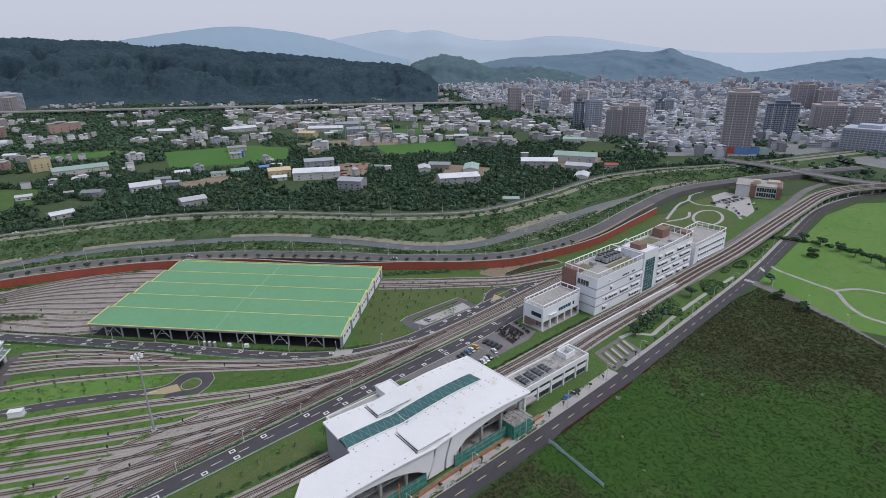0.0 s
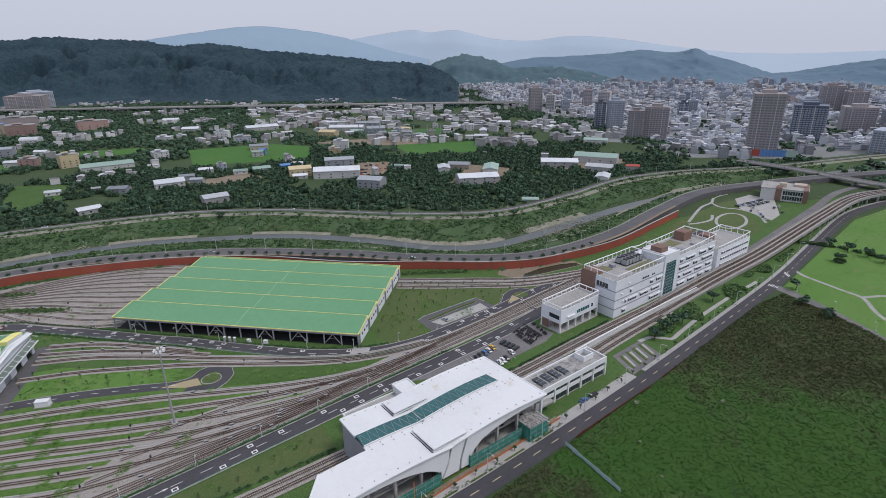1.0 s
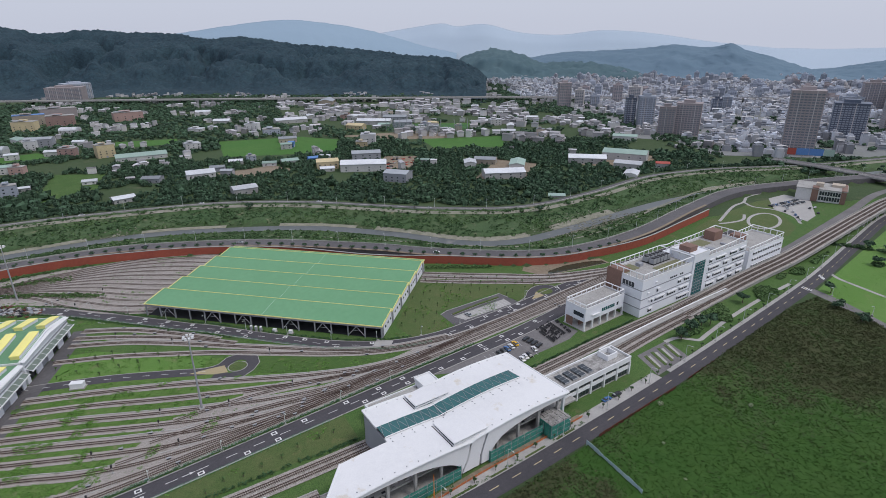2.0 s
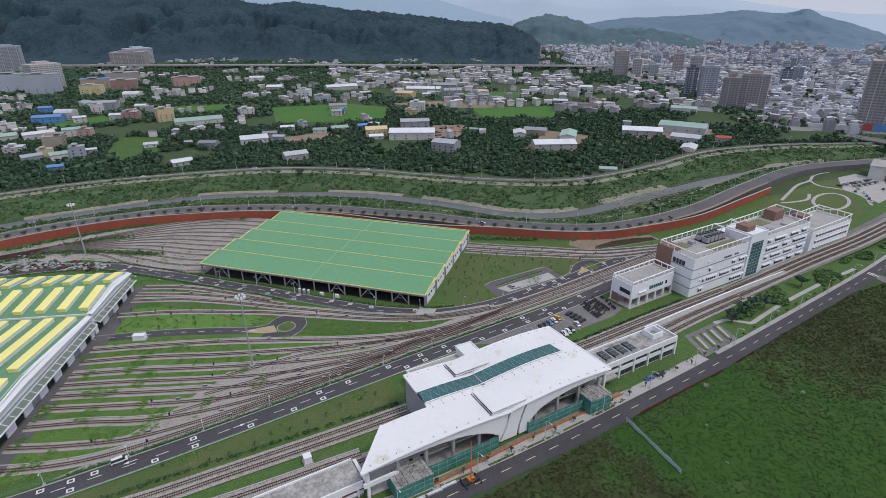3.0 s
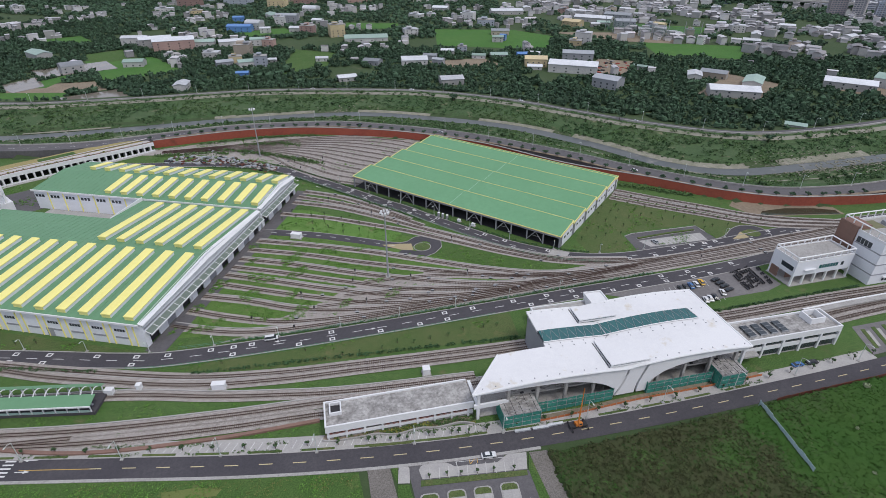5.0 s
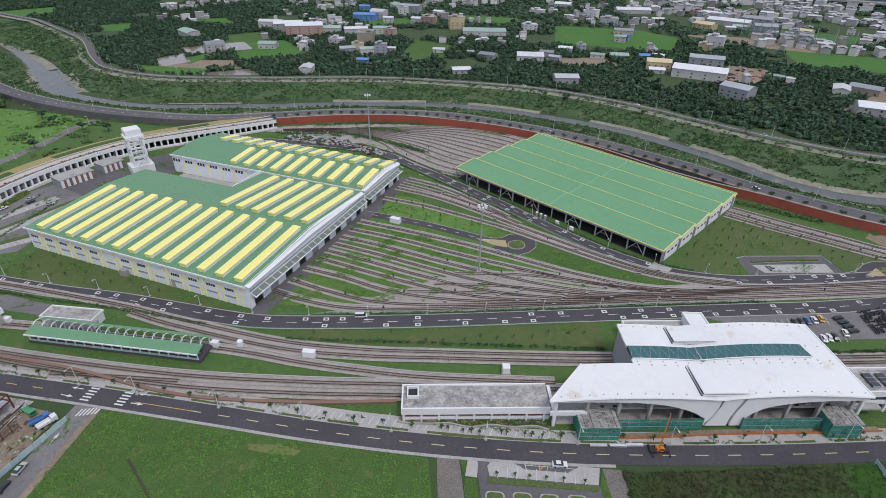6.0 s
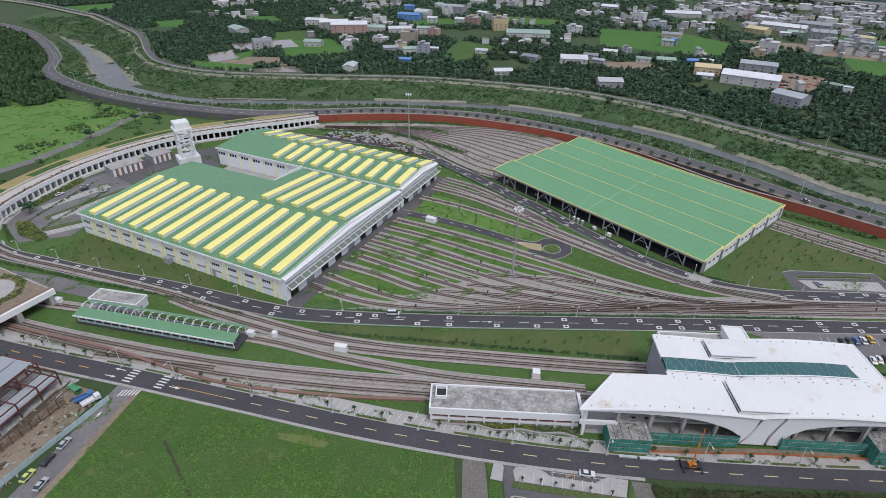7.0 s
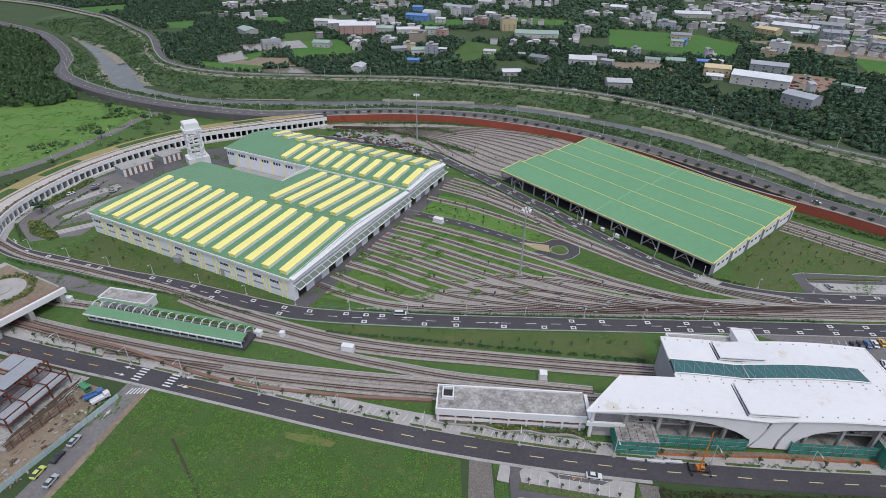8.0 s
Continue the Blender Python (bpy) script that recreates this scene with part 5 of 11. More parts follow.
sheet("lawn", [(-172, 236), (-64, 181), (-74, 183), (-120, 198.5), (-150, 206), (-181, 216)], -0.02, GRASS, "lawn along the depot hall", "lawn")
sheet("meadow", [(-98.5, 132.2), (-65, 123.2), (-25, 112.8), (6, 105.8), (7, 60), (-118, 60), (-111.5, 80), (-106.8, 100), (-102.6, 120)], -0.04, MEADOW, "bright green meadow beside the front road", "meadow")
sheet("meadow", [(346, 92), (460, 98), (540, 102), (602, 92), (690, 20), (560, -40), (330, 0), (320, 40)], -0.04, BRIGHT_MEADOW, "bright green meadow beyond the strip road", "meadow")
sheet("gravel_patch", [(8.6, 105.6), (15.2, 104.5), (15.4, 74), (6.8, 74)], -0.03, DARK_GRAVEL, "bare gravel patch beside the car park", "gravel")
sheet("gravel_patch", [(57, 98.2), (62.6, 97.4), (61.4, 74), (55.5, 74)], -0.03, DARK_GRAVEL, "bare gravel patch beside the scrub", "gravel")
sheet("building_site", [(-112, 131), (-126, 136), (-160, 146), (-200, 156), (-200, 90), (-124, 92), (-116, 108)], -0.03, EARTH, "bare earth of a building site", "earth")
POND_WATER = material("pond_water", (0.030, 0.042, 0.028), (0.045, 0.055, 0.036), rough=0.12, spec=0.5, big=0.05, fine=0.3)
sheet("pond_bank", [(238, 222), (246, 228), (262, 220), (280, 211), (294, 204), (293, 195), (262, 202.4), (243, 207)], 0.0, EARTH, "bare brown earth bank between pond and red wall", "earth")
sheet("pond", [(246, 207.4), (251, 211.2), (266, 210.6), (282, 206), (292, 200.5), (291, 196), (262, 203.4)], 0.014, POND_WATER, "dark green pond below the red wall", "pond")
FORECOURT = [(23.4, 98.2), (23.2, 101.6), (24.2, 102.7), (26, 102.9), (31.2, 101.8), (32.6, 101.0), (33.8, 99.7), (46.4, 97.5), (48.4, 98.5), (50.4, 99.4), (56.2, 98.4), (54.1, 92.9)]
sheet("pavement", FORECOURT, 0.1, PAVING, "pale concrete forecourt with curved kerb line", "pavement", thick=0.2)
sheet("pavement", [(17.7, 104.2), (20.4, 103.8), (20.6, 102.6), (19.7, 98), (16.3, 98.8)], 0.1, PAVING, "small pale paved pad beside the drive", "pavement", thick=0.2)
sheet("planted_bed", [(22.9, 97.9), (53.8, 92.6), (53.4, 90.9), (22.4, 96.0)], 0.12, GRASS, "kerbed planted bed with young trees behind the forecourt", "planted bed", thick=0.2)
sheet("verge", [(15.4, 104.4), (17.4, 104.2), (15.6, 96), (14.6, 74), (19.2, 74), (19.4, 97.6), (16.2, 98.4)], 0.0, MEADOW, "overgrown green verge beside the car park drive", "verge")
sheet("verge", [(54.4, 92.6), (56.8, 98.0), (56.0, 74), (52.6, 74)], 0.05, MEADOW, "overgrown green verge of the car park", "verge")
sheet("car_park", [(20.2, 105), (23.2, 104.6), (34, 102.6), (50.2, 100), (47, 97.2), (55.0, 92), (52.8, 70), (19.4, 70)], 0.0, ROAD_GREY, "dark asphalt car park with planted islands", "car park")
sheet("car_park", [(122, 165), (203, 166), (203.5, 149.5), (194, 147), (150, 148.5), (138, 156)], 0.0, ASPHALT_OLD, "grey asphalt car park behind the station", "car park")
LAWN_PARKING = [(160.2, 207.5), (165.3, 208.9), (202.9, 206.7), (204.5, 190.6), (158.0, 191.6)]
sheet("car_park", LAWN_PARKING, 0.0, ROAD_GREY, "small dark asphalt car park beside the lawn", "car park")
sheet("parking_bays", [(166.8, 194.5), (199.2, 192.6), (200.2, 199.9), (164.2, 201.4)], 0.018, PAVING, "pale paved parking bays beside the lawn", "paving")
strip("kerb", np.array(LAWN_PARKING[:3] + [(203.4, 200)]), -0.2, 0.25, 0.2, CONCRETE, thick=0.3, label="pale kerb round the small car park", category="kerb")
strip("planted_bed", np.array([(164.6, 203.2), (182, 203.6), (199, 203.0)]), -0.7, 0.7, 0.14, CONCRETE, thick=0.2, label="pale kerb of the narrow planted strip", category="kerb")
strip("hedge", np.array([(165, 203.2), (182, 203.6), (198.6, 203.0)]), -0.45, 0.45, 0.75, GRASS, thick=0.7, label="low green hedge between lane and bays", category="hedge")
sheet("car_park", [(-226, 250), (-221, 275), (-214, 300), (-204, 312), (-180, 296), (-176, 262), (-182, 235), (-203, 228)], 0.0, ASPHALT_OLD, "grey asphalt car park with planted strips", "car park")
sheet("service_yard", [(-214, 300), (-206, 315), (-190, 336), (-166, 352), (-140, 364), (-122, 356), (-132, 330), (-160, 316), (-178, 298)], -0.015, ROAD_GREY, "grey asphalt yard between the ramp and the halls", "asphalt")
sheet("service_yard", [(-190, 204), (-165, 199), (-142, 190), (-141, 183), (-166, 190), (-186, 196)], -0.01, ASPHALT_OLD, "grey asphalt lay-by beside the platform", "asphalt")
sheet("forest_floor", [(-700, 1000), (-520, 760), (-420, 625), (-385, 545), (-312, 470), (-370, 448), (-480, 430), (-900, 600)], -0.06, GROUND, "shaded earth under the plantation", "earth")
sheet("meadow", [(-250, 340), (-240, 400), (-228, 428), (-262, 448), (-330, 470), (-420, 440), (-520, 425), (-520, 300), (-330, 250), (-280, 290)], -0.05, BRIGHT_MEADOW, "green meadow beyond the ramp", "meadow")
sheet("plaza", [(538, 197), (563, 193.6), (560, 170), (511.6, 149), (489.5, 147.4), (507, 180)], -0.01, PAVING, "pale paved plaza with parked cars", "plaza")
sheet("park_lawn", [(395, 170), (402, 196), (440, 200), (520, 200), (560, 182), (512, 183), (468, 147), (440, 142)], -0.03, GRASS, "park lawn with looping paths", "lawn")
sheet("meadow", [(-238, 296), (-256, 340), (-240, 396), (-226, 430), (-160, 412), (-100, 410), (-150, 388), (-200, 356)], -0.045, YARD_GRASS, "rough green verge between the ramp and the road", "verge")
PARK_ROAD = spline([(360, 133), (408, 131), (480, 133), (562, 136), (631, 139), (700, 128)], 6)
strip("road", PARK_ROAD, -3.5, 3.5, 0.02, ASPHALT_OLD, label="grey road along the viaduct", category="road")
LEFT_ROAD = spline([(-330, 255), (-290, 290), (-268, 316), (-256, 346), (-245, 388), (-241, 420), (-232, 436)], 5)
strip("path", spline([(228, 116), (237, 113.9), (242, 106.6), (251.3, 106.8), (274.6, 107.9), (311, 107.8), (348, 106)], 3), -1.1, 1.1, 0.03, PAVING, label="pale winding footpath beside the eastern road", category="path")
strip("road", LEFT_ROAD, -3.6, 3.6, 0.02, ASPHALT_OLD, label="grey road from the river bridge past the meadow", category="road")
STRIP_ROAD = spline([(348, 95), (341, 76), (324, 46), (308, 22), (285, -15)], 5)
strip("road", STRIP_ROAD, -3.4, 3.4, 0.01, ASPHALT_OLD, label="grey lane between scrub and meadow", category="road")
FIELD_PATH = spline([(384, 96), (379.6, 90.8), (371.7, 68.2), (367.6, 56.1), (351.6, 46.5), (341.9, 36.9), (340.5, 27.6), (336, 0)], 4)
strip("path", spline([(367.8, 57.0), (381.1, 47.2), (384.4, 35.0), (385, 0)], 4), -1.2, 1.2, 0.004, CONCRETE, label="pale footpath branching through the meadow", category="path")
strip("path", FIELD_PATH, -1.2, 1.2, 0.0, CONCRETE, label="pale footpath through the meadow", category="path")
for k, walk_ in enumerate(([(430, 189.4), (440, 185), (455, 182.4), (470, 188)], [(436, 192.3), (485, 205), (508, 206), (530, 212), (560, 208)], [(508, 206), (499.4, 193.2), (504.2, 177.5), (496.2, 159.9), (479.5, 148.4)])):
    strip("path", spline(walk_, 3), -1.2, 1.2, -0.014 + 0.003 * k, PAVING, label="pale winding footpath in the park lawn", category="path")
for centre, rx, ry, turn in (((465, 170), 24, 11, 0.25),):
    ring = np.array([(centre[0] + rx * math.cos(a) * math.cos(turn) - ry * math.sin(a) * math.sin(turn), centre[1] + rx * math.cos(a) * math.sin(turn) + ry * math.sin(a) * math.cos(turn))
                     for a in np.linspace(0, 2 * math.pi, 33)])
    strip("path", ring, -1.2, 1.2, -0.012 + 0.002 * turn, PAVING, label="pale looping footpath in the park lawn", category="path")
LOOP_ROAD = spline([(-28, 268), (-4, 258), (11, 251), (29, 240.5), (44, 231.5), (52, 231), (56, 234), (61.5, 233.5), (64.5, 229.5), (63.5, 225), (60, 221.5), (55.5, 219.5), (51, 221), (46, 226)], 2.5)
strip("road", LOOP_ROAD, -2.8, 2.8, 0.026, ASPHALT, label="dark asphalt loop road ending in a turning circle", category="road")
strip("kerb", LOOP_ROAD, 2.8, 3.1, 0.12, CONCRETE, thick=0.2, label="grey kerb along the loop road", category="kerb")
sheet("turning_island", [(56.9 + 4.4 * math.cos(a), 226.3 + 4.2 * math.sin(a)) for a in np.linspace(0, 2 * math.pi, 25)[:-1]], 0.16, CONCRETE, "kerb of the round grass island", "kerb", thick=0.2)
sheet("turning_lawn", [(56.9 + 4.0 * math.cos(a), 226.3 + 3.8 * math.sin(a)) for a in np.linspace(0, 2 * math.pi, 25)[:-1]], 0.22, GRASS, "round grass island in the turning circle", "lawn", thick=0.1)
HATCH = material("yellow_hatching", (0.44, 0.36, 0.20), (0.36, 0.30, 0.19), rough=0.8, fine=1.2)
sheet("hatched_area", [(37.5, 234.0), (46, 232.6), (52.4, 231.0), (51.9, 224.4), (46.2, 226.6)], 0.034, HATCH, "worn yellow hatching beside the turning circle", "road marking")
LOOP_TWO = spline([(198, 189), (206, 189.8), (213, 192), (219, 196), (226, 198), (231.6, 196), (233.4, 191.4), (231, 187), (226, 185.6), (220, 186.4), (212, 188)], 2)
strip("road", LOOP_TWO, -2.3, 2.3, 0.024, ASPHALT, label="dark asphalt turning circle beside the pond lawn", category="road")
strip("kerb", LOOP_TWO[:-6], 2.3, 2.6, 0.12, CONCRETE, thick=0.2, label="grey kerb of the turning circle", category="kerb")
sheet("turning_lawn", [(226.6 + 4.2 * math.cos(a), 191.8 + 3.8 * math.sin(a)) for a in np.linspace(0, 2 * math.pi, 25)[:-1]], 0.12, GRASS, "round grass island in the small turning circle", "lawn", thick=0.15)
sheet("hatched_area", [(212, 189.6), (216.5, 191.6), (221.6, 195), (221.8, 188.6), (218, 188.4)], 0.034, HATCH, "worn yellow hatching beside the small turning circle", "road marking")

# kerbs along the service roads
for line, off in ((DEPOT_ROAD, 3.8), (DEPOT_ROAD, -4.2), (SHED_ROAD, 3.4), (SHED_ROAD, -3.8)):
    strip("kerb", line, off, off + 0.4, 0.16, CONCRETE, thick=0.25, label="pale concrete kerb of the service road", category="kerb")
# red edging strip and low wall beside the front tracks
FRONT_EDGE = spline([(-230, 190), (-170, 167), (-120, 152.5), (-76, 136.5), (-36, 130.3), (-3, 128.4)], 4)
strip("low_wall", FRONT_EDGE, -0.6, 0.6, 0.7, BROWN_TILE, thick=0.9, label="low red-brown wall beside the main line", category="wall")
strip("pavement", spline([(-205, 172), (-150, 155), (-105, 143.5), (-65, 132.5), (-25, 122), (-3, 117)], 4), 0.4, 5.2, 0.09, PAVING, thick=0.2, label="pale paved walkway with tree pits", category="pavement")


# ---- railway tracks: ballast bed, concrete sleepers, rails ----
TRACK_COUNT = 0
SLEEPER_PALE = material("pale_concrete_sleeper", (0.34, 0.305, 0.28), (0.29, 0.255, 0.235), rough=0.9, per_island=0.2)
TRACK_LINES = []


def track(points, label="railway track on concrete sleepers and brown ballast", bed=2.35, step=3.0):
    global TRACK_COUNT
    TRACK_COUNT += 1
    line = spline(points, step)
    z = line[:, 2] if line.shape[1] == 3 else np.zeros(len(line))
    lift = 0.004 * TRACK_COUNT
    TRACK_LINES.append(line[::3, :2])
    t = thing("railway_track", label, "railway track", kind="structure")
    put("ballast_bed", mesh_from("ballast_bed", *ribbon(line, -bed, bed, z + 0.03 + lift), BALLAST), t)
    pts, d = along(np.column_stack([line[:, :2], z]), 0.66)
    nrm = np.stack([-d[:, 1], d[:, 0]], 1)
    half, w, h0, h1 = 1.08, 0.13, 0.04 + lift, 0.16 + lift
    k = len(pts)
    corners = []
    for sa, sb in ((-1, -1), (1, -1), (1, 1), (-1, 1)):
        corners.append(pts[:, :2] + nrm * half * sa + d * w * sb)
    verts = np.concatenate([np.stack([np.column_stack([c, pts[:, 2] + h]) for c in corners], 1) for h in (h0, h1)], 1).reshape(-1, 3)
    base = (np.arange(k) * 8)[:, None]
    faces = np.concatenate([base + np.array(f) for f in ((4, 5, 6, 7), (0, 1, 5, 4), (1, 2, 6, 5), (2, 3, 7, 6), (3, 0, 4, 7))], 0)
    s = put("sleepers", mesh_from("sleepers", verts.tolist(), faces.tolist(), SLEEPER_PALE if "siding" in label or "throat" in label else SLEEPER), t)
    tagged(s, kind="stuff")
    if "siding" not in label and "viaduct" not in label and TRACK_COUNT % 2:
        put("cable_trough", mesh_from("cable_trough", *ribbon(line, bed + 0.1, bed + 0.55, z + 0.14 + lift, 0.2), PAVING), t, "pale concrete cable trough")
    for side in (-0.56, 0.56):
        put("rail", mesh_from("rail", *ribbon(line, side - 0.08, side + 0.08, z + 0.31 + lift, 0.16), RAIL), t)


# front of the large hall
for pts in ([(-55, 194), (-39, 186), (-24, 181), (-5, 178.6), (27, 177.4), (74, 177.4), (130, 177)],
            [(-49.5, 203), (-33, 193.5), (-13, 184.5), (11, 180.5), (39, 179), (74, 177.6)],
            [(-44.5, 212), (-26, 203), (-6, 191.5), (18, 184), (46, 180.3), (80, 178.6), (130, 178.2)],
            [(-39.5, 220.5), (-19, 209), (4, 196.5), (28, 186), (54, 181), (90, 179)],
            [(-36, 227), (-15, 215.5), (9, 202), (34, 190), (62, 182.5), (98, 180)],
            [(-33, 233), (-12, 222), (15, 206.5), (41, 193.5), (71, 184), (104, 180.4), (150, 180.2)],
            [(-30, 239.5), (-7, 228), (20, 212.5), (46, 199), (74, 187.5), (104, 181.6), (150, 181)],
            [(-26, 247.5), (-1, 235.5), (26, 220), (51, 207), (76, 195), (98, 186.5), (122, 182), (160, 181.5)],
            [(-22, 255.5), (5, 242.5), (32, 228), (57, 212.5), (80, 198.5), (104, 187.5), (130, 183), (170, 182)]):
    track(pts)
# turnouts and crossovers where the fan merges
for pts in ([(2, 190.6), (34, 187.4), (66, 181.8), (92, 179.4)], [(14, 195.4), (46, 191.4), (82, 183.4), (108, 180.8)],
            [(24, 203), (56, 199.6), (86, 190.4), (112, 183.6)], [(52, 204.6), (80, 193.6), (104, 185.4), (128, 181.6)]):
    track(pts, "turnout track in the throat of the fan")
# front of the smaller hall, past the shed
track([(-9, 283), (14, 271.5), (35, 257.5), (54, 244), (74, 227), (96, 208.5), (118, 194.5), (147, 185.5), (184, 183), (240, 184), (300, 184)])
track([(-2, 296), (20, 283), (40, 266), (61, 245.5), (78, 229.5), (98, 211), (120, 196), (149, 187)])
track([(1, 303), (22, 288.5), (43, 270), (63, 247.5)])
track([(5, 309), (24, 296), (40, 279), (58, 256)])
# the throat going east
for y in (175.8, 178.6, 181.2):
    track([(96, y + 1.5), (140, y + 0.6), (190, y), (240, y), (300, y - 1), (345, y - 12), (385, y - 36)], "railway track through the throat of the yard")
# fan behind the shed
for k in range(13):
    f = k / 12
    a = np.array([(39, 311), (20, 325), (1, 349), (-19, 370), (-44, 385), (-85, 398)], float)
    b = np.array([(102, 367), (78, 390), (44, 402), (6, 409), (-34, 412), (-86, 408)], float)
    g = np.array([f, f, f ** 0.9, 0.15 + 0.75 * f, 0.5 + 0.45 * (f - 0.5), 0.5 + 0.3 * (f - 0.5)])[:, None]
    track((a * (1 - g) + b * g).tolist(), "siding of the track fan behind the green shed")
# tracks below the red wall
for k in range(3):
    o = k * 4.2
    track([(186 - o, 259 - o), (203 - o, 243 - o), (221 - o * 0.9, 227 - o), (247 - o * 0.6, 205 - o), (285 - o * 0.4, 188 - o * 0.7)])
# the main line in front and the platform lines
track([(-260, 199), (-200, 180), (-161, 166.5), (-124, 156.3), (-78, 145.8), (-36, 139.6), (-4, 136.2), (40, 131), (100, 126.5), (150, 124.6), (218, 126.4), (270, 125)])
track([(-258, 194), (-200, 175), (-158, 162), (-122, 151.3), (-76, 140.2), (-35, 134.2), (-8, 131.6), (40, 126.5), (100, 122.5), (150, 121), (218, 122.6), (270, 121.8)])
track([(-230, 203), (-180, 184.5), (-140, 176), (-108, 167.4), (-65, 158), (-38, 149.5), (-17, 144), (8, 138.6), (52, 133)])
track([(-226, 232), (-198, 216), (-163, 204.5), (-117, 189), (-89, 177.5), (-48, 162), (-17, 155), (14, 151.2), (55, 146.8), (90, 143.8), (157, 138.6), (210, 136.5), (259, 133.6), (320, 130.6)])
track([(-110, 183.5), (-89, 173.5), (-48, 158), (-17, 151.5), (14, 148), (55, 143.6), (90, 141), (157, 135.6), (210, 133.6), (259, 130.6), (320, 128)])
track([(-124, 150), (-100, 146.5), (-78, 143)])


# ---- railway viaduct to the east ----
VIADUCT = spline([(262, 127.5, 0.05), (300, 126.5, 0.4), (340, 124.5, 1.5), (388, 121, 3), (450, 119.5, 5), (516, 119, 6), (583, 117, 7), (625, 107, 7), (662, 86, 7), (700, 55, 7), (745, 8, 7)], 5)


def build_viaduct():
    v = thing("railway_viaduct", "grey concrete railway viaduct curving away on round piers", "viaduct", kind="structure")
    put("deck", mesh_from("deck", *ribbon(VIADUCT, -6.5, 6.5, VIADUCT[:, 2] - 0.02, 1.3), CONCRETE), v)
    for side in (-6.5, 6.2):
        put("parapet", mesh_from("parapet", *ribbon(VIADUCT, side, side + 0.3, VIADUCT[:, 2] + 0.8, 1.2), CONCRETE), v)
    pts, d = along(VIADUCT, 16.0, 90)
    for p, q in zip(pts, d):
        bm = bmesh.new()
        for s in (-3.6, 3.6):
            c = p[:2] + s * np.array([-q[1], q[0]])
            tube(bm, [(c[0], c[1], -0.2), (c[0], c[1], p[2] - 1.2)], 0.8, 8)
        part("pier", bm, CONCRETE, v)


build_viaduct()
for side in (-3.4, 0.0, 3.4):
    n_ = normals_of(VIADUCT)
    track(np.column_stack([VIADUCT[:, :2] + n_ * side, VIADUCT[:, 2] + 0.06])[::3].tolist(), "railway track on the viaduct")
platform = thing("platform", "long narrow platform with a white edge between the tracks", "platform", kind="structure")
line = spline([(196, 129.6), (222, 129.2), (270, 127.2), (310, 124.6)], 4)
put("slab", mesh_from("slab", *ribbon(line, -1.6, 1.6, 1.0, 1.0), CONCRETE), platform)
put("edge", mesh_from("edge", *ribbon(line, 1.0, 1.8, 1.12, 0.2), WHITE_PAINT), platform)

# ---- curved road ramp on a colonnade, west of the halls ----
RAMP = spline([(-216, 222, 5.5), (-224, 243, 6), (-225, 268, 6), (-217, 303, 6), (-199, 337, 6), (-173, 365, 6), (-142, 382, 6), (-115, 396, 5.6), (-91, 409, 5.2)], 3)


PINK_PAVING = material("pale_pink_paving", (0.50, 0.47, 0.455), (0.43, 0.40, 0.39), (0.55, 0.52, 0.50), rough=0.85, big=0.1, fine=0.8)
GOLD_COVER = material("golden_ground_cover", (0.33, 0.27, 0.115), (0.25, 0.22, 0.09), (0.38, 0.32, 0.16), rough=0.95, big=0.06, fine=0.5, grain=0.3, spread=0.8)


def build_ramp():
    r = thing("road_ramp", "curved white concrete road ramp on a row of square portals", "road ramp", kind="structure")
    put("deck", mesh_from("deck", *ribbon(RAMP, 0.0, 10.5, RAMP[:, 2] - 0.3, 0.8), PINK_PAVING), r)
    put("parapet", mesh_from("parapet", *ribbon(RAMP, -0.4, 0.2, RAMP[:, 2] + 0.9, 2.4), WHITE_PAINT), r)
    put("planter", mesh_from("planter", *ribbon(RAMP, 0.3, 2.1, RAMP[:, 2] + 1.0, 1.3), BROWN_TILE), r)
    # near-black wall paints the shade inside the portals
    put("back_wall", mesh_from("back_wall", *ribbon(RAMP, 5.0, 5.4, RAMP[:, 2] - 1.1, 5.0), DARK), r)
    put("base_wall", mesh_from("base_wall", *ribbon(RAMP, -0.5, 0.1, 0.9, 1.0), WHITE_PAINT), r)
    put("lower_path", mesh_from("lower_path", *ribbon(RAMP, -3.2, -0.6, 0.1, 0.2), PAVING), r)
    pts, d = along(RAMP, 4.1, 1.0)
    for p, q in zip(pts, d):
        m = pose(p[0], p[1], 0, 0, 0, math.degrees(math.atan2(q[1], q[0])))
        part("pillar", boxes((-0.5, 0.5, -0.35, 4.8, 0, 4.8)), WHITE_PAINT, r, m=m)
    # gold-brown garden terrace on the outer side
    put("terrace", mesh_from("terrace", *ribbon(RAMP[6:], 10.6, 24, (RAMP[6:, 2] - 0.25, 4.9), 1.0), GOLD_COVER), r)
    for lo_, hi_ in ((9, 18), (22, 30), (36, 52), (58, 66)):
        put("terrace_lawn", mesh_from("terrace_lawn", *ribbon(RAMP[lo_:hi_], 14, 20.5, (5.66, 5.28)), MEADOW), r)
    put("terrace_path", mesh_from("terrace_path", *ribbon(RAMP[6:], 11.6, 13.2, (5.84, 5.76)), PINK_PAVING), r)
    put("slope", mesh_from("slope", *ribbon(RAMP[6:], 24, 33, (4.9, -0.1)), MEADOW), r)


build_ramp()


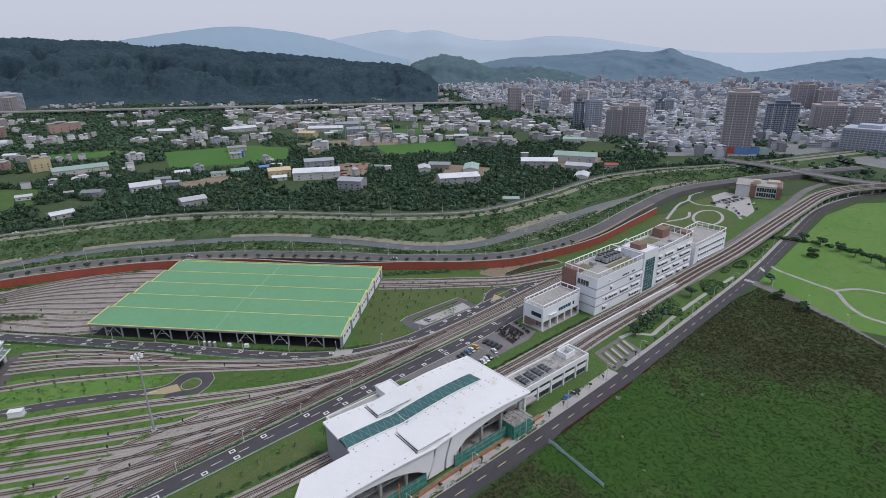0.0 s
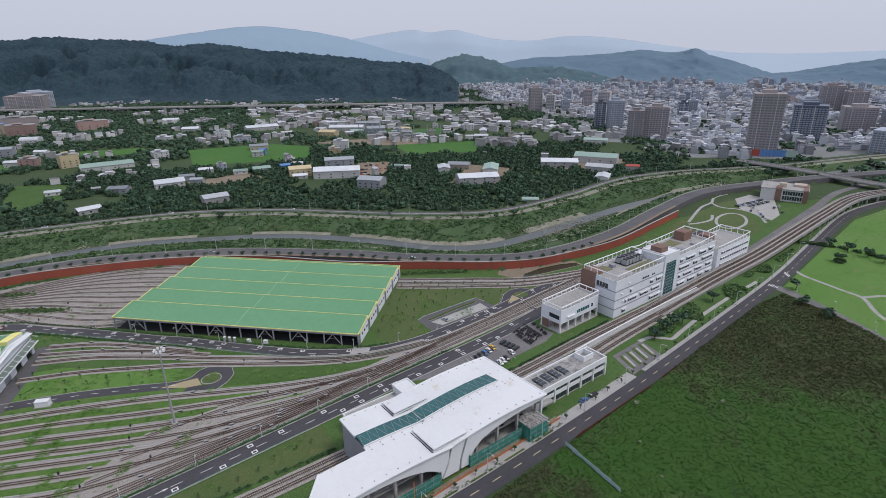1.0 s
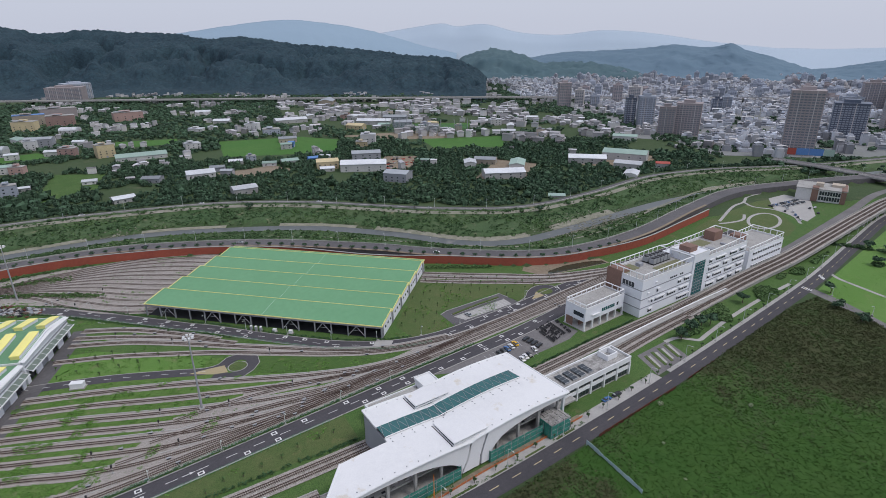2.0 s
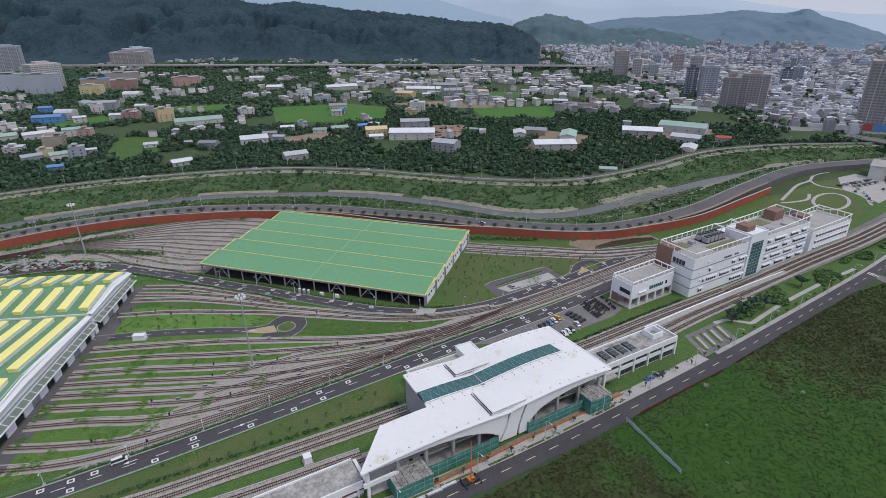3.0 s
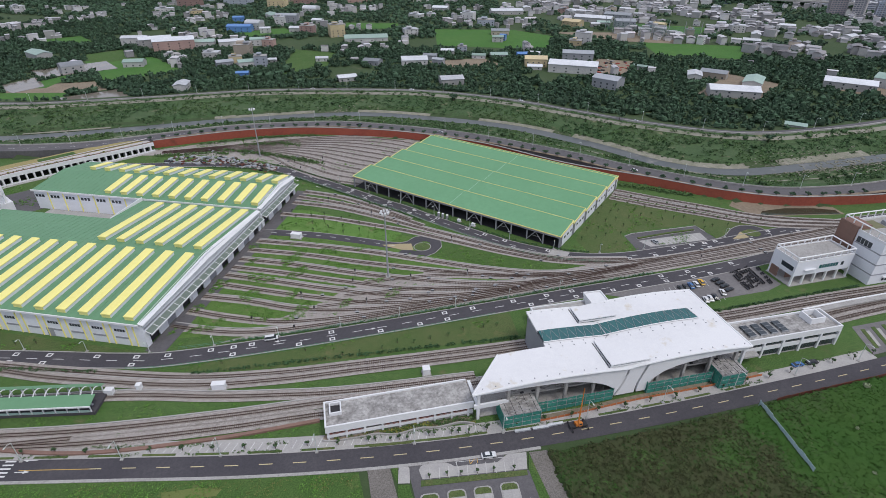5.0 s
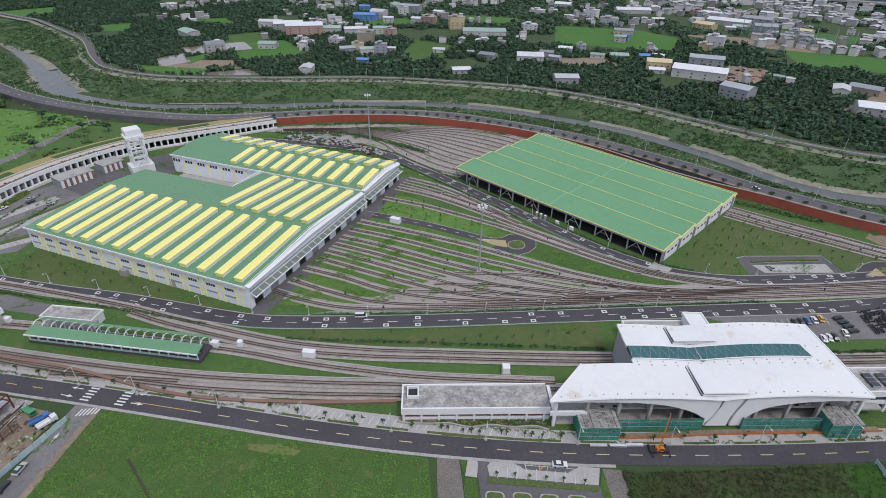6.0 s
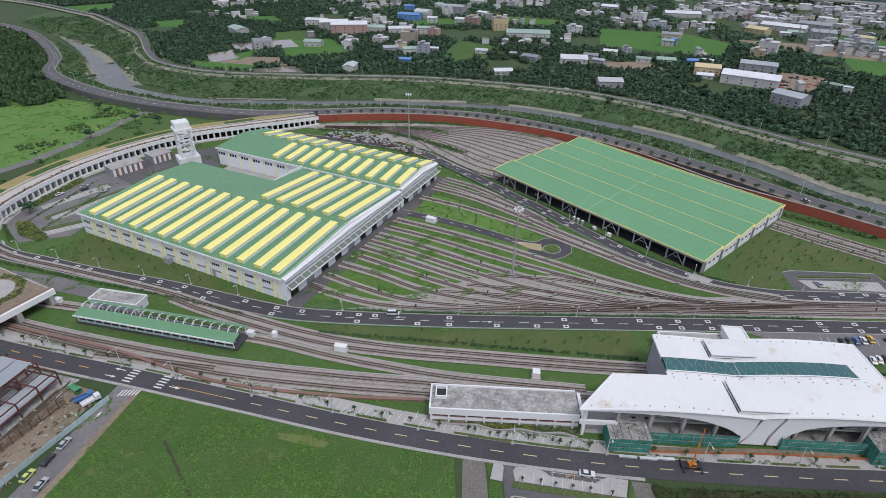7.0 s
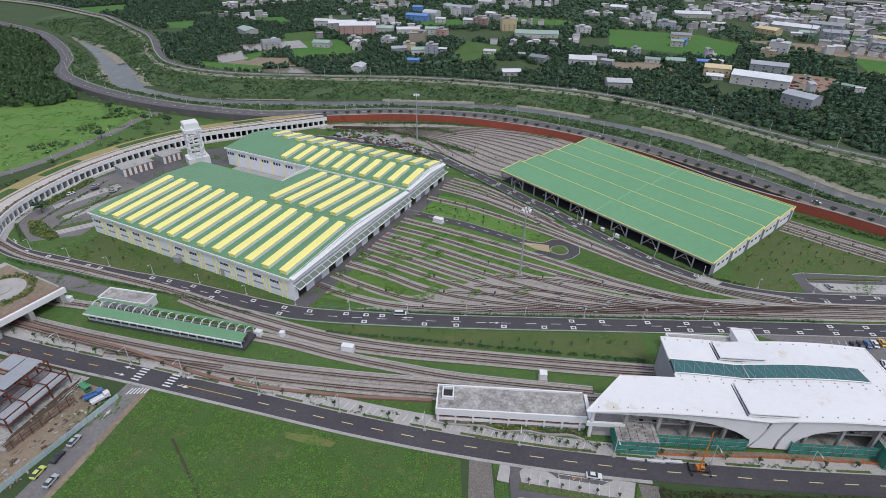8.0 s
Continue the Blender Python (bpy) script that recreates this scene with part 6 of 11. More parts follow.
def build_left_bridge():
    b = thing("road_bridge", "white concrete bridge end with planted roundabout above the tracks", "bridge", kind="structure")
    m = frame_of((-166.5, 158.5), (-155.5, 180.5))
    part("edge_beam", boxes((-10, 25, -0.6, 0.6, 4.6, 7.0)), WHITE_PAINT, b, m=m)
    part("deck", boxes((-10, 25, 0.6, 42, 5.2, 6.4)), CONCRETE, b, m=m)
    part("bed", boxes((-10, 24.6, 0.6, 2.2, 6.4, 7.05)), BROWN_TILE, b, m=m)
    part("garden_bed", boxes((-9, 24, 2.2, 38, 6.4, 6.75)), EARTH, b, m=m)
    for x in (-3, 9.5, 22):
        part("pier", boxes((x, x + 1.8, -0.5, 8, 0, 4.8)), CONCRETE, b, m=m)
    bm = bmesh.new()
    c = (-179.5, 178)
    outline = [(c[0] + 9 * math.cos(a), c[1] + 9 * math.sin(a)) for a in np.linspace(0, 2 * math.pi, 28)[:-1]]
    prism(bm, outline, 6.76, 6.95)
    part("round_paving", bm, PAVING, b)
    bm = bmesh.new()
    prism(bm, [(c[0] + 4 * math.cos(a), c[1] + 4 * math.sin(a)) for a in np.linspace(0, 2 * math.pi, 24)[:-1]], 6.95, 7.25)
    part("round_bed", bm, CONCRETE, b)


build_left_bridge()



# ---- platform canopy and hut on the left ----
PALE_SCREEN = material("pale_teal_screen", (0.40, 0.53, 0.51), (0.34, 0.47, 0.45), rough=0.3, grain=0.03)


def build_canopy():
    m = frame_of((-140.0, 167.0), (-73.2, 151.4))
    c = thing("platform_canopy", "long green-roofed platform canopy open along its middle", "platform canopy", m)
    long_ = 68.6
    # dark floor; the asphalt tone also stands for shade under the canopy
    part("platform_slab", boxes((0, long_, 0.4, 9.2, 0, 1.1)), ASPHALT, c)
    bm = bmesh.new()
    side_prism(bm, [(-0.4, 4.6), (-0.4, 4.75), (4.0, 5.75), (4.0, 5.6)], 0, long_)
    part("roof", bm, GREEN_ROOF_DARK, c, "green sheet roof slope")
    bm = bmesh.new()
    side_prism(bm, [(7.6, 5.4), (7.6, 5.55), (9.8, 4.85), (9.8, 4.7)], 0, long_)
    part("roof", bm, GREEN_ROOF_DARK, c, "green sheet roof slope")
    part("gutter", boxes((0, long_, -0.7, -0.4, 4.3, 4.8)), WHITE_PAINT, c)
    for k in range(19):
        x = 0.6 + k * 3.72
        bm = bmesh.new()
        tube(bm, [(x, 3.8, 5.6), (x, 4.6, 6.3), (x, 5.8, 6.5), (x, 7.0, 6.2), (x, 7.7, 5.5)], 0.17, 5)
        part("hoop", bm, WHITE_PAINT, c)
        for ya, top_ in ((0.55, 4.6), (9.0, 4.7)):
            part("post", boxes((x - 0.16, x + 0.16, ya, ya + 0.32, 0, top_)), WHITE_PAINT, c)
        if k < 18:
            part("screen", boxes((x + 0.3, x + 3.5, 0.5, 0.56, 0.9, 2.1)), PALE_SCREEN, c, "pale green glass screen")
            part("bench", boxes((x + 0.8, x + 2.8, 3.4, 4.0, 1.1, 1.55)), STEEL, c)
    hut = thing("equipment_hut", "flat-roofed white equipment hut with stained roof", "hut", frame_of((-140.6, 177.6), (-118.2, 173.0)))
    part("wall", boxes((0.3, 21.5, 0.3, 7.0, 0, 3.9)), WHITE_PAINT, hut)
    part("roof_deck", boxes((0.4, 21.4, 0.4, 6.9, 3.9, 4.05)), CONCRETE_STAINED, hut)
    part("parapet", boxes((0, 21.8, 0, 0.4, 3.6, 4.6), (0, 21.8, 6.9, 7.3, 3.6, 4.6), (0, 0.4, 0.4, 6.9, 3.6, 4.6), (21.4, 21.8, 0.4, 6.9, 3.6, 4.6)), WHITE_PAINT, hut)
    part("door", boxes((21.5, 21.56, 2, 3.4, 0, 2.3)), STEEL, hut)


build_canopy()


# ---- vegetation ----
CANOPY = material("tree_leaves", (0.052, 0.10, 0.042), (0.07, 0.122, 0.05), (0.038, 0.074, 0.032), rough=0.9, big=0.01, fine=0.2, per_island=0.4, spread=0.8)
CANOPY_DARK = material("dark_tree_leaves", (0.044, 0.084, 0.050), (0.065, 0.115, 0.063), (0.032, 0.063, 0.040), rough=0.9, big=0.012, fine=0.2, per_island=0.5, spread=0.8)
BUSH = material("bank_bushes", (0.085, 0.155, 0.055), (0.105, 0.17, 0.065), (0.065, 0.125, 0.045), rough=0.95, big=0.02, fine=0.3, per_island=0.4)
WEED = material("green_weeds", (0.100, 0.225, 0.040), (0.125, 0.240, 0.055), (0.078, 0.180, 0.034), rough=0.95, big=0.05, fine=0.5, per_island=0.35)
BANK_DARK = material("dark_bank_growth", (0.055, 0.112, 0.046), (0.075, 0.135, 0.055), (0.042, 0.088, 0.036), rough=0.95, big=0.02, fine=0.3, per_island=0.4)
HEDGE = material("fence_creeper", (0.055, 0.12, 0.05), (0.07, 0.14, 0.06), rough=0.9, per_island=0.3)
STRAW_TUFT = material("straw_grass", (0.165, 0.180, 0.062), (0.125, 0.165, 0.050), rough=0.95, big=0.05, fine=0.5, per_island=0.3)
MEADOW_TUFT = material("rank_meadow_leaves", (0.115, 0.240, 0.048), (0.145, 0.255, 0.065), (0.090, 0.195, 0.040), rough=0.95, big=0.03, fine=0.3, per_island=0.3)
GOLD_SHRUB = material("golden_shrub_leaves", (0.26, 0.26, 0.06), (0.20, 0.22, 0.05), (0.30, 0.28, 0.09), rough=0.9, per_island=0.3)
DRY_WEED = material("dry_scrub", (0.058, 0.072, 0.028), (0.046, 0.078, 0.024), (0.066, 0.062, 0.032), rough=0.95, big=0.05, fine=0.35, per_island=0.3, spread=0.8)
SCRUB_DULL = material("dull_scrub_leaves", (0.044, 0.086, 0.022), (0.055, 0.090, 0.026), (0.034, 0.066, 0.019), rough=0.95, big=0.04, fine=0.3, per_island=0.28, spread=0.8)
PALE_BLOOM = material("pale_blossom", (0.42, 0.42, 0.34), (0.20, 0.26, 0.13), rough=0.9, big=0.6, fine=1.5, per_island=0.3, spread=0.8)
BARK = material("bark", (0.13, 0.10, 0.075), (0.09, 0.07, 0.055), rough=0.95)


def fast_mesh(name, verts, faces, mat, rounded=False):
    """A mesh from arrays: faces is one (n, 3) or (n, 4) array, or a list of such."""
    me = bpy.data.meshes.new(name)
    groups = faces if isinstance(faces, list) else [faces]
    me.vertices.add(len(verts))
    me.vertices.foreach_set("co", np.asarray(verts, np.float32).ravel())
    loops = np.concatenate([g.ravel() for g in groups]).astype(np.int32)
    totals = np.concatenate([np.full(len(g), g.shape[1]) for g in groups]).astype(np.int32)
    starts = np.concatenate([[0], np.cumsum(totals)[:-1]]).astype(np.int32)
    me.loops.add(len(loops))
    me.loops.foreach_set("vertex_index", loops)
    me.polygons.add(len(totals))
    me.polygons.foreach_set("loop_start", starts)
    me.polygons.foreach_set("use_smooth", np.full(len(totals), rounded))
    me.update(calc_edges=True)
    me.materials.append(mat)
    return me


def crown_shape(seed, leaves, leaf, inner=True, squash=0.85):
    """A crown of unit radius: an uneven inner mass and many leaf sprays that stick out of it. Triangles only."""
    r = np.random.RandomState(seed)
    verts, tris = [], []
    if inner:
        sides = 6
        rings = [(0.80, 0.22), (0.74, 0.72)]
        for rad, h in rings:
            for k in range(sides):
                a = 2 * math.pi * (k + r.uniform(-0.25, 0.25)) / sides
                q = rad * r.uniform(0.72, 1.12)
                verts.append((q * math.cos(a), q * math.sin(a), (h + r.uniform(-0.08, 0.08)) * squash * 1.15))
        verts.append((r.uniform(-0.15, 0.15), r.uniform(-0.15, 0.15), squash * 1.12))
        top = len(verts) - 1
        for j in range(len(rings) - 1):
            for k in range(sides):
                a, b = j * sides + k, j * sides + (k + 1) % sides
                tris += [(a, b, b + sides), (a, b + sides, a + sides)]
        base = (len(rings) - 1) * sides
        tris += [(base + k, base + (k + 1) % sides, top) for k in range(sides)]
    for _ in range(leaves):
        a, h = r.uniform(0, 2 * math.pi), r.uniform(0.15, 1.0)
        rad = math.sqrt(max(0.05, 1 - (2 * h - 0.9) ** 2)) * r.uniform(0.65, 1.08)
        c = np.array([rad * math.cos(a), rad * math.sin(a), h * squash * 1.2])
        u = r.normal(size=3)
        u /= np.linalg.norm(u)
        w = np.cross(u, r.normal(size=3))
        w /= np.linalg.norm(w)
        s = leaf * r.uniform(0.6, 1.3)
        i = len(verts)
        verts += [tuple(c + u * s), tuple(c - u * 0.5 * s + w * 0.8 * s), tuple(c - u * 0.5 * s - w * 0.8 * s)]
        tris.append((i, i + 1, i + 2))
    return np.array(verts), np.array(tris)


def scatter(name, xyz, size, height, shapes, mat, label, category, seed=1, parent=None):
    """Many small plants as one object of kind stuff."""
    r = np.random.RandomState(seed)
    pick = r.randint(0, len(shapes), len(xyz))
    all_v, all_f, offset = [], [], 0
    for k, (v, f) in enumerate(shapes):
        at = np.where(pick == k)[0]
        if not len(at):
            continue
        a = r.uniform(0, 2 * math.pi, len(at))
        c, s = np.cos(a)[:, None], np.sin(a)[:, None]
        sz, ht = size[at][:, None], height[at][:, None]
        x = (v[None, :, 0] * c - v[None, :, 1] * s) * sz + xyz[at, 0:1]
        y = (v[None, :, 0] * s + v[None, :, 1] * c) * sz + xyz[at, 1:2]
        z = v[None, :, 2] * ht + xyz[at, 2:3]
        all_v.append(np.stack([x, y, z], -1).reshape(-1, 3))
        all_f.append((f[None] + (np.arange(len(at)) * len(v))[:, None, None] + offset).reshape(-1, 3))
        offset += len(at) * len(v)
    ob = put(name, fast_mesh(name, np.concatenate(all_v), np.concatenate(all_f), mat), parent)
    return tagged(ob, label, category, "", "stuff")


def inside(outline, xy):
    """Which places lie inside an outline."""
    o = np.array(outline, float)
    hit_ = np.zeros(len(xy), bool)
    j = len(o) - 1
    for i in range(len(o)):
        a, b = o[i], o[j]
        cross = ((a[1] > xy[:, 1]) != (b[1] > xy[:, 1])) & (xy[:, 0] < (b[0] - a[0]) * (xy[:, 1] - a[1]) / (b[1] - a[1] + 1e-12) + a[0])
        hit_ ^= cross
        j = i
    return hit_


def wave(xy, scale, seed=0.0):
    """Smooth value between about 0 and 1 that wanders over the plan."""
    x, y = xy[:, 0] / scale + seed, xy[:, 1] / scale - seed * 0.7
    v = np.sin(x * 1.7 + np.sin(y * 1.3)) + np.sin(y * 2.1 + 1.3 * np.sin(x * 0.9 + seed)) + 0.6 * np.sin(3.1 * x - 2.3 * y + seed)
    return 0.5 + v / 5.2


STONES = [crown_shape(80 + s, 0, 0.1, squash=0.6) for s in range(4)]
MUD_WATER = material("muddy_water", (0.24, 0.21, 0.18), (0.19, 0.165, 0.14), rough=0.15, spec=0.5, big=0.03, fine=0.1)
FAR_TREES = [crown_shape(60 + s, 4, 0.5) for s in range(6)]
TREES = [crown_shape(s, 12, 0.45) for s in range(6)]
LEAFY = [crown_shape(20 + s, 26, 0.36) for s in range(5)]
TUFTS = [crown_shape(40 + s, 9, 0.5, inner=False) for s in range(6)]

# open ground in the valley that carries no trees: paddies and the buildings' plots
FIELDS = [[(242, 860), (358, 820), (391, 755), (338, 665), (210, 733)], [(487, 679), (601, 618), (542, 549), (456, 597)], [(27, 755), (77, 715), (48, 639), (4, 645)],
          [(502, 796), (612, 712), (661, 761), (553, 839)], [(-214, 748), (-141, 753), (-99, 668), (-171, 634)], [(-253, 629), (-200, 695), (-219, 623)], [(28, 660), (58, 711), (60, 647), (1, 616)],
          [(-274, 619), (-187, 597), (-201, 567), (-251, 576)], [(-422, 867), (-383, 886), (-358, 823), (-393, 820)], [(-307, 919), (-262, 935), (-235, 882), (-287, 867)],
          [(-224, 788), (-183, 813), (-168, 743), (-202, 730)], [(-634, 996), (-570, 1052), (-535, 972), (-579, 919)], [(-60, 905), (20, 930), (40, 860), (-30, 850)], [(120, 960), (200, 930), (190, 880), (110, 900)]]
FLOODED = [[(-267, 643), (-242, 675), (-222, 631), (-243, 610)], [(-260, 708), (-190, 742), (-169, 697), (-234, 669)], [(-199, 579), (-151, 599), (-130, 559), (-181, 556)]]
YARDS = [[(374, 599), (408, 572), (358, 513), (322, 542)], [(381, 819), (412, 785), (575, 735), (532, 653), (470, 690)], [(170, 640), (240, 640), (250, 600), (180, 600)], [(-260, 640), (-180, 640), (-160, 600), (-240, 590)],
         [(380, 430), (470, 490), (490, 440), (420, 395)], [(520, 420), (620, 420), (640, 370), (550, 345)]]


def grow_valley():
    r = np.random.RandomState(7)
    for k, f in enumerate(FIELDS):
        sheet("paddy_field", f, 0.02 + 0.01 * k, PADDY if k % 4 != 2 else MEADOW, "bright green paddy field in the valley", "field")
    for f in YARDS:
        sheet("bare_yard", f, 0.05, EARTH, "bare earth yard among the sheds", "yard")
    for f in FLOODED:
        sheet("flooded_paddy", f, 0.3, MUD_WATER, "shallow flooded paddy with muddy water", "paddy")
    # orchards close behind the levee
    xy = np.column_stack([r.uniform(-760, 800, 74000), r.uniform(170, 1150, 74000)])
    d, s = distance_to(FAR_BANK_ROAD, xy)
    keep = (s > 0) & (d > 7) & (d < 330)
    keep &= (wave(xy, 60, 2.0) + 0.2 * wave(xy, 15, 6.0) > 0.26 + 0.35 * np.clip((d - 150) / 200, 0, 1))
    for f in FIELDS + YARDS + FLOODED:
        keep &= ~inside(f, xy)
    for x, y, w in HOUSE_PLOTS:
        keep &= np.hypot(xy[:, 0] - x, xy[:, 1] - y) > w * 0.62
    keep &= ~((xy[:, 0] > 640) & (wave(xy, 40, 5.0) > 0.4))
    xy = xy[keep]
    z = ground_height(xy)
    size = r.uniform(1.3, 3.4, len(xy)) * (0.7 + 0.7 * wave(xy, 38, 9.0)) * np.where(r.uniform(0, 1, len(xy)) < 0.05, 1.7, 1.0)
    scatter("orchard_trees", np.column_stack([xy, z]), size, size * r.uniform(1.0, 1.5, len(xy)), TREES, CANOPY_DARK, "dense dark green orchard behind the levee", "orchard", 3)
    # looser woods and hedges between the houses further out
    xy = np.column_stack([r.uniform(-900, 1500, 48000), r.uniform(150, 1750, 48000)])
    d, s = distance_to(FAR_BANK_ROAD, xy)
    keep = (s > 0) & (d > 300) & np.where(inside(WORKS_BELT, xy), wave(xy, 30, 2.0) > 0.66, wave(xy, 60, 1.0) + 0.35 * wave(xy, 22, 4.0) > 0.40)
    far_east = xy[:, 0] * 0.75 - xy[:, 1] * 0.45
    keep &= ~((far_east > 380) & (wave(xy, 50, 3.0) < 0.68))
    for f in FIELDS + YARDS + FLOODED:
        keep &= ~inside(f, xy)
    for x, y, w in HOUSE_PLOTS:
        keep &= np.hypot(xy[:, 0] - x, xy[:, 1] - y) > w * 0.6
    xy = xy[keep]
    size = r.uniform(2.2, 5.4, len(xy))
    scatter("valley_trees", np.column_stack([xy, np.zeros(len(xy))]), size, size * r.uniform(0.9, 1.4, len(xy)), FAR_TREES, CANOPY_DARK, "dark woods and hedges between the far houses", "woods", 4)
    # plantation on the west bank
    xy = np.column_stack([r.uniform(-900, -290, 15000), r.uniform(420, 1000, 15000)])
    d5, s5 = distance_to(RIVER_ROAD, xy)
    keep = (s5 <= 0) & (d5 > 8) & (xy[:, 1] > 445 + 0.12 * (xy[:, 0] + 300)) & inside([(-1000, 1100), (-540, 790), (-425, 640), (-392, 548), (-318, 470), (-330, 448), (-480, 425), (-1000, 500)], xy)
    xy = xy[keep]
    size = r.uniform(2.0, 4.2, len(xy))
    scatter("plantation_trees", np.column_stack([xy, np.zeros(len(xy))]), size, size * r.uniform(1.5, 2.3, len(xy)), TREES, CANOPY, "tall dark plantation on the west bank", "plantation", 5)
    # rubble at the river's low weirs and edges
    n_ = 7000
    xy = np.column_stack([r.uniform(-420, 640, n_), r.uniform(220, 700, n_)])
    xy = np.concatenate([xy[(distance_to(RIVER, xy)[0] < 12) & (distance_to(RIVER, xy)[0] > 5)], np.array((352, 262)) + r.normal(0, 1, (1300, 2)) * (24, 9), np.array((40, 470)) + r.normal(0, 1, (300, 2)) * (14, 7)])
    xy = xy[distance_to(RIVER, xy)[0] > 5]
    size = r.uniform(0.3, 1.1, len(xy))
    scatter("river_stones", np.column_stack([xy, np.maximum(ground_height(xy), -2.5)]), size, size * 0.8, STONES, SAND, "pale rubble along the river and its weirs", "stones", 9)
    # bushes by the road and along the ramp's verge
    n_ = 2600
    xy = np.column_stack([r.uniform(-360, -120, n_), r.uniform(290, 470, n_)])
    d, _ = distance_to(LEFT_ROAD, xy)
    xy = xy[(d > 6) & (d < 34) & (distance_to(RAMP, xy)[0] > 34) & (distance_to(RIVER_ROAD, xy)[0] > 12) & (wave(xy, 11, 3.0) > 0.6)]
    size = r.uniform(0.7, 2.0, len(xy))
    scatter("verge_bushes", np.column_stack([xy, np.zeros(len(xy))]), size, size, TREES, BUSH, "green bushes on the verge beyond the ramp", "bushes", 31)
    # bushes and reeds along the river banks
    xy = np.column_stack([r.uniform(-600, 760, 110000), r.uniform(170, 900, 110000)])
    d5, s5 = distance_to(RIVER_ROAD, xy)
    d6, s6 = distance_to(FAR_BANK_ROAD, xy)
    dr, _ = distance_to(RIVER, xy)
    keep = (s5 > 0) & (s6 < 0) & (d5 > 8) & (d6 > 6) & (dr > np.where(xy[:, 0] < -250, 14, 10)) & (wave(xy, 22, 4.0) + 0.35 * wave(xy, 7, 1.0) > 0.36)
    xy = xy[keep]
    size = r.uniform(0.6, 1.7, len(xy))
    tone = wave(xy, 31, 8.0) + 0.5 * wave(xy, 9, 2.0) + 0.12 * r.normal(size=len(xy))
    for mat, pick, label in ((BUSH, tone < 0.68, "green bushes and reeds on the river banks"), (BANK_DARK, tone >= 0.68, "dark green rank growth on the river banks")):
        scatter("bank_bushes", np.column_stack([xy, ground_height(xy)])[pick], size[pick], size[pick] * r.uniform(0.7, 1.1, pick.sum()), TUFTS, mat, label, "bushes", 6)
    xy = np.column_stack([r.uniform(-600, 760, 6000), r.uniform(170, 900, 6000)])
    d5, s5 = distance_to(RIVER_ROAD, xy)
    d6, s6 = distance_to(FAR_BANK_ROAD, xy)
    dr, _ = distance_to(RIVER, xy)
    keep = (s5 > 0) & (s6 < 0) & (d5 > 8) & (d6 > 6) & (dr > 12) & (wave(xy, 26, 7.0) > 0.62)
    xy = xy[keep]
    size = r.uniform(1.0, 2.6, len(xy))
    scatter("bank_shrubs", np.column_stack([xy, ground_height(xy)]), size, size * r.uniform(0.8, 1.2, len(xy)), TREES, CANOPY, "rounded green shrubs on the river banks", "shrubs", 8)


SCRUB_AREA = [(62.6, 96.6), (66, 95.5), (110, 93.5), (206, 91.6), (316, 92.2), (336, 88), (330, 62), (312, 30), (290, -10), (180, -10), (96, 40), (61, 70)]


def scrub_top(xy):
    """Height of the scrub: low mounds, ridges of taller growth and small humps."""
    return 0.5 + 1.1 * np.clip(wave(xy, 16, 2.0), 0, 1) + 0.55 * wave(xy, 4.2, 6.0) + 0.35 * wave(xy, 1.7, 3.0)


def scrub_dryness(xy):
    """How brown the scrub is: green in the middle of the plot, drier to the east, at the far end and west of the hoarding."""
    east = smooth((xy[:, 0] + 0.55 * (xy[:, 1] - 60) - 196) / 60)
    west = smooth((136 - xy[:, 0]) / 14) * 0.85
    return np.maximum(east, west) * 0.75 + 0.5 * (wave(xy, 17, 3.3) - 0.5) + 0.35 * (wave(xy, 5.5, 1.0) - 0.5)


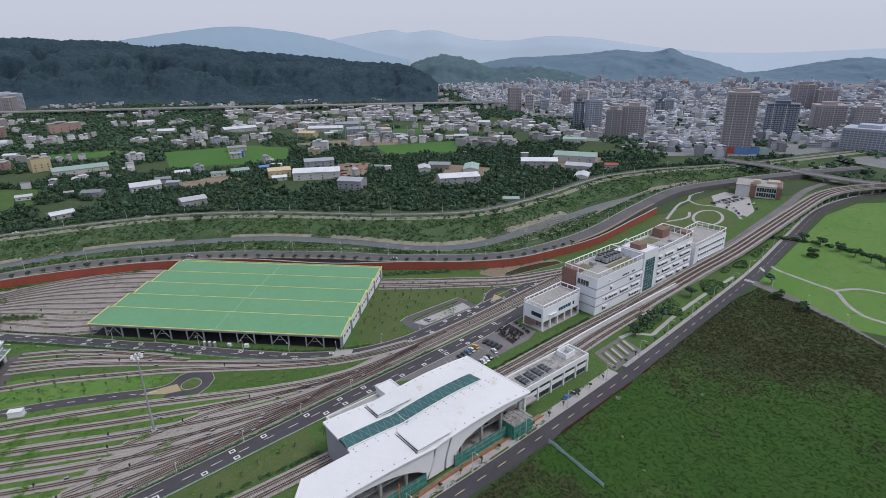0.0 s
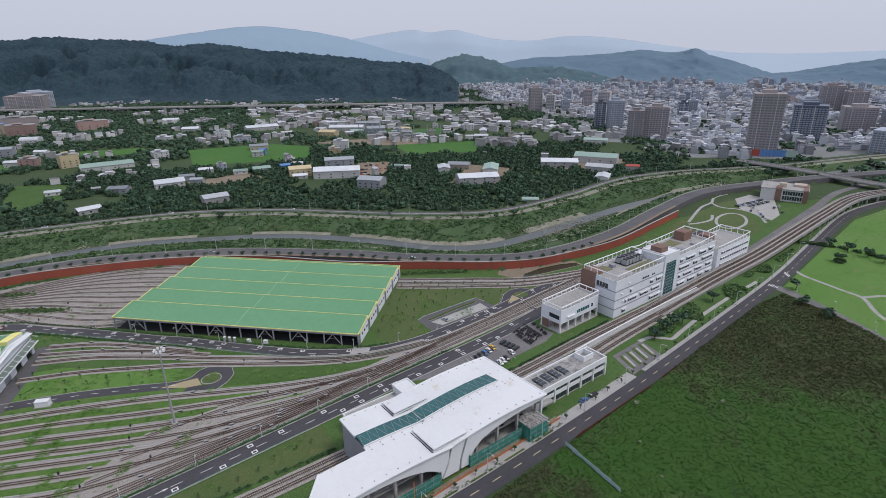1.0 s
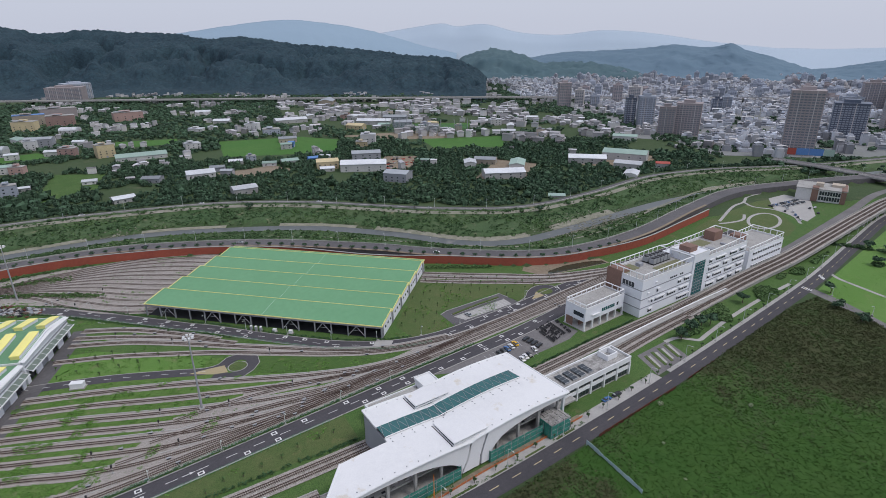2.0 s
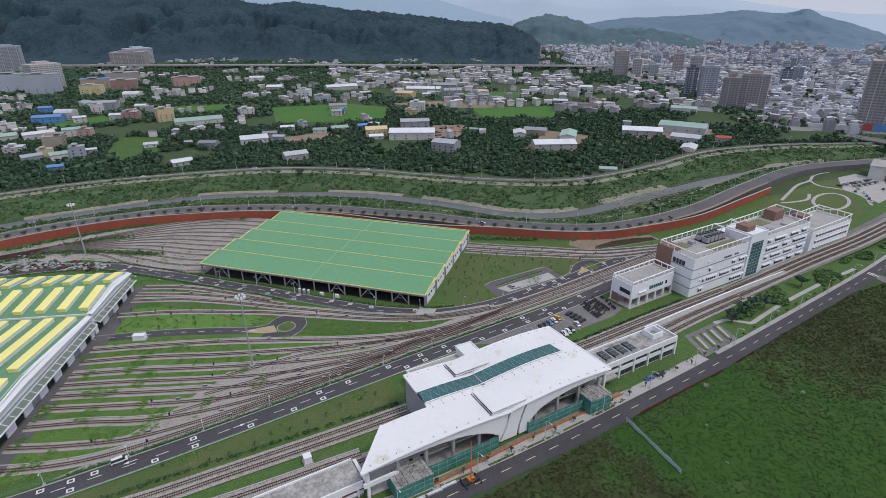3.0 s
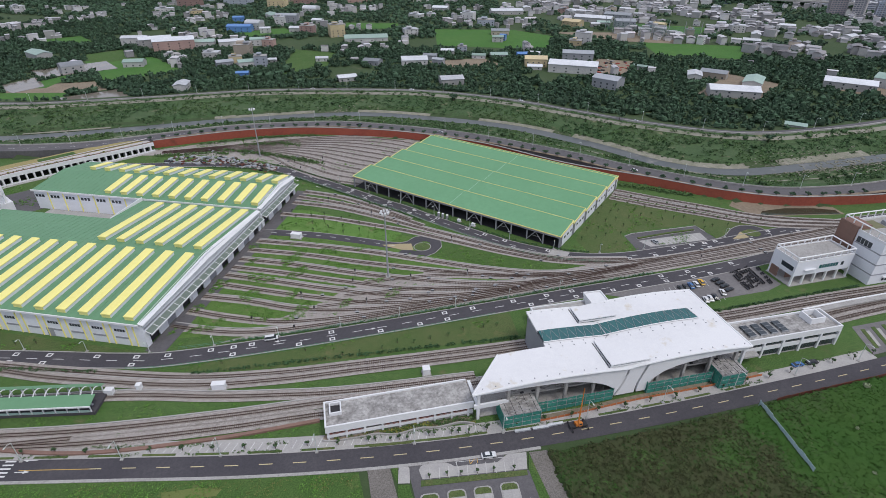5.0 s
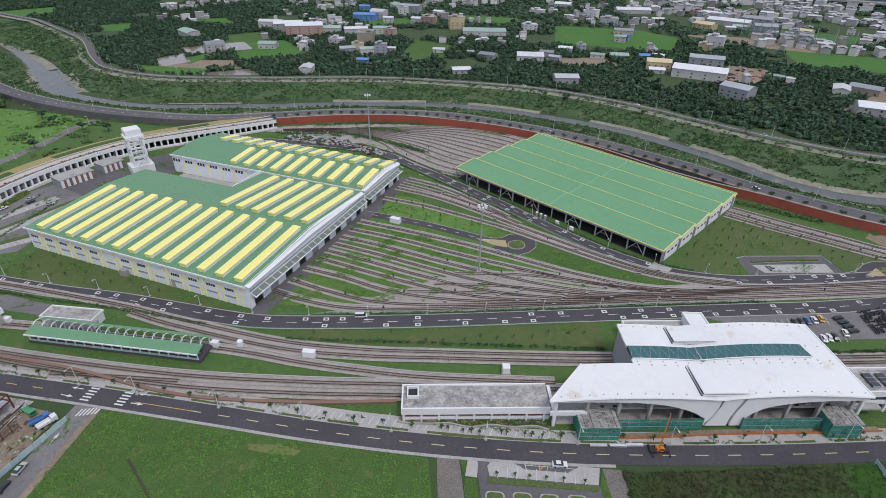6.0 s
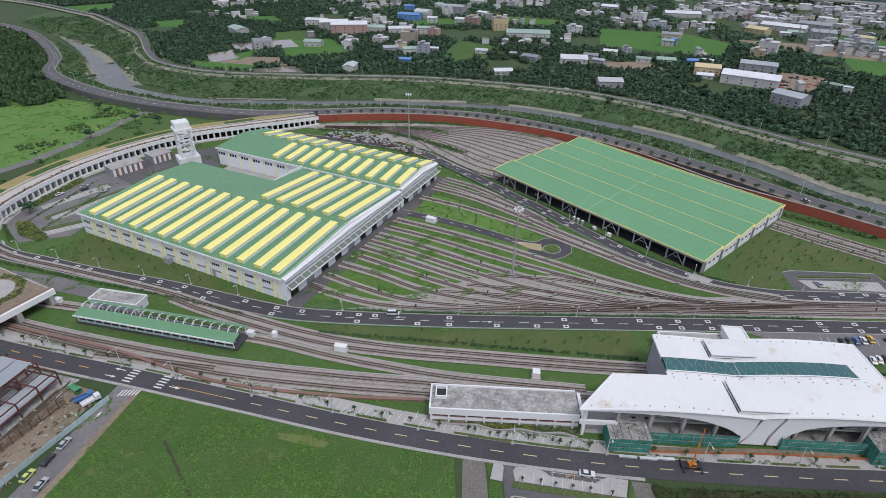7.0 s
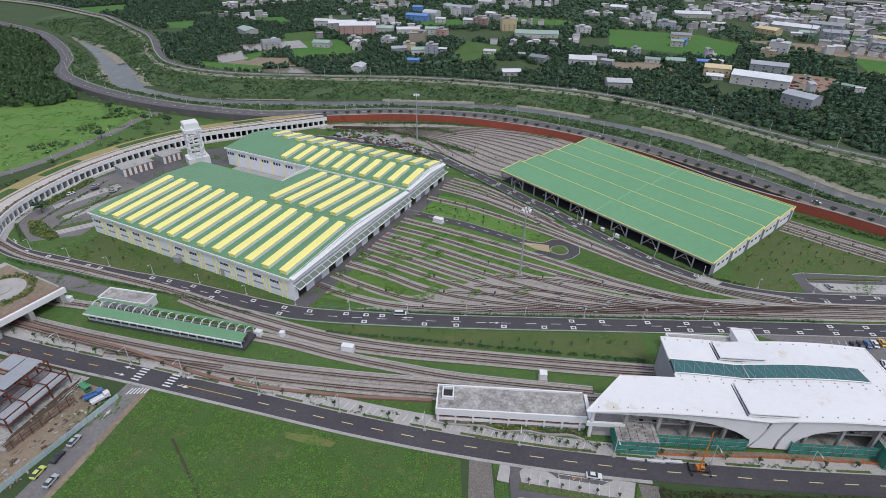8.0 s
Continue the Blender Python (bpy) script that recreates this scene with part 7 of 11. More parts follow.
def grow_scrub():
    """The overgrown plot beside the front road: an uneven mat of scrub with leaf tufts in patches of green, dull green and brown."""
    r = np.random.RandomState(12)
    step = 0.8
    xs, ys = np.arange(58, 342, step), np.arange(-12, 98, step)
    gx, gy = np.meshgrid(xs, ys)
    xy = np.column_stack([gx.ravel(), gy.ravel()]) + r.uniform(-0.28, 0.28, (gx.size, 2))
    ok = inside(SCRUB_AREA, xy)
    z = np.where(ok, scrub_top(xy) + r.uniform(-0.14, 0.14, len(xy)), -0.1)
    i = np.arange(gx.size).reshape(gx.shape)
    quads = np.stack([i[:-1, :-1], i[:-1, 1:], i[1:, 1:], i[1:, :-1]], -1).reshape(-1, 4)
    quads = quads[ok[quads].any(1)]
    tone = scrub_dryness(xy[quads].mean(1)) + 0.10 * r.normal(size=len(quads))
    kinds = ((SCRUB, -9.0, 0.22, "dense bright green scrub on the empty plot"), (SCRUB_DULL, 0.22, 0.46, "dull green scrub on the empty plot"), (DRY_WEED, 0.46, 9.0, "brownish dry scrub on the empty plot"))
    for mat, lo, hi_, label in kinds:
        used, back = np.unique(quads[(tone >= lo) & (tone < hi_)], return_inverse=True)
        tagged(put("scrub", fast_mesh("scrub", np.column_stack([xy, z])[used], back.reshape(-1, 4), mat, True)), label, "scrub", "", "stuff")
    n_ = 62000
    xy = np.column_stack([r.uniform(58, 340, n_), r.uniform(-12, 97, n_)])
    xy = xy[inside(SCRUB_AREA, xy)]
    size = r.uniform(0.25, 0.62, len(xy)) * (0.8 + 0.6 * np.clip(scrub_dryness(xy), 0, 1))
    tone = scrub_dryness(xy) + 0.16 * r.normal(size=len(xy))
    for mat, lo, hi_, label in kinds:
        pick = (tone >= lo) & (tone < hi_)
        scatter("scrub_leaves", np.column_stack([xy[pick], scrub_top(xy[pick]) - 0.18]), size[pick], size[pick] * 0.8, TUFTS, mat, label.replace("scrub", "leaf tufts", 1), "scrub", 13)
    for k, (x, y, s) in enumerate(((179.8, 89.3, 1.3), (207.1, 66.4, 1.0), (160, 76, 0.8), (150, 62, 0.7))):
        v, f = crown_shape(140 + k, 60, 0.22)
        tagged(put("flowering_bush", fast_mesh("flowering_bush", v * (s, s, 1.5 * s) + np.array((x, y, 0.9)), f, PALE_BLOOM)), "pale flowering bush standing out of the scrub", "bush", "flowering bushes")


def grow_yard():
    """Weeds between the tracks and in the lawns, creepers on the fences."""
    r = np.random.RandomState(15)
    xy = np.column_stack([r.uniform(-200, 320, 60000), r.uniform(115, 415, 60000)])
    d, s = distance_to(WALL_LINE, xy)
    keep = (s < 0) & (d > 2)
    for line, clear in ((DEPOT_ROAD, 5), (SHED_ROAD, 4.6), (LOOP_ROAD, 3.6), (FRONT_ROAD, 10)):
        keep &= distance_to(line, xy)[0] > clear
    for line in TRACK_LINES:
        keep[keep] &= distance_to(line, xy[keep])[0] > 2.5
    fan = inside([(-62, 182), (-14, 272), (8, 282), (60, 230), (112, 192), (60, 182), (-10, 180)], xy)
    keep &= np.where(fan, wave(xy, 9, 3.0) > 0.28, wave(xy, 8, 4.0) > 0.58)
    local = np.array([DEPOT_FRAME.inverted() @ Vector((x, y, 0)) for x, y in xy])
    keep &= ~((local[:, 0] > -3) & (local[:, 0] < 147) & (local[:, 1] > -10) & (local[:, 1] < 138))
    local = np.array([SHED_FRAME.inverted() @ Vector((x, y, 0)) for x, y in xy])
    keep &= ~((local[:, 0] > -2) & (local[:, 0] < 136) & (local[:, 1] > -96) & (local[:, 1] < 3))
    local = np.array([STATION_FRAME.inverted() @ Vector((x, y, 0)) for x, y in xy])
    keep &= ~((local[:, 0] > -50) & (local[:, 0] < 152) & (local[:, 1] > -9) & (local[:, 1] < 46))
    keep &= ~inside([(118, 168), (220, 168), (206, 142), (136, 150)], xy)
    keep &= ~inside([(-150, 190), (-70, 165), (-70, 150), (-150, 170)], xy)
    keep &= xy[:, 0] < 205
    xy = xy[keep]
    edge = np.column_stack([r.uniform(-60, 125, 26000), r.uniform(178, 262, 26000)])
    edge = edge[inside([(-56, 188), (-24, 254), (6, 246), (62, 214), (80, 196), (40, 190), (0, 184)], edge)]
    edge = edge[(wave(edge, 5, 2.0) + 0.5 * wave(edge, 14, 5.0) > 0.86 + 0.0035 * (edge[:, 0] + 40))]
    xy = np.concatenate([xy, edge])
    size = r.uniform(0.3, 0.8, len(xy))
    scatter("weeds", np.column_stack([xy, np.zeros(len(xy))]), size, size * 0.45, TUFTS, WEED, "green weeds between the tracks", "weeds", 16)
    # rank growth at the foot of the red wall and across the far end of the fan
    rows = []
    for line, count, wide in (([(-60, 413), (-28, 416), (4, 413.5), (22, 409)], 330, 1.3), ([(-44, 396), (-22, 384), (-4, 371), (18, 353)], 420, 1.7), ([(-31, 404), (-6, 399.6), (8, 391)], 150, 2.0),
                              ([(-88, 397), (-55, 393), (-42, 388)], 160, 1.2), ([(194, 264), (212, 250), (226, 240)], 200, 1.6)):
        q = np.asarray(spline(line, 1.0))[:, :2]
        rows.append(q[r.randint(0, len(q), count)] + r.normal(0, 1, (count, 2)) * wide * (0.5 + 0.8 * wave(q[r.randint(0, len(q), count)], 9, 2.0))[:, None])
    xy = np.concatenate(rows)
    xy = xy[(distance_to(WALL_LINE, xy)[0] > 0.9) & (distance_to(WALL_LINE, xy)[1] < 0) & (distance_to(SHED_ROAD, xy)[0] > 4.4)]
    size = r.uniform(0.5, 1.3, len(xy))
    scatter("wall_growth", np.column_stack([xy, np.zeros(len(xy))]), size, size * r.uniform(0.6, 1.1, len(xy)), TUFTS, BUSH, "rank green growth below the red wall and between sidings", "bushes", 44)
    # shrubs on the bridge end, the ramp's terrace and the car park beds
    rows, tops = [], []
    a, d = r.uniform(0, 2 * math.pi, 420), r.uniform(9.6, 12.8, 420)
    ring = np.column_stack([-179.5 + d * np.cos(a), 178 + d * np.sin(a)])
    local = np.array([frame_of((-166.5, 158.5), (-155.5, 180.5)).inverted() @ Vector((x, y, 0)) for x, y in ring])
    ring = ring[(local[:, 1] > 3.6) & (local[:, 1] < 30) & (local[:, 0] > -4) & (local[:, 0] < 28)]
    rows.append(ring)
    tops.append(np.full(len(ring), 6.7))
    for bed, count in (([(-217.4, 248.3), (-211.2, 250.0), (-191.3, 233.0), (-193.6, 228.9), (-207.5, 235.4)], 700), ([(-223.9, 267.5), (-215.9, 305.6), (-211, 300), (-219, 262)], 500)):
        o = np.array(bed)
        q = np.column_stack([r.uniform(o[:, 0].min(), o[:, 0].max(), count), r.uniform(o[:, 1].min(), o[:, 1].max(), count)])
        q = q[inside(bed, q)]
        rows.append(q)
        tops.append(np.full(len(q), 0.1))
    pts, d = along(RAMP, 1.3, 4)
    rows.append(pts[:, :2] + 0.95 * np.stack([-d[:, 1], d[:, 0]], 1) + r.uniform(-0.3, 0.3, (len(pts), 2)))
    tops.append(pts[:, 2] + 0.95)
    xy, z = np.concatenate(rows), np.concatenate(tops)
    size = r.uniform(0.35, 0.85, len(xy))
    for name, pick, mat, label in (("garden_shrubs", r.uniform(0, 1, len(xy)) < 0.6, BUSH, "low green shrubs in the planted beds"), ("golden_shrubs", r.uniform(0, 1, len(xy)) < 0.4, GOLD_SHRUB, "low yellow-green shrubs in the planted beds")):
        scatter(name, np.column_stack([xy, z])[pick], size[pick], size[pick], TUFTS, mat, label, "shrubs", 27)
    # creeper hedges along the fences
    rows = []
    for line, off, lo, hi_ in ((DEPOT_ROAD, -6.0, 60, 190), (DEPOT_ROAD, 4.9, 235, 420), (SHED_ROAD, 4.6, 90, 320), (SHED_ROAD, -5.2, 60, 230)):
        pts, d = along(line, 0.55, lo, hi_)
        rows.append(pts[:, :2] + off * np.stack([-d[:, 1], d[:, 0]], 1) + r.uniform(-0.5, 0.5, (len(pts), 2)))
    for a, b in (((-45, 163), (75, 149)), ((150, 141.5), (235, 138.5)), ((60, 150), (150, 142.5))):
        t = r.uniform(0, 1, (260, 1))
        rows.append(np.array(a) * (1 - t) + np.array(b) * t + r.uniform(-0.6, 0.6, (260, 2)))
    xy = np.concatenate(rows)
    size = r.uniform(0.35, 0.75, len(xy))
    scatter("fence_creeper", np.column_stack([xy, np.zeros(len(xy))]), size, size * 1.3, TUFTS, HEDGE, "dark green creepers along the railway fences", "hedge", 17)
    # meadow growth in patches of taller, brighter and yellower grass
    near_field = [(-98, 131.5), (-65, 122.5), (-25, 112), (5.6, 105), (6.6, 60), (-117, 60), (-110.6, 80), (-106, 100), (-102, 120)]
    west_field = [(-250, 340), (-240, 400), (-228, 428), (-262, 448), (-330, 470), (-420, 440), (-480, 425), (-480, 320), (-330, 260), (-280, 300)]
    east_field = [(346, 90), (460, 96), (540, 100), (602, 90), (690, 20), (560, -40), (330, 0), (322, 40)]
    for area, count, big, mat, seed, label in ((near_field, 17000, 0.42, WEED, 1.0, "tufts of bright meadow grass"), (near_field, 9000, 0.38, STRAW_TUFT, 4.0, "yellowish dry tufts in the meadow"),
                                               (west_field, 6500, 1.1, MEADOW_TUFT, 2.0, "rank bright meadow growth beyond the ramp"), (east_field, 7000, 0.5, WEED, 3.0, "tufts of bright meadow grass beyond the lane")):
        o = np.array(area)
        xy = np.column_stack([r.uniform(o[:, 0].min(), o[:, 0].max(), count), r.uniform(o[:, 1].min(), o[:, 1].max(), count)])
        xy = xy[inside(area, xy)]
        xy = xy[wave(xy, 9, seed) + 0.5 * wave(xy, 3, seed + 2) > 0.72]
        size = r.uniform(0.5, 1.2, len(xy)) * big
        scatter("meadow_tufts", np.column_stack([xy, np.full(len(xy), -0.06)]), size, size * 0.4, TUFTS, mat, label, "grass", 18)
    # hedge row across the eastern meadow
    pts, d = along(spline([(443, 116), (451.8, 95.9), (452, 67.8), (447.6, 45.4), (440, 10), (430, -30)], 4), 1.6)
    xy = np.concatenate([pts[:, :2] + r.normal(0, 0.9, (len(pts), 2)), np.array((421.8, 81.6)) + r.normal(0, 1.4, (14, 2))])
    size = r.uniform(1.0, 2.2, len(xy))
    scatter("hedge_row", np.column_stack([xy, np.zeros(len(xy))]), size, size * 1.1, LEAFY, CANOPY, "dark green hedge row across the eastern meadow", "hedge", 21)
    # green belt between the main line and the front road, towards the east
    xy = np.column_stack([r.uniform(196, 560, 9000), r.uniform(100, 122, 9000)])
    d, s = distance_to(FRONT_ROAD, xy)
    d2, _ = distance_to(VIADUCT, xy)
    xy = xy[(s > 0) & (d > 8.6) & (d2 > 9) & ((wave(xy, 12, 8.0) > 0.66) & (xy[:, 0] > 268) | (np.hypot((xy[:, 0] - 247) / 9, (xy[:, 1] - 113.5) / 3.2) < 1))]
    size = r.uniform(0.7, 1.9, len(xy))
    scatter("trackside_bushes", np.column_stack([xy, np.zeros(len(xy))]), size, size, LEAFY, BUSH, "bushes between the main line and the road", "bushes", 19)


def leafy_tree(name, label, tall, crown, seed, mat=None, group=""):
    """A tree as a thing: tapered trunk with limbs, and a crown of many leaf sprays with gaps."""
    r = np.random.RandomState(seed)
    t = thing(name, label, "tree", group=group)
    bm = bmesh.new()
    tube(bm, [(0, 0, -0.1), (0.05 * tall, 0, tall * 0.3), (0.02 * tall, 0.03 * tall, tall * 0.62)], 0.035 * tall + 0.03, 6, 0.5)
    for k in range(4):
        a = 2 * math.pi * k / 4 + r.uniform(-0.4, 0.4)
        tube(bm, [(0.03 * tall, 0.01, tall * (0.35 + 0.07 * k)), (crown * 0.6 * math.cos(a), crown * 0.6 * math.sin(a), tall * (0.6 + 0.06 * k))], 0.018 * tall, 4, 0.4)
    part("trunk", bm, BARK, t)
    verts, tris, o = [], [], 0
    for k in range(7):
        a = r.uniform(0, 2 * math.pi)
        v, f = crown_shape(seed * 31 + k, 22, 0.34)
        s = crown * r.uniform(0.42, 0.62)
        q = crown * 0.55 * (k > 0)
        verts.append(v * s + np.array([q * math.cos(a), q * math.sin(a), tall * (0.48 + 0.06 * (k % 4))]))
        tris.append(f + o)
        o += len(v)
    put("crown", fast_mesh("crown", np.concatenate(verts), np.concatenate(tris), mat or CANOPY), t)
    return t


# ---- hills and mountains round the valley ----
HILL_NEAR = [ (-296, 2885, 228), (-51, 2860, 214), (55, 2819, 207), (178, 2774, 180), (314, 2722, 192), (460, 2635, 183), (600, 2504, 175), (689, 2403, 157), (798, 2290, 161), (936, 2155, 136), (1051, 2018, 122), (1157, 1871, 106), (1219, 1741, 90), (1272, 1608, 86), (1292, 1494, 60), (1284, 1400, 26) ]
HILL_MID = [ (1529, 1978, 14), (1622, 1874, 87), (1689, 1785, 107), (1759, 1685, 80), (1792, 1618, 53), (1867, 1497, 57), (1946, 1355, 39), (2002, 1230, 3) ]
MOUNTAIN_RIGHT = [ (2125, 2117, 45), (2249, 1916, 83), (2320, 1756, 92), (2406, 1553, 104), (2441, 1409, 120), (2466, 1267, 107), (2466, 1164, 123), (2450, 1091, 95), (2448, 979, 69), (2451, 841, 27), (2438, 731, 9), (2420, 628, 3) ]
MOUNTAIN_FAR = [ (586, 4260, 171), (789, 4227, 185), (1068, 4165, 217), (1329, 4089, 258), (1666, 3964, 297), (1935, 3840, 278), (2205, 3692, 227), (2472, 3519, 146), (2734, 3319, 83) ]
MOUNTAIN_FARTHEST = [ (2304, 3865, 191), (2495, 3690, 232), (2710, 3478, 271), (2779, 3364, 249), (2908, 3192, 261), (3056, 2986, 202), (3216, 2743, 182), (3354, 2497, 207), (3492, 2217, 187), (3637, 1874, 131), (3742, 1538, 92), (3800, 1218, 60) ]
MOUNTAIN_LAST = [ (3560, 1900, 20), (3700, 1538, 84), (3830, 1218, 84), (3890, 860, 96), (3900, 500, 110), (3880, 150, 100), (3800, -300, 90) ]
MOUNTAIN_EAST = [ (2600, 1330, 2), (2668, 1137, 10), (2725, 889, 22), (2739, 725, 52), (2733, 607, 73), (2719, 513, 82), (2697, 443, 77), (2681, 323, 87), (2670, 150, 80), (2640, -80, 90) ]


# haze is put into these colours: each farther range is paler and bluer
FOREST_HILL = material("haze_tinted_hillside", (0.024, 0.050, 0.068), (0.040, 0.076, 0.094), (0.014, 0.031, 0.047), rough=0.95, big=0.006, fine=0.045, spread=0.7, grain=0.3, grain_scale=0.14)
FOREST_MID = material("haze_tinted_hill", (0.085, 0.142, 0.165), (0.105, 0.165, 0.185), (0.068, 0.118, 0.142), rough=1.0, big=0.003, fine=0.02)
MOUNTAIN = material("hazed_mountain", (0.135, 0.205, 0.27), (0.148, 0.22, 0.285), (0.122, 0.19, 0.252), rough=1.0, big=0.002, fine=0.01)
MOUNTAIN_PALE = material("hazed_mountain_pale", (0.27, 0.365, 0.46), (0.28, 0.375, 0.47), rough=1.0, big=0.001, fine=0.006)
MOUNTAIN_FAINT = material("hazed_mountain_faint", (0.41, 0.49, 0.58), (0.42, 0.50, 0.59), rough=1.0, big=0.001, fine=0.006)


def ridge(name, crest, foot_share, mat, label, bump, seed, step=14.0, rows=46, behind=0.25, relief=0.9):
    """A wooded ridge: crest is a line of (x, y, height); the foot lies at foot_share of the crest's distance from the origin."""
    r = np.random.RandomState(seed)
    line = spline(crest, step)
    k = len(line)
    along_ = np.arange(k) * step
    v = np.linspace(0, 1 + behind, rows)
    grid = np.zeros((rows, k, 3))
    for j, f in enumerate(v):
        share = foot_share + (1 - foot_share) * f
        grid[j, :, 0], grid[j, :, 1] = line[:, 0] * share, line[:, 1] * share
        xy = grid[j, :, :2]
        side = np.column_stack([along_, np.full(k, 900.0 * f)])
        spur = wave(side, 130, seed) - 0.5 + 0.7 * (wave(side * (1, 0.6), 52, seed + 2) - 0.5) + 0.4 * (wave(xy, 26, seed + 3) - 0.5)
        up = smooth(np.full(k, min(f, 1.0))) if f <= 1 else np.full(k, 1 - ((f - 1) / behind) ** 2)
        share_up = up * (1 + relief * spur * math.sin(math.pi * min(f, 1.0)))
        grid[j, :, 2] = line[:, 2] * (np.minimum(share_up, max(f, 0.05) ** 0.8) if f < 1 else share_up) - 2 * (1 - up)
    grid[1:, :, 2] += r.uniform(-0.5, 1.0, (rows - 1, k)) * bump * np.clip(grid[1:, :, 2] / 25, 0, 1)
    if bump:
        grid[:, :, :2] += r.uniform(-0.3, 0.3, (rows, k, 2)) * step
        grid[1:, :, 2] += (wave(grid[1:, :, :2].reshape(-1, 2), 17, seed) - 0.5).reshape(rows - 1, k) * 1.5 * bump * np.clip(grid[1:, :, 2] / 40, 0, 1)
    i = np.arange(rows * k).reshape(rows, k)
    quads = np.stack([i[:-1, :-1], i[1:, :-1], i[1:, 1:], i[:-1, 1:]], -1).reshape(-1, 4)[:, ::-1]
    ob = put(name, fast_mesh(name, grid.reshape(-1, 3), quads, mat, True))
    return tagged(ob, label, "hill", "", "structure")


ridge("hill", HILL_NEAR, 0.66, FOREST_HILL, "long wooded hill range behind the valley, blue haze in its colour", 6, 2, step=9.0, rows=110, relief=1.5)
ridge("hill", HILL_MID, 0.86, FOREST_MID, "wooded hill behind the town, tinted blue-green by painted haze", 7, 5, step=12.0, rows=40)
ridge("hill", MOUNTAIN_RIGHT, 0.84, MOUNTAIN, "mountain behind the city, blue-grey with painted haze", 2.5, 7, step=14.0, rows=50, relief=0.35)
ridge("hill", MOUNTAIN_EAST, 0.88, MOUNTAIN, "mountain at the edge of the plain, blue-grey with painted haze", 2.5, 8, step=14.0, rows=40, relief=0.3)
ridge("backdrop_mountain", MOUNTAIN_FAR, 0.8, MOUNTAIN_PALE, "distant mountain range paled blue by painted haze", 1.5, 9, step=25.0, rows=24, behind=0.08, relief=0.05)
ridge("backdrop_mountain", MOUNTAIN_LAST, 0.72, MOUNTAIN_FAINT, "faint mountains at the plain's end, paled by painted haze", 0, 11, step=25.0, rows=20, behind=0.06, relief=0.03)
ridge("backdrop_mountain", MOUNTAIN_FARTHEST, 0.9, MOUNTAIN_FAINT, "faint far mountain range paled by painted haze", 0, 10, step=25.0, rows=20, behind=0.06, relief=0.03)

# ---- houses and sheds in the valley: (x, y, width) by stretches ----
SHEDS_NEAR = [(53, 682, 16), (62, 549, 21), (107, 640, 22), (146, 615, 32), (164, 529, 27), (178, 629, 13), (203, 624, 17), (236, 621, 25), (275, 579, 24), (309, 552, 51),
              (356, 613, 34), (274, 641, 21), (297, 656, 15), (303, 470, 23), (420, 484, 22), (445, 484, 28), (411, 418, 41), (457, 442, 34), (387, 322, 17)]
SHEDS_EAST = [(542, 408, 40), (593, 389, 56), (554, 358, 28), (514, 327, 21), (586, 334, 16), (795, 550, 20), (715, 473, 32), (401, 696, 19), (445, 837, 40), (419, 1017, 58), (622, 1251, 88)]
SHEDS_WEST = [(-38, 899, 71), (-8, 801, 51), (-43, 695, 18), (-26, 673, 29), (-12, 673, 18), (2, 683, 13), (-31, 616, 18), (92, 843, 27), (126, 797, 64), (24, 1013, 48), (7, 1046, 33), (53, 890, 28),
              (62, 1169, 68), (60, 850, 27), (189, 1301, 62), (82, 1367, 65), (30, 1290, 54), (326, 1235, 29), (331, 974, 22), (347, 934, 26), (323, 791, 27)]
SHEDS_FAR_WEST = [(-213, 694, 31), (-183, 813, 62), (-119, 817, 70), (-270, 785, 35), (-91, 585, 19), (-41, 595, 16), (-36, 741, 24), (-12, 640, 20), (-166, 680, 19), (42, 677, 14), (80, 810, 24), (161, 774, 33)]
WORKS_BELT = [(521, 1325), (760, 1196), (941, 977), (790, 543), (698, 420), (589, 540), (511, 654), (394, 955)]
# (x, y, width, height, kind)
VALLEY_STRETCH_A = [(-174, 844, 32, 9.5, "w"), (-147, 824, 39, 10.5, "w"), (-122, 801, 49, 11.6, "p2"), (-86, 813, 25, 6.0, "n"), (-72, 726, 18, 7.6, "f"), (-44, 688, 14, 8.5, "y"), (-31, 672, 20, 5.8, "n"), (-16, 668, 14, 11.5, "k"), (-4, 684, 11, 3.9, "w"), (-44, 917, 35, 8.2, "b"), (-23, 934, 24, 9.6, "a"), (-48, 1008, 17, 8.4, "b"), (-19, 800, 19, 7.9, "n"), (-5, 789, 15, 8.3, "p"), (-53, 808, 32, 5.8, "w"), (52, 875, 20, 11.1, "p"), (28, 985, 35, 12.2, "g"), (76, 1104, 27, 6.9, "a"), (90, 838, 21, 16.3, "y")]
VALLEY_STRETCH_B = [(125, 796, 59, 4.7, "n"), (185, 1238, 51, 15.9, "p"), (75, 1237, 45, 18.3, "p"), (20, 1196, 36, 16.3, "y"), (-35, 622, 13, 4.3, "b"), (53, 678, 14, 3.6, "w"), (107, 643, 19, 4.8, "g"), (68, 577, 19, 3.9, "w"), (-103, 1346, 60, 31.1, "k"), (-54, 1267, 54, 34.3, "k"), (-211, 1502, 39, 10.9, "f"), (-143, 1246, 43, 12.8, "p"), (-122, 1119, 21, 8.1, "y"), (-179, 1164, 31, 7.8, "f"), (131, 1728, 70, 25.4, "k"), (16, 959, 15, 13.3, "f"), (-8, 895, 15, 6.9, "w"), (37, 892, 19, 6.2, "w"), (75, 969, 17, 5.5, "w")]
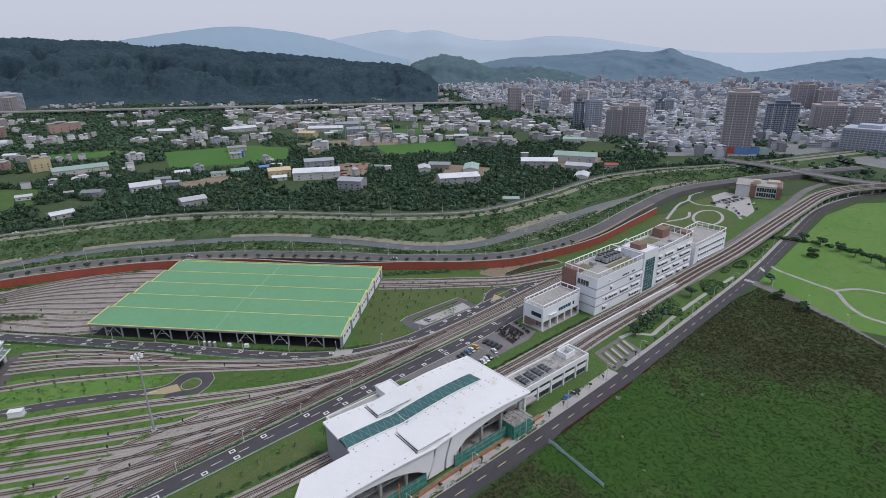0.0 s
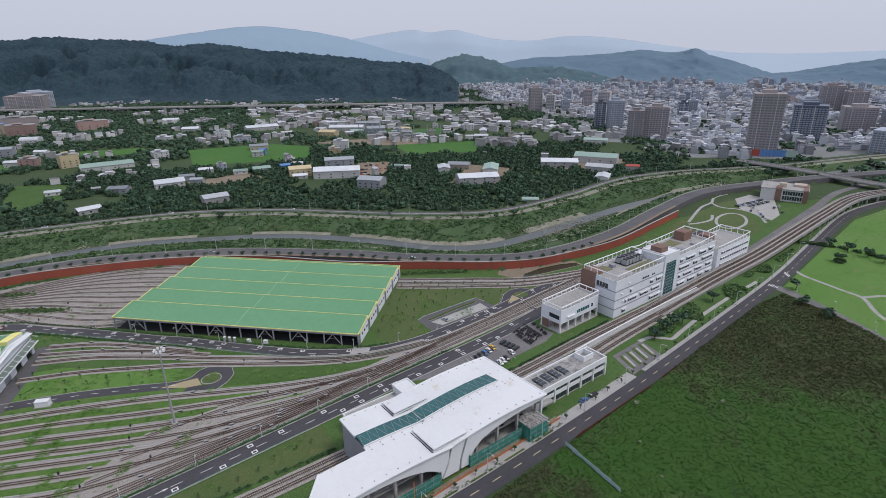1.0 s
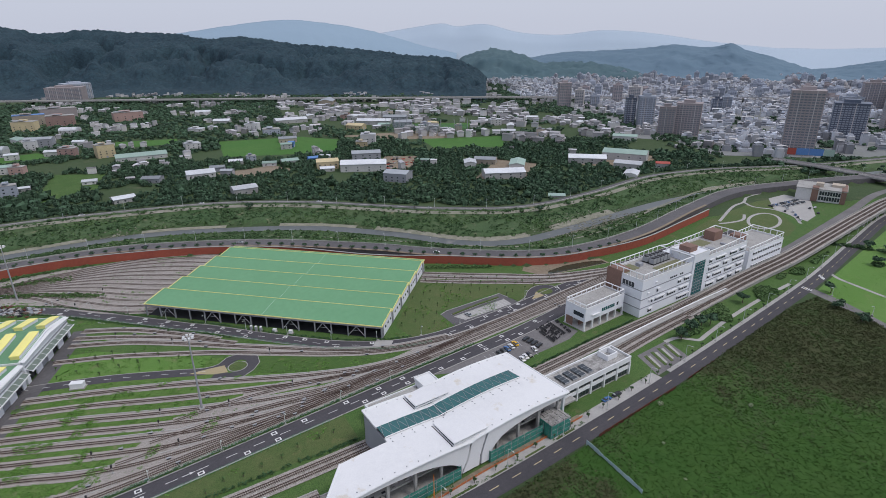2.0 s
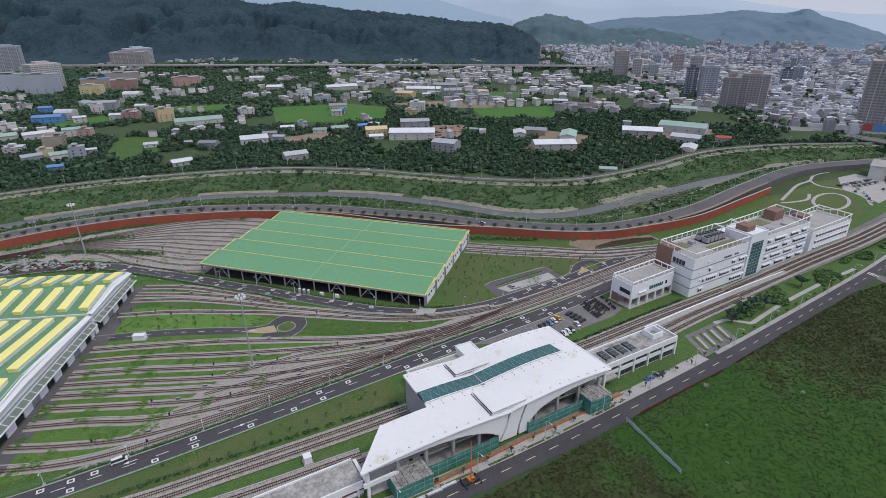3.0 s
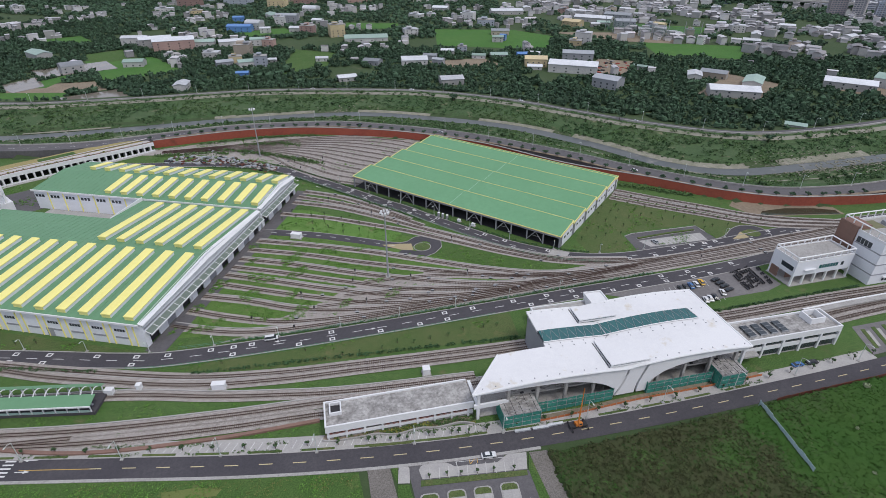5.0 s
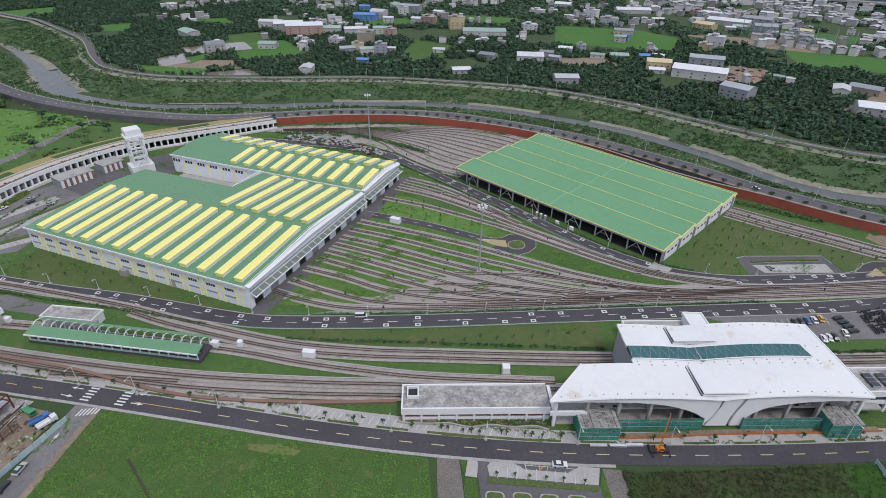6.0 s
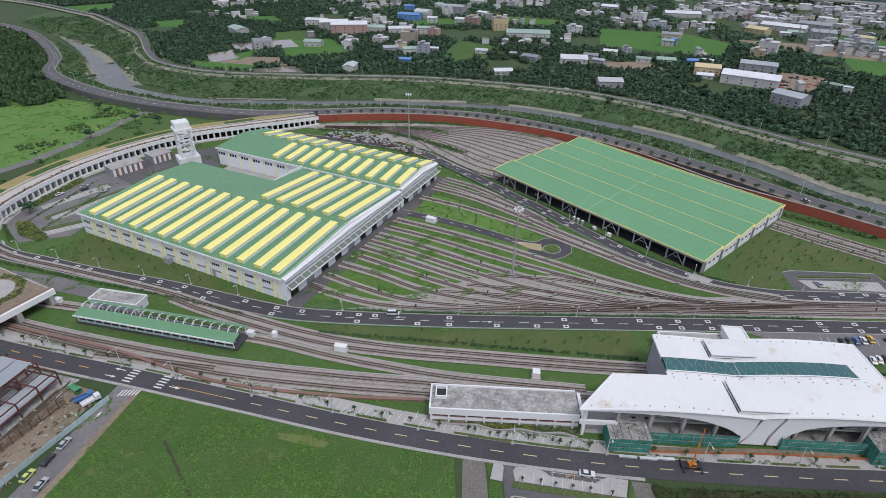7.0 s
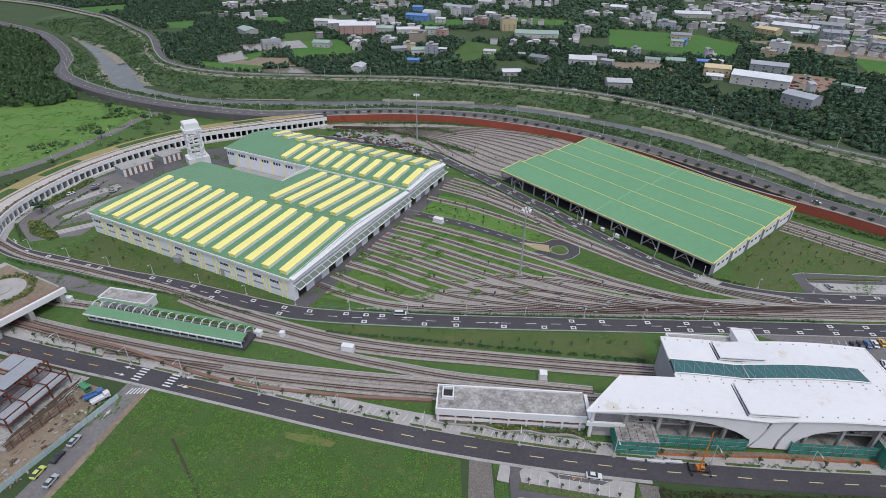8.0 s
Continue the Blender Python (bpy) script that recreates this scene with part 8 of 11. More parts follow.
VALLEY_STRETCH_C = [(-56, 679, 18, 5.4, "g"), (-153, 707, 21, 5.6, "n"), (152, 626, 29, 7.3, "w"), (180, 623, 13, 5.9, "g"), (168, 535, 23, 5.6, "w"), (259, 635, 20, 5.1, "n"), (285, 586, 25, 8.6, "y2"), (277, 571, 16, 3.6, "w"), (313, 549, 52, 8.5, "w"), (349, 605, 36, 7.9, "g"), (314, 479, 26, 9.0, "g"), (404, 691, 21, 15.0, "f"), (333, 879, 26, 8.7, "k"), (321, 928, 20, 13.7, "f"), (229, 684, 11, 6.9, "k"), (534, 794, 30, 10.7, "g"), (522, 868, 61, 6.7, "w"), (581, 887, 45, 6.9, "g"), (389, 540, 12, 3.6, "n")]
VALLEY_STRETCH_D = [(396, 532, 10, 3.6, "n"), (414, 990, 58, 6.2, "w"), (523, 968, 26, 7.5, "p"), (537, 948, 33, 6.6, "w"), (464, 832, 29, 7.7, "y2"), (514, 824, 20, 5.3, "n"), (291, 635, 15, 4.2, "b"), (304, 630, 13, 5.5, "w"), (178, 652, 16, 5.2, "g"), (206, 672, 16, 5.8, "w"), (298, 737, 15, 6.9, "n"), (309, 744, 8, 7.5, "b"), (384, 676, 16, 8.3, "y"), (237, 644, 16, 3.6, "n"), (560, 762, 18, 9.3, "k"), (594, 788, 19, 5.1, "y2"), (247, 994, 23, 4.9, "f"), (313, 1068, 29, 5.2, "w"), (274, 994, 15, 4.9, "f")]
VALLEY_BUILDINGS = VALLEY_STRETCH_A + VALLEY_STRETCH_B + VALLEY_STRETCH_C + VALLEY_STRETCH_D
OLD_PLOTS = [q for q in SHEDS_NEAR + SHEDS_EAST + SHEDS_WEST + SHEDS_FAR_WEST if all(math.hypot(q[0] - b[0], q[1] - b[1]) > 14 + 0.55 * (q[2] + b[2]) for b in VALLEY_BUILDINGS)]
HOUSE_PLOTS = OLD_PLOTS + [b[:3] for b in VALLEY_BUILDINGS]

PLASTER = material("pale_plaster", (0.48, 0.48, 0.48), (0.38, 0.38, 0.39), (0.54, 0.53, 0.52), rough=0.85, big=0.05, fine=0.4, per_object=0.3)
CREAM_WALL = material("cream_wall", (0.56, 0.47, 0.29), (0.48, 0.40, 0.26), rough=0.85, big=0.05, fine=0.4, per_object=0.2)
PINK_WALL = material("pinkish_tile_wall", (0.40, 0.27, 0.245), (0.34, 0.235, 0.215), rough=0.85, big=0.05, fine=0.4, per_object=0.25)
PLASTER_WARM = material("warm_plaster", (0.45, 0.39, 0.32), (0.38, 0.33, 0.28), rough=0.85, big=0.05, fine=0.4, per_object=0.25)
SHEET_WHITE = material("white_sheet_roof", (0.58, 0.60, 0.64), (0.48, 0.50, 0.54), (0.64, 0.65, 0.67), rough=0.55, big=0.06, fine=0.4, per_object=0.2)
SHEET_GREY = material("grey_sheet_roof", (0.33, 0.35, 0.38), (0.28, 0.30, 0.33), rough=0.55, big=0.06, fine=0.4, per_object=0.3)
SHEET_GREEN = material("pale_green_sheet_roof", (0.32, 0.42, 0.37), (0.27, 0.37, 0.33), rough=0.55, big=0.06, fine=0.4, per_object=0.2)
SHEET_BLUE = material("blue_sheet_roof", (0.10, 0.22, 0.50), (0.12, 0.25, 0.52), rough=0.5, big=0.06, fine=0.4)
SHEET_RED = material("red_sheet_roof", (0.42, 0.09, 0.07), (0.36, 0.08, 0.06), rough=0.55, big=0.06, fine=0.4)
# the town walls' blue tint is haze mixed into the colour
CITY_WALL = material("hazed_city_walls", (0.50, 0.53, 0.59), (0.39, 0.415, 0.47), (0.56, 0.53, 0.53), rough=0.85, big=0.02, fine=0.12, per_island=0.55)
HOUSE_MASS = material("far_house_walls", (0.48, 0.48, 0.50), (0.36, 0.36, 0.38), (0.50, 0.47, 0.44), rough=0.85, big=0.02, fine=0.1, per_island=0.5)
ROOF_MASS = material("far_house_roofs", (0.50, 0.53, 0.57), (0.30, 0.32, 0.36), (0.34, 0.27, 0.25), rough=0.6, big=0.015, fine=0.08, per_island=0.6, spread=0.8)
# far towers and town glass: paled and blued in place of haze
TOWER_FAR = material("hazed_far_tower_walls", (0.40, 0.43, 0.50), (0.34, 0.37, 0.44), rough=0.8, big=0.02, per_object=0.2)
TOWN_GLASS = material("hazed_town_glass", (0.13, 0.15, 0.185), (0.17, 0.19, 0.225), rough=0.3, spec=0.5)
FAR_TOWER_MASS = material("hazed_tower_mass", (0.40, 0.44, 0.51), (0.41, 0.38, 0.40), (0.48, 0.50, 0.54), rough=0.8, big=0.01, fine=0.05, per_island=0.35, spread=0.6)
TOWER_BROWN = material("brown_tower_tile", (0.36, 0.315, 0.32), (0.32, 0.285, 0.29), rough=0.75, big=0.03, per_object=0.2)
# this grey also carries some bluish haze in its colour
TOWER_GREY = material("hazed_grey_tile", (0.34, 0.37, 0.43), (0.30, 0.33, 0.385), rough=0.75, big=0.03, per_object=0.25)
TOWER_PALE = material("pale_tower_tile", (0.50, 0.475, 0.47), (0.44, 0.42, 0.42), rough=0.75, big=0.03, per_object=0.15)
TOWER_DARK = material("dark_tower_glass", (0.085, 0.105, 0.145), (0.11, 0.13, 0.175), rough=0.4, big=0.03, per_object=0.2)


def house_kind(seed, wide, deep, tall, style, wall, roof):
    """A plain house or shed: walls, one roof with overhang, windows and a door."""
    r = random.Random(seed)
    label = {"gable": "small works shed with a pitched sheet-metal roof", "flat": "plastered flat-roofed house with a roof hut", "arch": "white barn with an arched roof"}[style]
    h = thing("works_shed" if style != "flat" else "house", label, "shed" if style != "flat" else "house", group="valley sheds" if style != "flat" else "valley houses")
    w2, d2 = wide / 2, deep / 2
    body = part("wall", boxes((-w2, w2, -d2, d2, -0.2, tall)), wall, h)
    bm = bmesh.new()
    if style == "flat":
        box(bm, -w2 - 0.3, w2 + 0.3, -d2 - 0.3, d2 + 0.3, tall, tall + 0.35)
        part("roof", bm, roof, h)
        part("roof_hut", boxes((-w2 * 0.5, w2 * 0.2, -d2 * 0.2, d2 * 0.7, tall + 0.35, tall + 2.9)), wall, h)
        part("roof_cover", boxes((-w2 * 0.95, w2 * 0.1, -d2 * 0.9, -d2 * 0.25, tall + 2.4, tall + 2.55)), SHEET_GREY, h)
    elif style == "gable":
        rise = deep * 0.13
        side_prism(bm, [(-d2 - 0.6, tall - 0.1), (0, tall + rise), (d2 + 0.6, tall - 0.1), (d2 + 0.6, tall + 0.12), (0, tall + rise + 0.22), (-d2 - 0.6, tall + 0.12)], -w2 - 0.5, w2 + 0.5)
        part("roof", bm, roof, h)
        for x in (-w2, w2 - 0.1):
            part("gable_end", side_prism(bmesh.new(), [(-d2, tall), (d2, tall), (0, tall + rise)], x, x + 0.1), wall, h)
    else:
        outline = [(-d2 - 0.2, tall)] + [(-d2 * math.cos(a), tall + deep * 0.22 * math.sin(a)) for a in np.linspace(0.15, math.pi - 0.15, 9)] + [(d2 + 0.2, tall)]
        side_prism(bm, outline, -w2 - 0.2, w2 + 0.2)
        part("roof", bm, roof, h)
    for storey in range(min(3, max(1, int((tall - 0.4) / 3.2)))):
        z = 1.0 + storey * 3.2
        n_win = min(4, max(2, int(wide / 6)))
        for k in range(n_win):
            x = -w2 + (k + 0.5) * wide / n_win
            part("window", boxes((x - 0.8, x + 0.8, -d2 - 0.06, -d2, z, z + 1.3)), GLASS_DARK, body)
    part("door", boxes((-1.2, 1.2, -d2 - 0.1, -d2 - 0.07, -0.2, 2.2)) if style == "flat" else boxes((w2, w2 + 0.07, -2, 2, -0.2, min(4.0, tall - 0.5))), STEEL, body)
    return h


def build_houses():
    r = random.Random(21)
    walls, roofs = [PLASTER, PLASTER, PLASTER_WARM], [SHEET_WHITE, SHEET_WHITE, SHEET_GREY, SHEET_GREEN, SHEET_WHITE, SHEET_GREY]
    kinds = []
    for k in range(9):
        wide = (14, 19, 26, 34, 44, 56, 22, 30, 68)[k]
        kinds.append((wide, house_kind(k, wide, wide * (0.5 if wide > 30 else 0.62), 4.2 + wide * 0.06, "gable", walls[k % 3], roofs[k % 6])))
    for k in range(5):
        wide = (10, 13, 16, 20, 25)[k]
        kinds.append((wide, house_kind(30 + k, wide, wide * 0.75, (6.6, 9.8, 6.8, 10.2, 13.0)[k], "flat", walls[(k + 1) % 3], (CONCRETE, SHEET_GREY, CONCRETE, SHEET_WHITE, CONCRETE)[k])))
    special = {(-31, 616): (18, house_kind(50, 15, 11, 9.5, "flat", PLASTER, SHEET_BLUE)), (-38, 899): (71, house_kind(51, 58, 30, 8, "gable", SHEET_BLUE, SHEET_WHITE)),
               (586, 334): (16, house_kind(52, 15, 11, 5, "gable", PLASTER, SHEET_RED)), (303, 470): (23, house_kind(53, 22, 14, 6, "arch", PLASTER, SHEET_WHITE)),
               (-213, 694): (31, house_kind(54, 22, 16, 7, "arch", PLASTER, SHEET_GREY)), (593, 389): (56, house_kind(55, 52, 26, 9, "gable", PLASTER, SHEET_GREEN)),
               (164, 529): (27, house_kind(56, 27, 10, 5.5, "gable", PLASTER, SHEET_WHITE)), (309, 552): (51, house_kind(57, 50, 20, 7, "gable", WALL_GREY, SHEET_WHITE)),
               (387, 322): (17, house_kind(58, 15, 9, 4, "gable", PLASTER, SHEET_GREEN)), (189, 1301): (62, house_kind(59, 60, 26, 17, "flat", PLASTER_WARM, CONCRETE)),
               (82, 1367): (65, house_kind(60, 62, 30, 20, "flat", TOWER_BROWN, CONCRETE)), (30, 1290): (54, house_kind(61, 50, 22, 18, "flat", PLASTER_WARM, SHEET_BLUE))}
    placed = []
    used = set()

    def set_down(kind, x, y, turn):
        m = pose(x, y, 0.05, 0, 0, turn)
        if kind.name in used:
            copy_thing(kind, m)
        else:
            used.add(kind.name)
            kind.matrix_basis = m
    styles = {"w": ("gable", PLASTER, SHEET_WHITE), "g": ("gable", WALL_GREY, SHEET_GREY), "n": ("gable", PLASTER, SHEET_GREEN), "b": ("gable", SHEET_BLUE, SHEET_BLUE), "a": ("arch", PLASTER, SHEET_WHITE),
              "f": ("flat", PLASTER, SHEET_WHITE), "y": ("flat", CREAM_WALL, CONCRETE), "y2": ("gable", CREAM_WALL, CREAM_WALL), "p": ("flat", PINK_WALL, CONCRETE), "p2": ("gable", PINK_WALL, SHEET_WHITE), "k": ("flat", TOWER_GREY, CONCRETE)}
    for k, (x, y, w, tall, kind) in enumerate(VALLEY_BUILDINGS):
        style, wall, roof = styles[kind]
        h = house_kind(200 + k, w, min(max(w * (0.5 if w > 30 else 0.72), 7), 24), tall, style, wall, roof)
        set_down(h, x, y, math.degrees(math.atan2(y, x)) - 90 + r.uniform(-28, 14))
        placed.append((x, y, w * 0.6))
    for x, y, w in OLD_PLOTS:
        face = math.degrees(math.atan2(y, x)) - 90
        if (x, y) in special:
            set_down(special[(x, y)][1], x, y, face + r.uniform(-12, 12))
        else:
            wide, kind = min(kinds, key=lambda q: abs(q[0] - w) + r.uniform(0, 4))
            set_down(kind, x, y, face + r.choice((0, 0, 90)) + r.uniform(-18, 18))
        placed.append((x, y, w * 0.6))
    # the looser scatter of houses in the valley
    rs = np.random.RandomState(31)
    small = [k for k in kinds if k[0] < 23]
    n_ = 6000
    a = rs.uniform(0.28, 1.95, n_)
    d = 540 + 950 * rs.uniform(0, 1, n_) ** 0.75
    q = np.column_stack([d * np.cos(a), d * np.sin(a)])
    d6, s6 = distance_to(FAR_BANK_ROAD, q)
    ok = (s6 > 0) & (d6 > 100) & ((wave(q, 85, 1.0) < 0.36) | (inside(WORKS_BELT, q) & (wave(q, 40, 1.0) < 0.7))) & ~((q[:, 0] * 0.75 - q[:, 1] * 0.45 > 420) & (q[:, 1] < 700))
    for f in FIELDS:
        ok &= ~inside(f, q)
    for (x, y), turn in zip(q[ok], a[ok]):
        wide, kind = small[rs.randint(len(small))]
        if len(placed) >= 132:
            break
        if any(math.hypot(x - u, y - v) < wide * 0.55 + s for u, v, s in placed):
            continue
        set_down(kind, x, y, math.degrees(turn) - 90 + rs.choice((0, 0, 90)) + rs.uniform(-25, 25))
        placed.append((x, y, wide * 0.6))
    # the many small far houses, as one mass of walls and one of roofs
    n_ = 9500
    a = rs.uniform(0.25, 2.0, n_)
    d = 600 + 1270 * rs.uniform(0, 1, n_) ** 0.7
    q = np.column_stack([d * np.cos(a), d * np.sin(a)])
    d6, s6 = distance_to(FAR_BANK_ROAD, q)
    ok = (s6 > 0) & (d6 > 130) & (wave(q, 60, 1.0) + 0.35 * wave(q, 22, 4.0) < np.where(inside(WORKS_BELT, q), 0.74, 0.46)) & ~((q[:, 0] * 0.75 - q[:, 1] * 0.45 > 420) & (q[:, 1] < 700))
    for f in FIELDS:
        ok &= ~inside(f, q)
    for u, v, s in placed:
        ok &= np.hypot(q[:, 0] - u, q[:, 1] - v) > s + 7
    q, a = q[ok], a[ok]
    k = len(q)
    turn = a + rs.choice([0, math.pi / 2], k) + rs.uniform(-0.4, 0.4, k)
    belt = inside(WORKS_BELT, q)
    w, dp, h = rs.uniform(5, 13, k) * np.where(belt, 1.45, 1), rs.uniform(4.5, 8, k) * np.where(belt, 1.5, 1), rs.choice([3.5, 4.5, 6.5, 7, 9.5], k)
    c, s = np.cos(turn)[:, None], np.sin(turn)[:, None]
    unit = np.array([(sx, sy, sz) for sz in (0, 1) for sx, sy in ((-1, -1), (1, -1), (1, 1), (-1, 1))], float)
    lx, ly = unit[None, :, 0] * w[:, None] / 2, unit[None, :, 1] * dp[:, None] / 2
    v = np.stack([lx * c - ly * s + q[:, :1], lx * s + ly * c + q[:, 1:], unit[None, :, 2] * h[:, None]], -1).reshape(-1, 3)
    f = np.array([(0, 1, 5, 4), (1, 2, 6, 5), (2, 3, 7, 6), (3, 0, 4, 7), (4, 5, 6, 7)])
    tagged(put("far_houses", fast_mesh("far_houses", v, (f[None] + (np.arange(k) * 8)[:, None, None]).reshape(-1, 4), HOUSE_MASS)), "many small pale houses scattered over the valley", "houses", "", "stuff")
    unit = np.array([(-1, -1, 0), (1, -1, 0), (1, 0, 1.0), (1, 1, 0), (-1, 1, 0), (-1, 0, 1.0)], float)
    lx, ly = unit[None, :, 0] * w[:, None] * 0.55, unit[None, :, 1] * dp[:, None] * 0.56
    v = np.stack([lx * c - ly * s + q[:, :1], lx * s + ly * c + q[:, 1:], unit[None, :, 2] * dp[:, None] * 0.14 + h[:, None] + 0.05], -1).reshape(-1, 3)
    f = np.array([(0, 1, 2, 5), (5, 2, 3, 4)])
    tagged(put("far_roofs", fast_mesh("far_roofs", v, (f[None] + (np.arange(k) * 6)[:, None, None]).reshape(-1, 4), ROOF_MASS)), "sheet roofs of the far houses in white, grey and red", "roofs", "", "stuff")
    wv = []
    m_ = [Matrix.Translation((x, y, 0)) @ Matrix.Rotation(t, 4, "Z") for (x, y), t in zip(q, turn)]
    for i in range(k):
        for x in np.arange(-w[i] / 2 + 1.2, w[i] / 2 - 1.5, 3.2):
            for z in np.arange(1.2, h[i] - 1.2, 3.0):
                wv += [tuple(m_[i] @ Vector((xx, -dp[i] / 2 - 0.05, zz))) for xx, zz in ((x, z), (x + 1.5, z), (x + 1.5, z + 1.3), (x, z + 1.3))]
    tagged(put("far_windows", fast_mesh("far_windows", np.array(wv), np.arange(len(wv)).reshape(-1, 4), GLASS_DARK)), "dark windows of the far houses", "windows", "", "stuff")
    for _, kind in kinds + list(special.values()):
        if kind.name not in used:
            for o in (*kind.children_recursive, kind):
                bpy.data.objects.remove(o)


grow_valley()
build_houses()


# ---- the town: high-rises with window rows, low blocks as one mass ----
def high_rise(x, y, wide, tall, wall, turn, seed, group="high-rises of the town"):
    r = random.Random(seed)
    t = thing("high_rise", {TOWER_BROWN: "brown tiled residential high-rise with balconies", TOWER_GREY: "haze-tinted grey residential high-rise with window rows",
                            TOWER_PALE: "pale residential high-rise with vertical piers", TOWER_DARK: "dark high-rise clad in bluish glass", TOWER_FAR: "far tower block paled by painted haze, with window rows"}[wall], "high-rise", pose(x, y, 0, 0, 0, turn), group)
    w2, d2 = wide / 2, wide * 0.36
    part("wall", boxes((-w2, w2, -d2, d2, 0, tall)), wall, t)
    floors, bays = max(4, int(tall / 3.3)), max(4, int(wide / 4.2))
    rows, side_rows = [], []
    for f in range(floors):
        z = 2.0 + f * (tall - 3) / floors
        for b in range(bays):
            xa = -w2 + 0.8 + b * (wide - 1.6) / bays
            rows.append((xa + 0.5, xa + (wide - 1.6) / bays - 0.6, -d2 - 0.12, -d2, z, z + 1.7))
        for b in range(max(3, bays // 2)):
            ya = -d2 + 0.6 + b * (2 * d2 - 1.2) / max(3, bays // 2)
            side_rows.append((-w2 - 0.12, -w2, ya + 0.5, ya + (2 * d2 - 1.2) / max(3, bays // 2) - 0.5, z, z + 1.7))
    for rr in (rows, side_rows):
        tagged(part("window_field", boxes(*rr), TOWN_GLASS if wall is not TOWER_DARK else TOWER_GREY, t), kind="stuff")
    for b in range(0, bays + 1, 2):
        xa = -w2 + 0.8 + b * (wide - 1.6) / bays
        if group != "high-rises of the town":
            break
        part("pier", boxes((xa - 0.45, xa + 0.45, -d2 - 0.7, -d2, 0, tall + 0.6)), TOWER_PALE if b % 4 else wall, t)
    part("crown", boxes((-w2 - 0.4, w2 + 0.4, -d2 - 0.5, d2 + 0.4, tall, tall + 1.2), (-w2 * 0.5, w2 * 0.4, -d2 * 0.5, d2 * 0.5, tall + 1.2, tall + 5.5)), wall, t)
    return t


TOWERS_NEAR = [(789, 269, 36, 78), (799, 459, 23, 42), (830, 441, 36, 47), (844, 554, 15, 46), (852, 529, 26, 50), (1125, 543, 18, 27), (1134, 528, 18, 32), (974, 272, 44, 50), (1323, 373, 36, 30), (1343, 345, 38, 57),
               (1336, 300, 34, 48), (1120, 243, 46, 39)]
TOWERS_WEST = [(-206, 1850, 62, 62), (-128, 1826, 50, 58)]
TOWERS_FAR = [(1153, 200, 32, 35), (1066, 180, 30, 45), (1094, 150, 26, 33), (916, 145, 58, 30), (981, 814, 27, 52), (992, 780, 19, 38), (1013, 755, 18, 27), (1113, 769, 20, 43), (1148, 745, 27, 38), (164, 1849, 66, 40),
              (132, 1734, 80, 38), (-50, 1336, 52, 46)]


